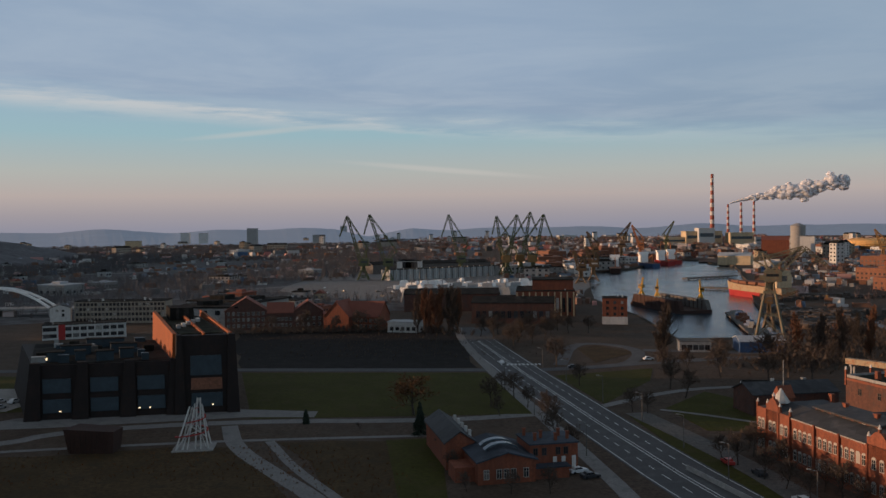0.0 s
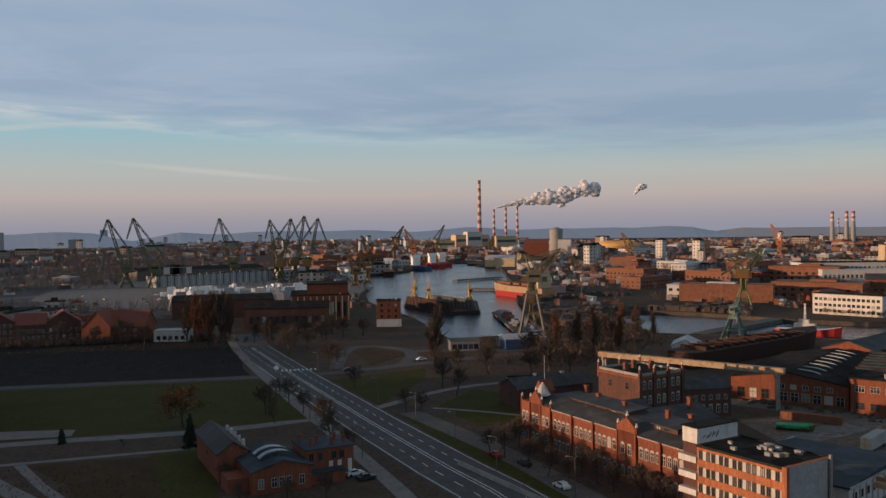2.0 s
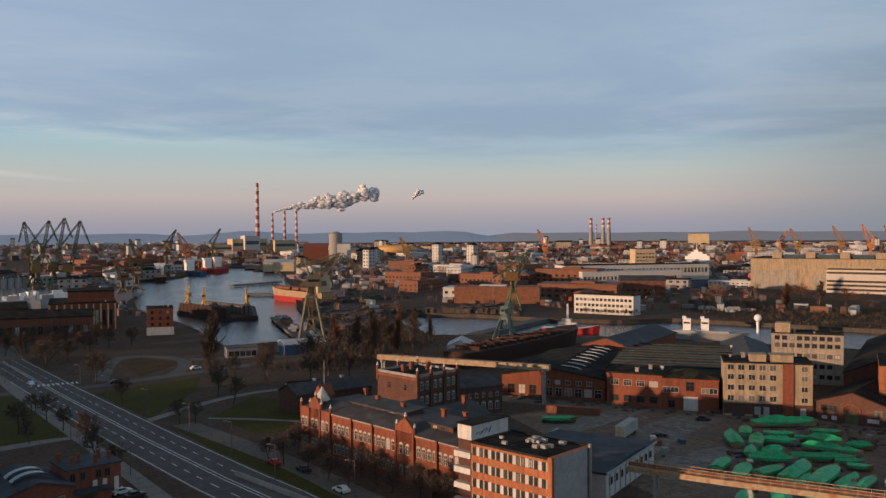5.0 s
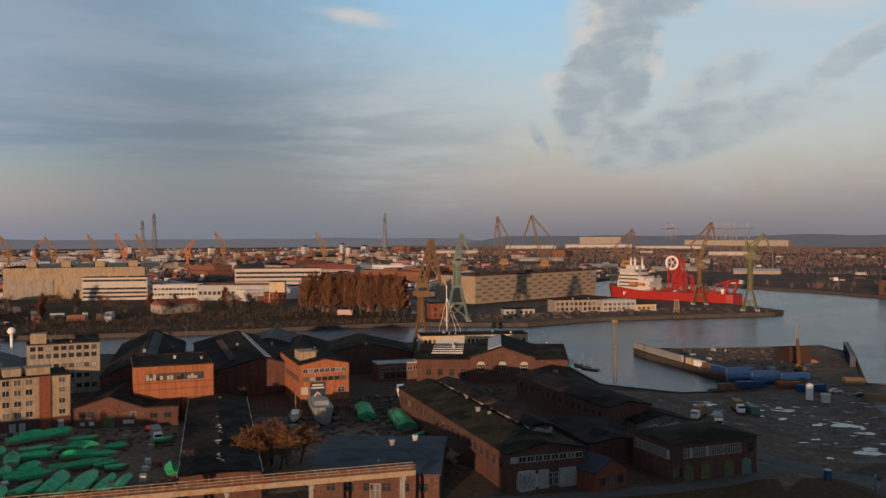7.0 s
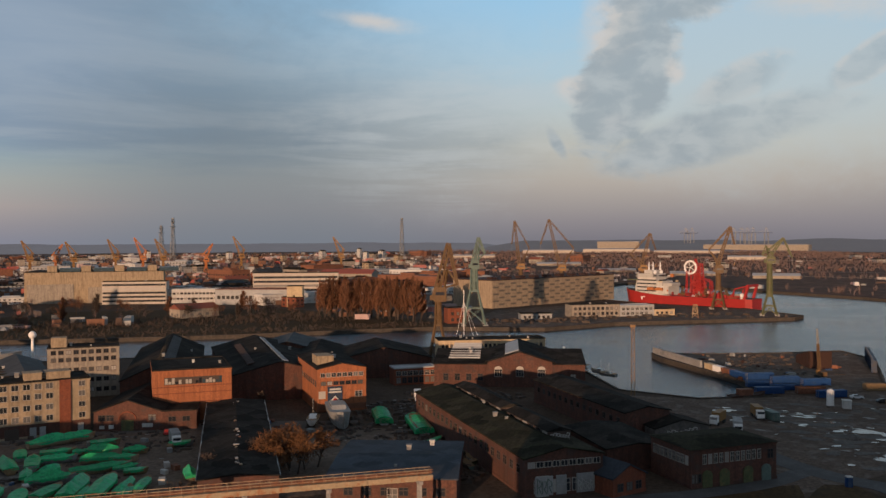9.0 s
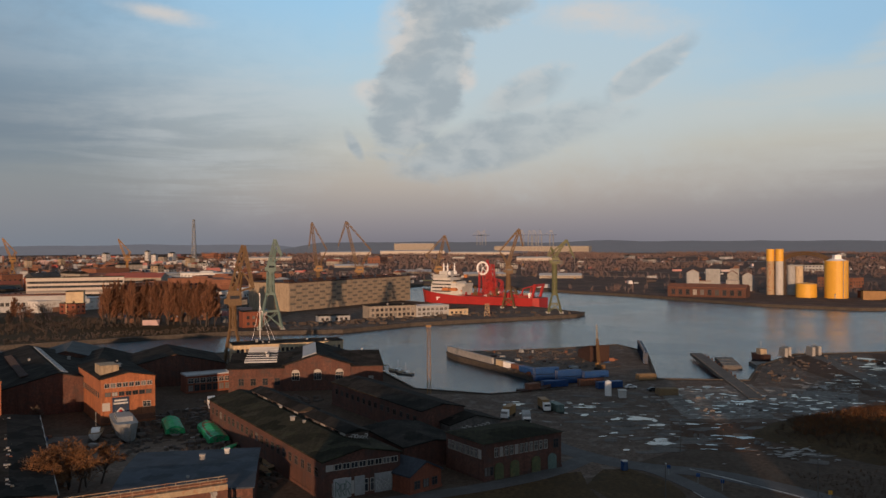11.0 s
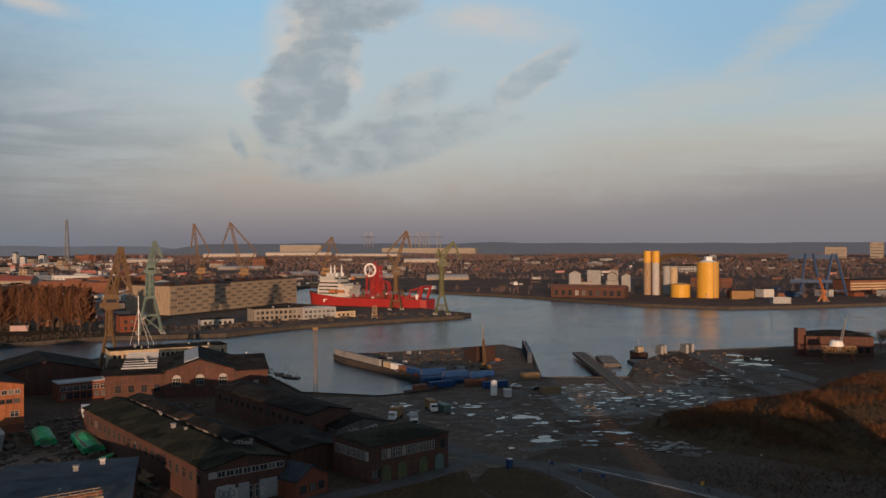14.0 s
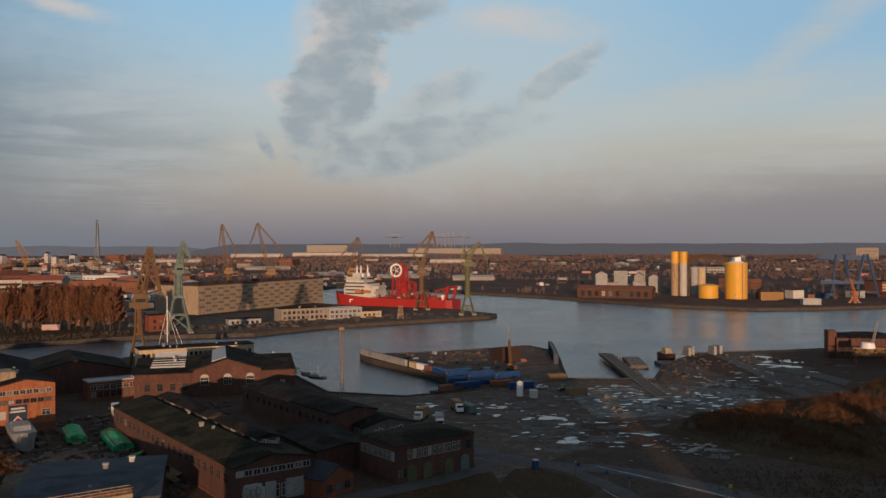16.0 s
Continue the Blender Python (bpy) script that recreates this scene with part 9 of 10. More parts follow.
for hd, d, w, h in ((-79.6, 3300, 190, 12), (-83.5, 3500, 260, 13), (-88.0, 3300, 240, 9), (-75.0, 2500, 120, 8), (-92.5, 2300, 110, 8), (-84.5, 1450, 60, 3), (-89.0, 1330, 70, 3), (-94.0, 1250, 60, 4), (-80.5, 1800, 90, 4)):
    x, y, _ = polar(hd, d)
    u, v, _ = polar(hd - 90, w)
    building("pale_shed", "long low sunlit shed on the eastern plain", (x, y), (x + u, y + v), 24, h, BAND_WHITE if d > 2000 else BEIGE_DIRTY, ROOF_LIGHT, "gx", 3)

# scattered sheds, houses and blocks between the large ones
FAR = []
for k in range(14):
    b = MB()
    w, d, h = ((26, 12, 6), (40, 16, 8), (18, 10, 9), (12, 10, 5), (60, 20, 9), (14, 12, 16), (30, 14, 12), (9, 9, 5), (22, 18, 7), (36, 12, 14), (16, 10, 6), (50, 24, 11), (12, 12, 24), (28, 22, 8))[k]
    if k % 3 == 0:
        b.prism([(-w / 2, 0), (w / 2, 0), (w / 2, h), (-w / 2, h)], -d / 2, d / 2, 0)
        b.prism([(-d / 2 - .4, h), (d / 2 + .4, h), (0, h + d * .28)], -w / 2 - .4, w / 2 + .4, 1, "x")
    else:
        b.box(-w / 2, w / 2, -d / 2, d / 2, 0, h, 0)
        b.box(-w / 2 - .3, w / 2 + .3, -d / 2 - .3, d / 2 + .3, h, h + .6, 1)
        b.box(-w * .2, w * .1, -d * .2, d * .2, h + .6, h + 2.2, 1)
    for z in range(int(h // 4) or 1):
        n = max(2, int(w / 5))
        for i in range(n):
            xx = -w / 2 + (i + .5) * w / n
            for sy in (-1, 1):
                b.box(xx - 1.1, xx + 1.1, sy * d / 2 - .08, sy * d / 2 + .08, 1.5 + z * 4, 3.2 + z * 4, 2)
        for i in range(max(1, int(d / 5))):
            yy = -d / 2 + (i + .5) * d / max(1, int(d / 5))
            for sx in (-1, 1):
                b.box(sx * w / 2 - .08, sx * w / 2 + .08, yy - 1.0, yy + 1.0, 1.5 + z * 4, 3.2 + z * 4, 2)
    walls = (BEIGE_DIRTY, PLASTER_GREY, BRICK, CREAM_DIRTY, PLASTER_WHITE, CREAM_DIRTY, BRICK, PLASTER_GREY, STEEL_GREY, BEIGE_DIRTY, BRICK, RUST, PLASTER_WHITE, CONCRETE)[k]
    roofs = (ROOF_TILE, TAR, TAR, ROOF_TILE, ROOF_LIGHT, TAR, ROOF_SLATE, TAR, ROOF_LIGHT, TAR, ROOF_TILE, RUST, TAR, TAR)[k]
    FAR.append((b.mesh("far_building", walls, roofs, GLASS), k))
FAR_LABEL = ("pale house row with red roof in the far town", "grey industrial shed with flat roof", "brick industrial block with flat roof", "small cream house with red roof", "long white warehouse with pale roof",
             "cream apartment block with flat roof", "brick store with slate roof", "small grey hut with flat roof", "grey steel shed with pale roof", "white office block with flat roof", "small brick house with red roof",
             "large rust-brown steel shed", "white apartment tower with flat roof", "low bare concrete shed")
rnd = random.Random(77)
BLOCK = [(-70, 790, 120), (50, 800, 110), (620, 430, 90), (740, 110, 95), (640, 700, 80), (751, -4, 75), (-20, 950, 85), (66, 545, 60), (820, -300, 60), (620, 40, 40), (300, 300, 60), (230, 380, 60), (360, 440, 40)]


def free(x, y, r=14):
    if inside((x, y), WEST_BASIN) or inside((x, y), RIVER):
        return False
    for k in range(6):
        p = (x + r * math.cos(k * 1.05), y + r * math.sin(k * 1.05))
        if inside(p, WEST_BASIN) or inside(p, RIVER):
            return False
    return all(math.hypot(x - a, y - c) > q for a, c, q in BLOCK)


def scatter(n, h0, h1, d0, d1, kinds, group):
    c = 0
    while c < n:
        hd, d = rnd.uniform(h0, h1), math.sqrt(rnd.uniform(d0 ** 2, d1 ** 2))
        x, y, _ = polar(hd, d)
        if not free(x, y):
            continue
        me, k = FAR[rnd.choice(kinds)]
        s = rnd.uniform(.8, 1.3)
        ob = new("shed" if k in (1, 4, 7, 8, 11, 13) else "house" if k in (0, 3, 10) else "far_block", me)
        ob.matrix_basis = pose(x, y, 0, 0, 0, -hd + rnd.choice((0, 90)) + rnd.uniform(-15, 15)) @ Matrix.Diagonal((s, s, s * rnd.uniform(.8, 1.2), 1))
        tagged(ob, FAR_LABEL[k], "house" if k in (0, 3, 10) else "building", group)
        c += 1


scatter(70, -26, -66, 620, 1250, (0, 1, 2, 4, 6, 8, 11, 11, 13, 2), "sheds beyond the river")
scatter(150, -18, -75, 1100, 3000, (0, 1, 4, 5, 8, 9, 11, 12, 12, 9, 4), "far town")
scatter(40, -66, -76, 700, 1500, (1, 4, 8, 11, 13), "sheds beyond the river")
scatter(26, -76, -127, 1050, 3200, (0, 1, 8, 13, 3, 11), "far plain")
scatter(16, 2, 29, 760, 1500, (3, 7, 7, 8, 13), "far suburb")
scatter(80, -12, 29, 1900, 3800, (0, 5, 9, 12, 12, 4), "far suburb")
scatter(60, -5, -16, 720, 1500, (1, 2, 4, 6, 8, 11, 13), "yards by the basin")
scatter(16, 8, 16, 500, 700, (3, 7, 10, 13), "brick suburb")

# left background: arch bridge, long office, white house
ab = thing("arch_bridge", "white steel arch bridge over the railway", "bridge", along((-330, 560), (-258, 560))[0])
for q in (-5, 5):
    b = MB()
    n = 16
    for k in range(n):
        s0, s1 = k / n, (k + 1) / n
        b.beam((72 * s0, q * (1 - .4 * math.sin(math.pi * s0)), 5.2 + 13 * 4 * s0 * (1 - s0)), (72 * s1, q * (1 - .4 * math.sin(math.pi * s1)), 5.2 + 13 * 4 * s1 * (1 - s1)), 1.3)
    part("arch", b, WHITE_PAINT, ab)
for k in range(2, 15, 2):
    s0 = k / 16
    b = MB()
    b.beam((72 * s0, -5 * (1 - .4 * math.sin(math.pi * s0)), 5.2 + 52 * s0 * (1 - s0)), (72 * s0, 5 * (1 - .4 * math.sin(math.pi * s0)), 5.2 + 52 * s0 * (1 - s0)), .7)
    part("cross_tie", b, WHITE_PAINT, ab)
b = MB()
b.box(-30, 110, -6.5, 6.5, 4.2, 5.4)
part("deck", b, CONCRETE, ab)
for x in (-1, 73, 108):
    b = MB()
    b.box(x - 1.5, x + 1.5, -6, 6, -.5, 4.2)
    part("abutment", b, CONCRETE, ab)
building("long_office", "long cream four-storey office with rows of windows", (-222.7, 510), (-169, 511.5), 14, 12.8, BEIGE_DIRTY, TAR, "flat", vents=6, wins=tuple(("f", z, 24, 1.3, 1.5, .01, .99, "dark") for z in (1.4, 4.6, 7.6, 10.4)))
building("white_house", "tall white house with a shallow roof", (-233.4, 501.6), (-223, 505), 9, 10, PLASTER_WHITE, ROOF_SLATE, "gy", 1.8, wins=(("f", 5, 1, 1.2, 1.6, .5, .8, "dark"), ("f", 7.8, 2, 1.2, 1.0, .2, .8, "dark")))
wr = building("white_red_office", "low white office with a red stair bay", (-205, 432), (-168, 446), 14, 7.4, PLASTER_WHITE, TAR, "flat", vents=4, wins=(("f", 1.2, 8, 2.6, 1.6, .26, .98, "dark"), ("f", 4.6, 8, 2.6, 1.6, .26, .98, "dark"), ("f", 1.2, 2, 3.0, 1.6, .01, .16, "dark"), ("f", 4.6, 2, 3.0, 1.6, .01, .16, "dark")))
b = MB()
b.box(7.4, 10.6, -.25, 0, 0, 7.6)
part("stair_bay", b, RED_PAINT, wr, "red stair bay")
building("brick_row", "old red brick row with steep tiled gables", (-122, 466), (-100, 470), 14, 10.5, BRICK_DARK, ROOF_TILE, "gy", 7, wins=tuple(("f", z, 8, 1.2, 1.7, .03, .97, "white") for z in (1.5, 4.8, 8)))
building("brick_row", "old red brick row with a tiled roof", (-100, 470), (-86, 472), 14, 9, BRICK_DARK, ROOF_TILE, "gx", 5, wins=tuple(("f", z, 6, 1.2, 1.7, .03, .97, "white") for z in (1.5, 4.8)))
building("brick_row", "old red brick row with a pointed tiled gable", (-86, 472), (-70, 475), 14, 9.5, BRICK_DARK, ROOF_TILE, "gy", 5.5, wins=tuple(("f", z, 5, 1.2, 1.7, .03, .97, "white") for z in (1.5, 4.8)))
building("orange_roof_house", "brick house with a steep orange tiled roof", (-65, 468), (-38, 460), 16, 7.2, BRICK, ROOF_TILE, "gx", 7.5, wins=(("f", 1.2, 7, 1.4, 1.7, .3, .97, "white"), ("f", 4.4, 7, 1.4, 1.7, .3, .97, "white")))
building("orange_roof_house", "brick house with a steep orange tiled gable", (-68, 462), (-54, 458), 18, 7.6, BRICK, ROOF_TILE, "gy", 8.0, wins=(("f", 1.2, 4, 1.2, 1.7, .1, .9, "dark"),))
building("white_kiosk_house", "small white house with a flat grey roof", (-33, 452), (-17, 448), 10, 5.4, PLASTER_WHITE, ROOF_LIGHT, "flat", wins=(("f", 1.2, 5, 1.6, 1.6, .05, .95, "dark"),))
for hd, d, w, h, mt, lab in ((20.6, 2600, 40, 24, PLASTER_YELLOW, "sunlit apartment slab under the western skyline"), (17.3, 2900, 26, 44, PLASTER_WHITE, "pale apartment tower on the western skyline"), (16.2, 2900, 26, 42, PLASTER_WHITE, "pale apartment tower on the western skyline"), (13.2, 2700, 30, 56, PLASTER_GREY, "dark glass tower on the western skyline"),
                             (7.2, 3600, 26, 62, PLASTER_GREY, "slim dark tower on the western skyline"), (9.0, 2700, 30, 34, PLASTER_GREY, "grey apartment slab under the western skyline")):
    x, y, _ = polar(hd, d)
    building("tower_block", lab, (x, y), (x + w, y), 20, h, mt, TAR, "flat")
# wooded ridges along the horizon, with haze put into their colour


def ridge(h0, h1, d, top, depth, seed, label, material):
    """A long low wooded rise with an uneven skyline."""
    rnd2 = random.Random(seed)
    n = int(abs(h1 - h0) * 2.2) + 2
    b = MB()
    for i in range(n + 1):
        hd = h0 + (h1 - h0) * i / n
        z = top * (.82 + .36 * noise.noise(Vector((i * .11, seed, 0))) * (1 if seed < 5 else .4)) + rnd2.uniform(-.5, .5)
        z *= min(1.0, (i + .2) / 8, (n - i + .2) / 8)
        a, c, f = polar(hd, d - depth), polar(hd, d), polar(hd, d + depth * .5)
        b.v += [(a[0], a[1], -1), (c[0], c[1], z), (f[0], f[1], z * .8)]
    for i in range(n):
        o = i * 3
        for k in range(2):
            q = (o + k, o + k + 1, o + k + 4, o + k + 3)
            b.f.append(q if h1 > h0 else q[::-1])
            b.m.append(0)
    solid("wooded_ridge", b, material, label, "hill", kind="structure")


ridge(40, 4, 3600, 61, 900, 2, "low wooded hills in painted haze under the western sky", HAZE_NORTH)
ridge(6, -34, 4500, 56, 500, 4, "far wooded ridge in painted haze beyond the town", HAZE_NORTH)
ridge(-30, -80, 4600, 47, 500, 5, "far flat wooded horizon in painted haze", HAZE_PLAIN)
ridge(-76, -132, 4400, 58, 700, 6, "far flat wooded horizon in painted haze", HAZE_EAST)


# mostly unseen moraine hills added west of the town, to block the low sun from the railway land
hills = MB()
NA, NB = 90, 34
for i in range(NA + 1):
    s_ = i / NA
    for k in range(NB + 1):
        t = k / NB
        x, y = -960 + 60 * s_ + 260 - 1160 * t, 1750 - 1500 * s_
        top = 62 * min(1.0, t / .22, (1 - t) / .5) * min(1.0, (1 - s_ + .01) / .12, (s_ + .25) / .35)
        hills.v.append((x, y, top + (4.5 * noise.noise(Vector((x * .02, y * .02, 3))) + 4.0 * noise.noise(Vector((x * .09, y * .09, 5)))) * min(1.0, t / .1) - .5))
for i in range(NA):
    for k in range(NB):
        o = i * (NB + 1) + k
        hills.f.append((o, o + 1, o + NB + 2, o + NB + 1))
        hills.m.append(0)
solid("wooded_hills", hills, WOODS_DARK, "steep wooded hills west of the railway, mostly unseen, added to shade it", "hill", kind="structure")


def clutter(label, n, h0, h1, d0, d1, lo, hi, seed, material=CLUTTER):
    """Countless containers, walls, stacks and huts of the yards, as one mesh."""
    rn = random.Random(seed)
    b = MB()
    c = 0
    while c < n:
        hd, d = rn.uniform(h0, h1), math.sqrt(rn.uniform(d0 ** 2, d1 ** 2))
        x, y, _ = polar(hd, d)
        if noise.noise(Vector((x * .008, y * .008, seed))) < -.15 or not free(x, y, 8):
            continue
        c += 1
        L, W_, H_ = rn.uniform(2, 9) * lo, rn.uniform(1.5, 4) * lo, rn.uniform(1.2, 4.2) * hi
        t = rn.choice((0, 1.57)) + rn.uniform(-.3, .3) - radians(hd) * -1
        u, v = Vector((math.cos(t), math.sin(t), 0)), Vector((-math.sin(t), math.cos(t), 0))
        p = Vector((x, y, 0))
        q = [p - u * L / 2 - v * W_ / 2, p + u * L / 2 - v * W_ / 2, p + u * L / 2 + v * W_ / 2, p - u * L / 2 + v * W_ / 2]
        k = rn.uniform(.5, 1.0)
        b.hexa([w for w in q] + [p + (w - p) * (1 if rn.random() < .6 else k) + Vector((0, 0, H_)) for w in q])
    solid("yard_clutter", b, material, label, "clutter", kind="stuff")


clutter("stacks, huts and containers across the far yards", 2600, -18, -76, 600, 1700, 1.5, 1.3, 1)
clutter("stacks and scrap on the yards by the canal", 700, -19, -34, 440, 700, 1.0, .8, 2, SCRAP)
clutter("roofs and walls of the far town", 2200, -16, -76, 1500, 3400, 2.4, 2.2, 3)
clutter("huts and walls in the western suburb", 1500, 1, 30, 600, 2400, 1.6, 1.2, 4)
clutter("stacks and huts around the northern yards", 1300, 2, -17, 600, 1500, 1.4, 1.1, 5)
clutter("huts and stacks across the eastern plain", 420, -76, -128, 880, 3000, 1.8, 1.0, 6)
clutter("distant roofs of the northern town", 1500, 28, -18, 1600, 3600, 3.0, 2.4, 7)


def quay_clutter(label, n, pts, w, size, seed, material=CLUTTER):
    """Small stacks, bins and boxes along a line."""
    rn = random.Random(seed)
    b = MB()
    for _ in range(n):
        i = rn.randrange(len(pts) - 1)
        t = rn.random()
        x = pts[i][0] + (pts[i + 1][0] - pts[i][0]) * t + rn.uniform(-w, w)
        y = pts[i][1] + (pts[i + 1][1] - pts[i][1]) * t + rn.uniform(-w, w)
        if inside((x, y), RIVER) or inside((x, y), WEST_BASIN):
            continue
        L, D, H = rn.uniform(.5, 2.6) * size, rn.uniform(.4, 1.3) * size, rn.uniform(.4, 1.4) * size
        t = rn.uniform(0, 3.14)
        u, v, p = Vector((math.cos(t), math.sin(t), 0)), Vector((-math.sin(t), math.cos(t), 0)), Vector((x, y, 0))
        q = [p - u * L - v * D, p + u * L - v * D, p + u * L + v * D, p - u * L + v * D]
        k = rn.uniform(.3, 1.0)
        b.hexa(q + [p + (c - p) * k + Vector((0, 0, H)) for c in q])
    solid("yard_clutter", b, material, label, "clutter", kind="stuff")


quay_clutter("bins, stacks and boxes on the factory quay", 110, [(650, -60), (640, 10), (600, 60), (570, 90), (560, 130)], 16, 1.4, 1, SCRAP)
quay_clutter("scrap and boxes on the storage pier", 160, [(350, -45), (395, -30), (425, -30), (440, -60)], 14, .6, 2, SCRAP)
quay_clutter("scrap and crates between the boats", 260, [(150, 128), (172, 140), (196, 150), (210, 135), (225, 100), (215, 70)], 12, .6, 3, SCRAP)
quay_clutter("boxes and scrap between the works halls", 160, [(225, 100), (262, 95), (290, 80), (300, 60)], 8, .9, 4, SCRAP)
quay_clutter("rubbish and crates behind the long hall", 160, [(195, 50), (235, 75), (290, 90)], 7, .8, 5, SCRAP)
quay_clutter("rubble and scrap along the shore", 70, [(340, -110), (380, -130), (400, -160), (380, -190)], 12, .7, 6, SCRAP)
quay_clutter("pallets and bins by the works halls", 120, [(160, 235), (190, 190), (225, 135)], 6, .7, 7, SCRAP)


# the flat brown plain in the east, with pale tracks across it
def arc(h0, h1, d, step=3.0, wave=0.0, seed=0):
    n = int(abs(h1 - h0) / step) + 1
    return [polar(h0 + (h1 - h0) * i / n, d * (1 + wave * noise.noise(Vector((i * .4, seed, 0)))))[:2] for i in range(n + 1)]


patch("heath", arc(-70, -127, 1170) + arc(-127, -70, 4350), .04, HEATH, "flat brown winter heath beyond the river", "field")
patch("heath", [(702, -346), (700, -300), (748, -240), (874, -160), (969, -76), (1046, -20), (1104, 64)] + arc(-84, -120, 1176) + [(762, -562)], .035, HEATH, "brown waste ground along the far shore", "field")
patch("heath", arc(-16, -72, 1300) + arc(-72, -16, 4300), .03, HEATH, "brown waste ground between the far yards", "field")
for h0, h1, d, w, paint in ((-74, -104, 1750, 9, PAVING), (-80, -126, 2250, 14, CONCRETE), (-72, -112, 2800, 16, PAVING), (-96, -127, 1500, 7, PAVING), (-76, -100, 3400, 30, CONCRETE), (-104, -127, 3100, 24, PAVING), (-84, -110, 1330, 6, RUST_PALE)):
    ribbon("track", arc(h0, h1, d, 3.0, .05, int(d)), w, .12, paint, "pale track across the brown heath", "road")

patch("rail_yard", arc(33, -2, 570) + arc(-2, 33, 2300), .03, RAIL_YARD, "grey railway land with thin scrub", "yard")
for h0, h1, d, w, paint in ((32, 6, 640, 7, PAVING), (32, 8, 720, 5, PAVING), (32, 2, 820, 6, PAVING), (32, 4, 900, 9, CONCRETE_DARK), (30, 10, 1010, 8, PAVING), (33, 6, 1200, 12, PAVING), (33, 10, 1500, 14, CONCRETE_DARK)):
    ribbon("track", arc(h0, h1, d, 3.0, .07, int(d)), w, .12, paint, "pale road and rail track across the western suburb", "road")

# ---- trees and brush ----
for i in range(26):
    tree(572 - i * .6 + (i % 3) * 3, 253 - i * 3.2, 26 + (i * 5) % 4, "poplar", TWIG_RED, "reddish", i, width=.8)
for i, (x, y) in enumerate(((566, 246), (560, 226), (572, 205), (562, 190), (580, 232), (552, 176))):
    tree(x, y, 24 + i % 3 * 2, "poplar", TWIG_RED, "reddish", i + 1, width=1.3)
for i, (x, y) in enumerate(((521, 438), (543, 434), (528, 407), (550, 401), (534, 375), (557, 367), (541, 341), (555, 325), (549, 304), (569, 305), (591, 304), (600, 330), (520, 460), (500, 470), (560, 345), (585, 280), (470, 420), (480, 395), (430, 420), (455, 440))):
    tree(x, y, 11 + (i * 7) % 8, ("broad", "bush", "poplar")[i % 3], TWIG_RED if i % 2 else TWIG_GREY, "reddish" if i % 2 else "grey", i, width=1.3)
for i, (x, y) in enumerate(((143, 322), (138, 345), (132, 317), (147, 341), (158, 352), (178, 381), (185, 368), (190, 390), (198, 372), (168, 362), (165, 340), (155, 341), (169, 353), (204, 402), (140, 330))):
    tree(x, y, 14 + (i * 5) % 8, ("broad", "poplar", "poplar")[i % 3], TWIG_RED if i % 3 == 1 else TWIG_GREY, "reddish" if i % 3 == 1 else "grey", i, width=.85)
for i, (x, y, h) in enumerate(((-17, 444, 22), (-13, 433, 24), (-7, 433, 25), (-1, 432, 25), (4, 442, 23), (-10, 440, 22), (1, 436, 24))):
    tree(x, y, h, "poplar", TWIG_RED if i % 3 else TWIG_GREY, "reddish" if i % 3 else "grey", i, width=.8)
for i, (x, y) in enumerate(((15, 431), (21, 421), (27, 402), (32, 411), (38, 401), (41, 336), (-37, 446), (24, 440), (34, 425), (45, 415), (50, 430), (28, 385), (60, 440), (-48, 455), (-60, 450), (-75, 452), (-95, 456), (40, 440), (18, 455), (56, 452), (70, 440))):
    tree(x, y, 12 + (i * 3) % 6, "broad", TWIG_GREY, "grey", i, width=1.15)
for i, (x, y, h) in enumerate(((82, 333, 24), (100, 320, 17), (120, 331, 17), (126, 336, 16), (120, 308, 20), (96, 308, 15), (78, 316, 13), (73, 288, 14), (74, 273, 12), (123, 295, 18), (110, 300, 14), (88, 320, 12))):
    tree(x, y, h, "poplar" if i == 0 else "broad", TWIG_GREY, "grey", i + 1)
for i, (x, y) in enumerate(((63, 201), (65, 196), (67, 185), (69, 178), (71, 171), (71, 203), (74, 191), (76, 176), (78, 164), (80, 155), (53, 253), (57, 251), (73, 212), (77, 170), (81, 148))):
    tree(x, y, 7.5 + (i * 3) % 4, "broad", TWIG_GREY, "grey", i, width=1.0)
for i, (x, y) in enumerate(((14, 249), (20, 275), (23, 260), (26, 239), (44, 296), (17, 290), (27, 222), (29, 208), (12, 262))):
    tree(x, y, 8 + (i * 3) % 5, "broad", TWIG_GREY, "grey", i)
tree(-11, 252, 15, "broad", TWIG_OCHRE, "ochre", 1, "broad bare tree with fine orange twigs on the lawn", width=1.7)
conifer(-8.4, 227.6, 9)
conifer(-41, 242, 4)
tree(-25, 234, 3, "bush", TWIG_GREY, "grey", 0)
for i, (x, y) in enumerate(((2, 200), (0, 192), (-2, 206), (3, 178), (12, 176), (20, 176), (-118, 214), (-124, 222), (-128, 218))):
    tree(x, y, 5.5 + i % 3, "broad", TWIG_GREY, "grey", i)
for i, (x, y) in enumerate(((188, 91), (190, 88), (184, 93), (180, 106), (173, 104), (186, 100), (254, 132), (193, 95))):
    tree(x, y, 8 + i % 3, "bush" if i % 2 else "broad", TWIG_OCHRE if i in (0, 1, 2, 7) else TWIG_GREY, "ochre" if i in (0, 1, 2, 7) else "grey", i)
for i, (x, y) in enumerate(((375, -249), (381, -256), (366, -246), (390, -262), (408, -246), (430, -270), (400, -262), (415, -258), (500, -352), (512, -362), (355, -240))):
    tree(x, y, 11 + (i * 3) % 5, "broad", TWIG_GREY, "grey", i)
for i in range(18):
    tree(352 + i * 1.05 + (i % 2) * 2, 452 - i * 1.9, 4 + i % 3, "bush", TWIG_GREY, "grey", i)
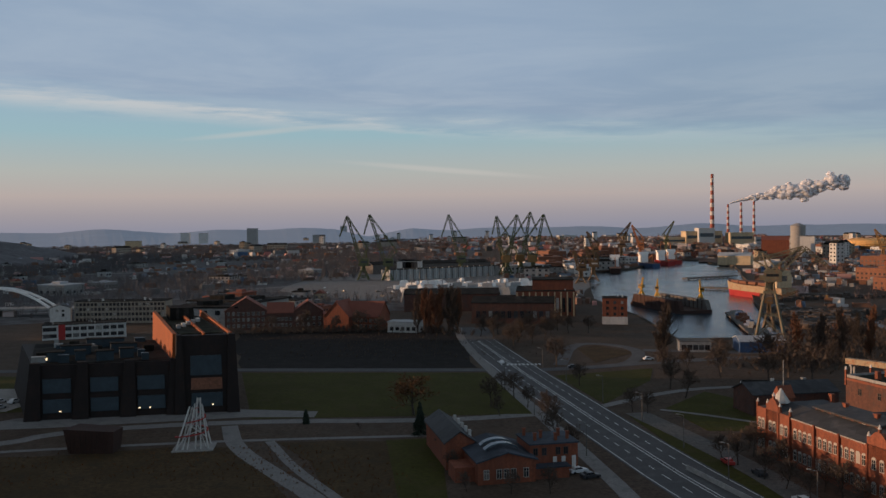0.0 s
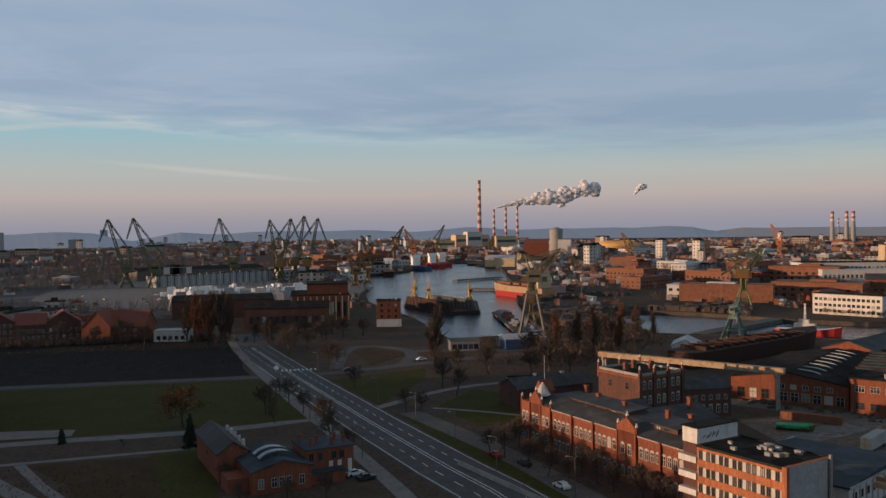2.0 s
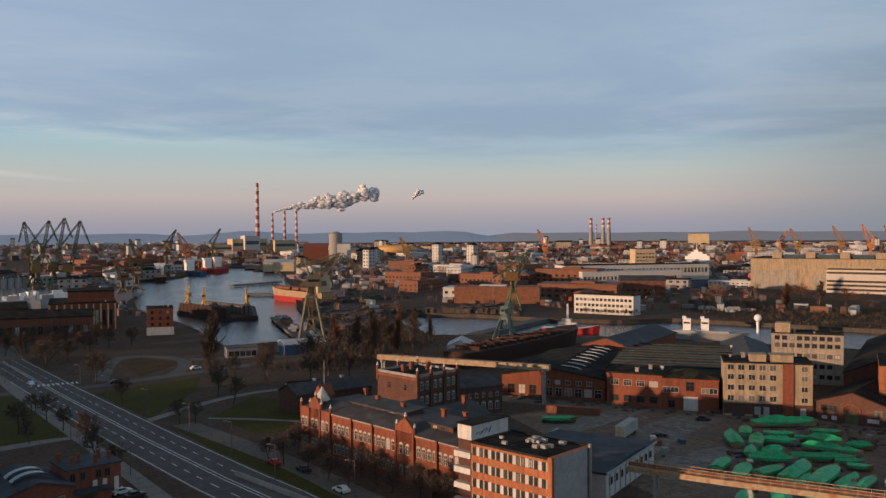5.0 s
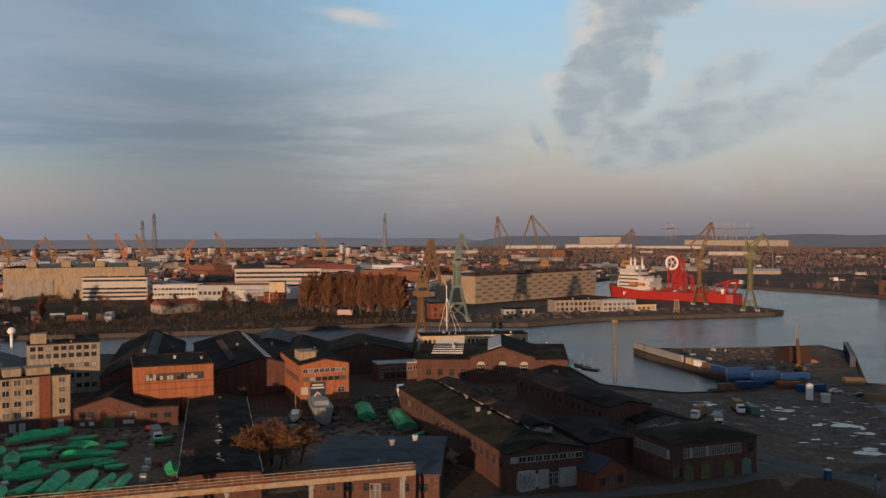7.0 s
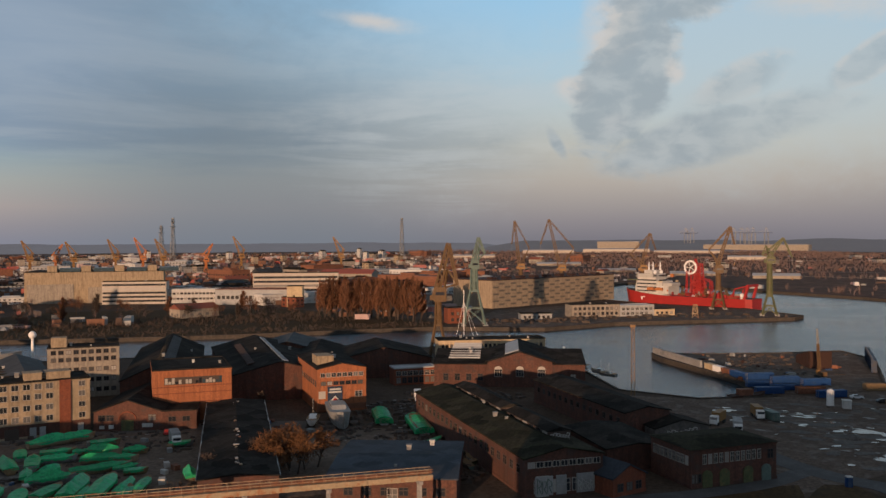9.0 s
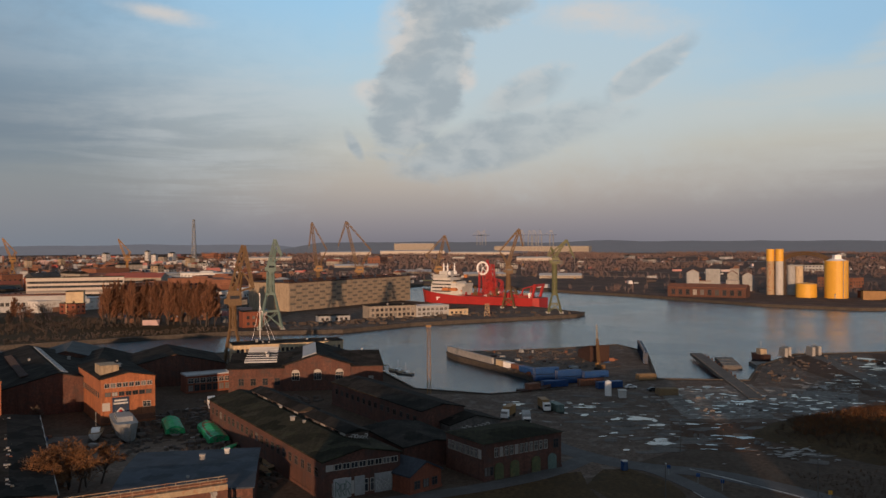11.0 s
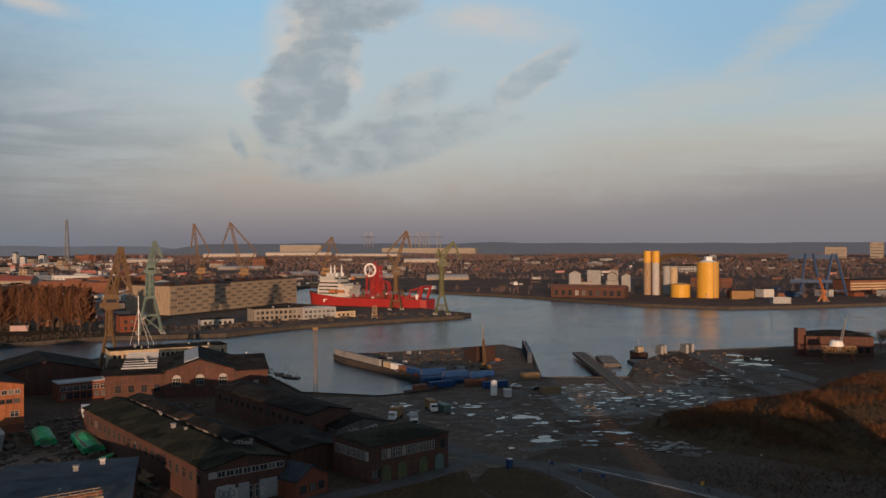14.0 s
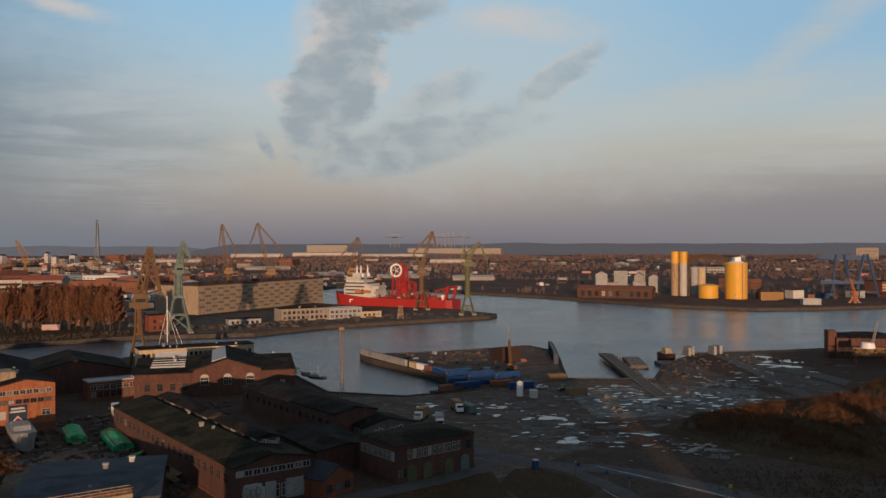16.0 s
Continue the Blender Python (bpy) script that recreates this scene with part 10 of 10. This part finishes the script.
patch("island", [(470, -318), (520, -350), (560, -420), (620, -470), (600, -520), (520, -420)], -.2, DRY, "low brown overgrown spit in the river", "island", thick=2.5, rag=.06)
patch("causeway", [(430, -272), (420, -300), (360, -330), (200, -330), (200, -220), (300, -190)], .05, EARTH, "dark overgrown bank", "bank", rag=.03)

# mound with rusty brush


CREST = ((229, -84, 0.1), (240, -98, 2.0), (250, -110, 4.6), (248, -124, 6.9), (255, -145, 8.2), (272, -171, 9.4), (290, -202, 11.6), (300, -240, 12.0))


def mound_height(x, y):
    """A long spoil heap; its crest rises from the quay yard towards the bank, with spurs and gullies."""
    best = (1e9, 0, 0, 0)
    for (x0, y0, z0), (x1, y1, z1) in zip(CREST, CREST[1:]):
        dx, dy = x1 - x0, y1 - y0
        s = max(0.0, min(1.0, ((x - x0) * dx + (y - y0) * dy) / (dx * dx + dy * dy)))
        r = math.hypot(x - x0 - dx * s, y - y0 - dy * s)
        if r < best[0]:
            best = (r, z0 + (z1 - z0) * s, (x - x0) * dy - (y - y0) * dx, -(y0 + dy * s))
    r, top, side, k = best
    w = 26 if side < 0 else 66
    w *= 1 + .22 * noise.noise(Vector((x * .03, y * .03, 7)))
    v = max(0.0, 1 - (r / w) ** 1.45)
    v = v * v * (3 - 2 * v) * .45 + v * .55
    n = noise.noise(Vector((x * .045, y * .045, 2))) * .55 + noise.noise(Vector((x * .12, y * .12, 5))) * .22
    return top * v * (1 + n * (1.25 - v))


mb_ = MB()
GX, GY = 92, 104
for j in range(GY + 1):
    for i in range(GX + 1):
        x, y = 166 + i * 2.0, -282 + j * 2.2
        mb_.v.append((x, y, mound_height(x, y) - .12))
for j in range(GY):
    for i in range(GX):
        o = j * (GX + 1) + i
        q = (o, o + 1, o + GX + 2, o + GX + 1)
        if max(mb_.v[t][2] for t in q) > -.1:
            mb_.f.append(q)
            mb_.m.append(0)
solid("mound", mb_, DRY, "long spoil mound covered in dry grass", "mound", kind="structure", smooth=True)


def brush(name, label, n, place, hmin, hmax, material, seed, spread=.5, stems=11, r=.045):
    """Dry bushes, each a sheaf of thin stems that spread from the root; place gives a spot, or None."""
    rn = random.Random(seed)
    verts, faces = [], []
    c = 0
    while c < n:
        p = place(rn)
        if p is None:
            continue
        c += 1
        x, y, z = p
        h = rn.uniform(hmin, hmax)
        for _ in range(stems):
            a, q, t = rn.uniform(0, 6.283), rn.uniform(.1, spread) * h, rn.uniform(0, 3.14)
            k = rn.uniform(0, .5)
            bx, by, bz = x + q * k * math.cos(a), y + q * k * math.sin(a), z - .15 + h * k * .5
            o = len(verts)
            verts += [(bx - r * 1.4 * math.cos(t), by - r * 1.4 * math.sin(t), bz), (bx + r * 1.4 * math.cos(t), by + r * 1.4 * math.sin(t), bz),
                      (x + q * math.cos(a), y + q * math.sin(a), z + h * rn.uniform(.45, 1.0) * (1.15 - .5 * q / (h * spread)))]
            faces.append((o, o + 1, o + 2))
    b = MB()
    b.add(verts, faces)
    solid(name, b, material, label, "brush", kind="stuff")


def on_mound(low, high):
    def place(rn):
        x, y = rn.uniform(168, 348), rn.uniform(-280, -56)
        z = mound_height(x, y)
        if z < low or noise.noise(Vector((x * .05, y * .05, 9))) < high:
            return None
        return x, y, z
    return place


brush("brush", "rusty orange brush on the mound", 9000, on_mound(1.2, -.05), .7, 2.6, BRUSH, 5, spread=.62, stems=22, r=.02)
brush("brush", "dark brown scrub on the mound", 7500, on_mound(.7, -.7), .5, 2.2, SCRUB, 6, spread=.65, stems=18, r=.022)


def strip(pts, w):
    def place(rn):
        i = rn.randrange(len(pts) - 1)
        t = rn.random()
        x = pts[i][0] + (pts[i + 1][0] - pts[i][0]) * t + rn.uniform(-w, w)
        y = pts[i][1] + (pts[i + 1][1] - pts[i][1]) * t + rn.uniform(-w, w)
        return None if inside((x, y), RIVER) or inside((x, y), WEST_BASIN) else (x, y, 0)
    return place


brush("brush", "dull brown scrub along the far river bank", 1100, strip([(410, 372), (440, 312), (470, 262), (512, 200), (540, 160)], 16), .8, 2.4, TWIG_GREY, 7, r=.07)
brush("brush", "brown scrub along the far river bank", 1000, strip([(440, 420), (480, 360), (530, 300), (580, 240)], 34), 1.5, 5.0, TWIG_GREY, 8, r=.09)
brush("brush", "dark scrub beside the canal", 700, strip([(120, 330), (150, 345), (190, 385), (215, 420)], 18), 1.5, 4.5, TWIG_GREY, 9, r=.08)
brush("dry_grass", "tufts of dry grass on the rough field", 900, strip([(-130, 190), (-80, 200), (-40, 205), (-20, 180)], 14), .3, .9, BRUSH, 10, r=.03)
brush("dry_grass", "tufts of dry weeds on the quay yard", 500, strip([(250, -60), (290, -110), (340, -150), (390, -200)], 26), .3, 1.0, BRUSH, 11, r=.03)


for i, (x, y, h) in enumerate(((186, 88, 13), (190, 92, 14), (183, 95, 11), (193, 86, 12), (197, 98, 10), (189, 97, 12), (180, 90, 9))):
    tree(x, y, h, "broad", TWIG_OCHRE, "ochre", i, "bare tree with rusty orange twigs in the boat yard", width=1.2)
brush("scrub", "dark bare scrub along the churned field", 420, strip([(-112, 455), (-70, 458), (-32, 462), (6, 446)], 9), 2.5, 6.5, TWIG_GREY, 21, r=.09)
brush("scrub", "low dark scrub on the churned field", 600, strip([(-90, 400), (-40, 405), (0, 395)], 40), .5, 1.6, TWIG_GREY, 22, r=.05)
brush("scrub", "brown weeds and bushes along the works yard", 260, strip([(165, 104), (176, 96), (200, 110), (236, 132)], 7), 1.0, 3.2, TWIG_GREY, 23, r=.05)
brush("scrub", "dark scrub below the mound", 1500, strip([(196, -82), (184, -100), (186, -130), (200, -160)], 12), .4, 1.4, SCRUB, 24, spread=.7, r=.022)
brush("scrub", "rusty scrub below the mound", 700, strip([(200, -100), (205, -130), (215, -150)], 12), .5, 1.5, BRUSH, 25, spread=.7, r=.022)

# far bare woods, too many to count
def woods(label, n, h0, h1, d0, d1, size, seed, material=WOODS):
    """Bare trees as sheaves of thin slivers."""
    rn = random.Random(seed)
    verts, faces = [], []
    c = 0
    while c < n:
        hd, d = rn.uniform(h0, h1), math.sqrt(rn.uniform(d0 ** 2, d1 ** 2))
        x, y, _ = polar(hd, d)
        if noise.noise(Vector((x * .004, y * .004, seed))) < -.12 or not free(x, y, 12):
            continue
        c += 1
        s = size * rn.uniform(.6, 1.3)
        w = .05 + d * .00012
        for _ in range(13):
            a, r = rn.uniform(0, 6.283), s * rn.uniform(.1, .48)
            z0, z1 = s * rn.uniform(0, .45), s * rn.uniform(.6, 1.1)
            q = rn.uniform(0, 3.14)
            o = len(verts)
            bx, by = x + r * .4 * math.cos(a), y + r * .4 * math.sin(a)
            verts += [(bx - w * math.cos(q), by - w * math.sin(q), z0), (bx + w * math.cos(q), by + w * math.sin(q), z0), (x + r * math.cos(a), y + r * math.sin(a), z1)]
            faces.append((o, o + 1, o + 2))
    b = MB()
    b.add(verts, faces)
    solid("woods", b, material, label, "woods", kind="stuff")


woods("bare grey woods between the western suburbs", 15000, 1, 32, 600, 2800, 10, 1, WOODS_GREY)
woods("bare woods between the far yards", 4500, -20, -74, 640, 3200, 9, 2)
woods("bare red-brown woods on the eastern plain", 17000, -72, -130, 900, 4200, 7, 3)
woods("bare woods beyond the northern yards", 2600, 2, -20, 1100, 4000, 10, 4)

# ---- boats, vehicles and small things ----
rnd = random.Random(15)
YARD_BOATS = [(171, 157, 48, 12, 3.4), (175, 153, 42, 11, 3.2), (197, 163, -33, 17, 3.4), (190, 144, -77, 8.4, 3.2), (198, 150, -55, 7, 3), (180, 150, -51, 8, 3), (185, 135, -77, 7, 3), (175, 134, -42, 13.5, 3),
              (176, 125, -62, 5, 2.4), (164, 139, -51, 10, 3), (170, 144, -4, 6.5, 2.6), (159, 128, 22, 14, 3.8), (162, 123, 20, 15, 3.8), (164, 119, 18, 10, 2.4), (166, 116, 21, 10, 2.4), (155, 132, 8, 9, 3.2),
              (150, 135, 30, 10, 3.2), (145, 112, 42, 11, 3.4), (141, 117, 46, 11, 3.4), (150, 107, 34, 9, 3), (135, 121, 30, 9, 3), (203, 130, -50, 6, 2.4), (177, 111, 40, 8, 2.6), (154, 98, 40, 8, 2.6), (186, 155, -52, 8, 2.8),
              (181, 162, 44, 8, 2.8), (183, 140, -60, 9, 2.8), (160, 116, 24, 8, 2.4), (166, 147, 36, 7, 2.4), (151, 142, 24, 9, 2.8), (189, 149, -48, 6, 2.2), (156, 124, 22, 9, 2.4), (193, 137, -70, 6, 2.2), (178, 129, -50, 6, 2.2)]
for i, (x, y, hd, L, B) in enumerate(YARD_BOATS):
    boat(x, y, hd + rnd.uniform(-4, 4), L, B * 1.1, TIMBER if i % 4 == 0 else STEEL_GREY if i % 4 == 1 else RUST_PALE, "laid-up boat under a green tarpaulin in the yard", TARP, .3, group="covered boats in the yard")
for x, y, hd, L, B in ((249, 89.5, 25, 16, 5.2), (240.5, 75, 27, 20, 5.6)):
    e = thing("covered_boat", "large boat under a tent of bright green sheeting beside the hall", "boat", pose(x, y, 0, 0, 0, hd), "covered boats in the yard")
    part("hull", hull_mesh(L, B * .8, B * .4, -.1, .35, .5, .1, 12, .5), (STEEL_GREY, STEEL_GREY, TIMBER), e)
    n, wr = 12, random.Random(int(x))
    c = MB()
    rows = []
    for i in range(n + 1):
        xx = -L / 2 + L * i / n
        sag = .35 * abs(math.sin(i * 1.57)) + wr.uniform(-.1, .1)
        rows.append([(xx, -B / 2 * wr.uniform(.95, 1.08), wr.uniform(.3, .9)), (xx, -B * .47, 1.9 - sag * .4), (xx, -B * .25, 2.5 - sag * .7), (xx, wr.uniform(-.3, .3), 2.8 - sag), (xx, B * .25, 2.5 - sag * .7), (xx, B * .47, 1.9 - sag * .4), (xx, B / 2 * wr.uniform(.95, 1.08), wr.uniform(.3, .9))])
    c.add([q for row in rows for q in row], [(i * 7 + j, (i + 1) * 7 + j, (i + 1) * 7 + j + 1, i * 7 + j + 1) for i in range(n) for j in range(6)] + [tuple(range(6, -1, -1))])
    part("tarpaulin", c, TARP, e)
    for q in (-.4, 0, .4):
        b = MB()
        b.beam((L * q, -B * .46, 0), (L * q, -B * .46, 1.6), .14)
        b.beam((L * q, -B * .46, 1.6), (L * q, 0, 2.2), .14)
        b.beam((L * q, 0, 2.2), (L * q, B * .46, 1.6), .14)
        b.beam((L * q, B * .46, 1.6), (L * q, B * .46, 0), .14)
        part("frame_hoop", b, STEEL_GREY, e)
e = thing("grey_yacht", "large grey motor yacht laid up beside the sign hall", "boat", pose(241, 100.5, 1.0, 0, 0, 209), "laid-up yachts")
part("hull", hull_mesh(24, 6.4, 3.6, -.4, .42, 1.5, .08, 16, .5), (STEEL_GREY, STEEL_GREY, PLASTER_GREY), e)
b = MB()
b.prism([(-7, 3.5), (2.6, 3.5), (1.0, 4.7), (-6.4, 4.8)], -2.1, 2.1)
cb = part("cabin", b, PLASTER_GREY, e)
b = MB()
b.box(-5.6, 1.0, -2.14, 2.14, 4.0, 4.45)
part("cabin_window", b, GLASS, cb)
for q in (-7, 0, 6):
    b = MB()
    b.beam((q, -2.6, -1.0), (q, -1.4, .8), .3)
    b.beam((q, 2.6, -1.0), (q, 1.4, .8), .3)
    part("cradle_prop", b, TIMBER, e)
boat(237, 107, 198, 10, 3.6, WHITE_PAINT, "white motor boat laid up on the ground", None, .8, cabin=True, group="laid-up yachts")
for i in range(22):
    x, y = 200 + rnd.uniform(-6, 26), 58 + rnd.uniform(-8, 14)
    boat(x, y, rnd.uniform(-60, 40), rnd.uniform(3.5, 6.5), 1.8, rnd.choice((STEEL_GREEN, STEEL_TEAL, TIMBER, PLASTER_WHITE)), "small open boat lying in the yard", TARP if i % 3 == 0 else None, .1, group="small boats in the yard")
for i in range(30):
    x, y = 170 + rnd.uniform(-32, 70), 130 + rnd.uniform(-50, 40)
    b = MB()
    s = rnd.uniform(.4, 1.2)
    b.box(-s, s, -s * .6, s * .6, 0, s * 1.1)
    b.box(-s * .4, s * .8, -s * .8, 0, 0, s * .8)
    solid("crate", b, rnd.choice((TIMBER, RUST, STEEL_GREY, PLASTER_WHITE, STEEL_BLUE)), "old crate or machine part in the yard", "crate", pose(x, y, .03, 0, 0, rnd.uniform(0, 90)))
e = thing("box_trailer", "long pale box trailer parked in the yard", "trailer", pose(148, 172, 0, 0, 0, 32))
b = MB()
b.box(0, 12, 0, 2.5, 1.1, 4.0)
part("box", b, PLASTER_GREY, e)
b = MB()
b.box(-.06, 0, .1, 2.4, 1.2, 3.9)
part("doors", b, PLASTER_YELLOW, e)
for x in (1.5, 2.8, 10):
    for y in (.2, 2.3):
        b = MB()
        n = 10
        b.add([(x + .5 * math.cos(6.283 * k / n), y + q, .5 + .5 * math.sin(6.283 * k / n)) for q in (-.15, .15) for k in range(n)], [(k, n + k, n + (k + 1) % n, (k + 1) % n) for k in range(n)] + [tuple(range(n)), tuple(range(2 * n - 1, n - 1, -1))])
        part("wheel", b, RUBBER, e)
boat(147, 199, -40, 9, 3.4, STEEL_GREEN, "flat covered raft under a faded green sheet", TARP, .2)
b = MB()
b.box(0, 16, 0, 2.6, 0, 2.2)
for i in range(8):
    b.box(i * 2, i * 2 + .3, -.08, 0, 0, 2.2)
solid("rail_wagon_body", b, RUST, "rusty red wagon body lying in the yard", "wagon", pose(152, 212, 0, 0, 0, -50))


def lorry(x, y, hd, box_paint, label):
    e = thing("lorry", label, "lorry", pose(x, y, 0, 0, 0, hd))
    b = MB()
    b.box(-4, 2, -1.2, 1.2, 1.0, 3.6)
    part("box", b, box_paint, e)
    b = MB()
    b.prism([(2.2, .6), (4.2, .6), (4.2, 1.6), (3.8, 2.8), (2.2, 2.9)], -1.1, 1.1)
    cab_ = part("cab", b, WHITE_PAINT, e)
    b = MB()
    b.box(3.85, 4.12, -1, 1, 1.7, 2.5)
    part("windscreen", b, GLASS, cab_)
    for xx in (-3, -1.8, 3.2):
        for yy in (-1.1, 1.1):
            b = MB()
            n = 10
            b.add([(xx + .5 * math.cos(6.283 * k / n), yy + q, .5 + .5 * math.sin(6.283 * k / n)) for q in (-.15, .15) for k in range(n)], [(k, n + k, n + (k + 1) % n, (k + 1) % n) for k in range(n)] + [tuple(range(n)), tuple(range(2 * n - 1, n - 1, -1))])
            part("wheel", b, RUBBER, e)


lorry(281, 88, 200, WHITE_PAINT, "white box lorry parked between the halls")
lorry(205, 133, 220, PLASTER_GREY, "small white lorry by the boat yard")
lorry(258, -14, 180, PLASTER_GREY, "pale box lorry on the quay yard")
lorry(269, -9, 160, STEEL_YELLOW, "yellow tipper lorry on the quay yard")
lorry(281, -21, 190, STEEL_YELLOW, "old dull yellow lorry on the quay yard")
container(277, -27, 20, STEEL_TEAL, "faded green skip container on the quay yard", .03, 6)
for x, y, hd, p, lab in ((68.5, 169, 104, CAR_WHITE, "silver car parked along the works forecourt"), (67, 188, 100, CAR_DARK, "dark car parked along the works forecourt"), (63, 197, 95, CAR_RED, "red car parked along the works forecourt"), (30, 187, 20, CAR_DARK, "dark car parked by the brick villa"),
                         (28, 191, 20, CAR_WHITE, "white car parked by the brick villa"), (80, 350, 10, CAR_WHITE, "white car on the side road"), (47, 332, 0, CAR_DARK, "dark car on the cross street"), (322, -56, -80, CAR_WHITE, "white car on the storage pier"), (316, -63, -80, CAR_DARK, "dark car on the storage pier"),
                         (160, 172, -40, CAR_DARK, "dark car in the works yard"), (184, 180, -45, CAR_DARK, "dark car in the works yard"), (20, 345, 100, CAR_WHITE, "white car at the junction"), (215, 142, 30, CAR_RED, "red car by the boat yard")):
    car(x, y, hd, p, lab)
for i in range(22):
    car(-186 + (i % 11) * 4.6, 266 + (i // 11) * 9, 78 + rnd.uniform(-3, 3), rnd.choice((CAR_WHITE, CAR_DARK, CAR_RED, CAR_WHITE)), "car parked in rows on the pale car park", z=.07)
for i in range(14):
    x, y, _ = polar(rnd.uniform(3, 9), rnd.uniform(600, 800))
    car(x, y, rnd.uniform(0, 180), rnd.choice((CAR_WHITE, CAR_DARK)), "car among the shipyard sheds", z=0)
e = thing("portable_toilet", "bright blue portable toilet cabin by the road", "toilet cabin", pose(207.6, -34.5, 0, 0, 0, 20))
b = MB()
b.box(-.6, .6, -.6, .6, 0, 2.2)
part("cabin", b, BLUE_PAINT, e)
b = MB()
b.prism([(-.65, 2.2), (.65, 2.2), (.5, 2.4), (-.5, 2.4)], -.65, .65)
part("roof", b, PLASTER_WHITE, e)
b = MB()
b.box(-.66, -.6, -.45, .45, .1, 2.0)
part("door", b, STEEL_BLUE, e)


def lamp_post(x, y, h, hd=0, lab="grey street lamp post with a short arm"):
    e = thing("street_lamp", lab, "street lamp", pose(x, y, 0, 0, 0, hd), "street lamps")
    b = MB()
    b.tube((0, 0), .13, .07, 0, h, 8)
    part("post", b, CONCRETE_DARK, e)
    b = MB()
    b.beam((0, 0, h), (1.4, 0, h + .3), .08)
    part("arm", b, STEEL_GREY, e)
    b = MB()
    b.box(1.1, 1.9, -.15, .15, h + .22, h + .4)
    part("lamp_head", b, STEEL_GREY, e)


for x, y in ((59, 184), (69, 163), (57, 212), (53, 240), (47, 268), (40, 300), (35, 330), (24, 250), (32, 205), (18, 290), (183, -39), (187, -72), (183, -86), (226, -52)):
    lamp_post(x, y, 8, 170)
for x, y in ((196, -49), (191, -53), (183, -73), (203, -44)):
    e = thing("road_sign", "small pale road sign on a post", "road sign", pose(x, y, 0))
    b = MB()
    b.tube((0, 0), .06, .06, 0, 2.4, 6)
    part("post", b, STEEL_GREY, e)
    b = MB()
    b.box(-.05, .05, -.4, .4, 1.7, 2.5)
    part("plate", b, YELLOW_PAINT if x == 183 else BLUE_PAINT, e)
m, l = along((52.6, 193), (62, 158))
b = MB()
b.prism([(-.3, 0), (.3, 0), (.12, 1.0), (-.12, 1.0)], 0, l)
solid("concrete_barrier", b, CONCRETE, "long pale concrete barrier beside the road", "barrier", m @ pose(0, 0, .06, 0, 0, -90))
for i in range(16):
    x, y = 250 + rnd.uniform(-20, 90), -80 + rnd.uniform(-80, 60)
    heap = thing("rubble_heap", "heap of broken concrete on the yard", "rubble", pose(x, y, .05))
    for k in range(8):
        b = MB()
        s = rnd.uniform(.2, .8)
        ox, oy = rnd.uniform(-1.6, 1.6), rnd.uniform(-1.6, 1.6)
        b.hexa([(ox - s, oy - s, 0), (ox + s, oy - s * .7, 0), (ox + s, oy + s, 0), (ox - s * .8, oy + s, 0), (ox - s * .5, oy - s * .5, s), (ox + s * .6, oy - s * .4, s * .8), (ox + s * .5, oy + s * .5, s), (ox - s * .5, oy + s * .6, s * .7)])
        part("chunk", b, CONCRETE_DARK, heap)
b = MB()
for i in range(9):
    b.beam((0, 0, i * 3.2), (0, 0, i * 3.2 + 3.2), .35)
b.beam((0, 0, 22), (6, 0, 0), .12)
b.beam((0, 0, 22), (9, 0, 0), .12)
b.beam((0, 0, 22), (-5, 0, 0), .12)
solid("white_mast", b, WHITE_PAINT, "tall white mast with stays at the river", "mast", pose(470, 120, -2, 0, 0, -74))
b = MB()
b.prism([(-14, 0), (-12, -1), (12, -1), (14, 0), (14, 1.4), (-14, 1.4)], -4, 4)
solid("mast_barge", b, CONCRETE_DARK, "flat dark barge carrying the white mast", "barge", pose(470, 120, WATER_Z, 0, 0, -74))
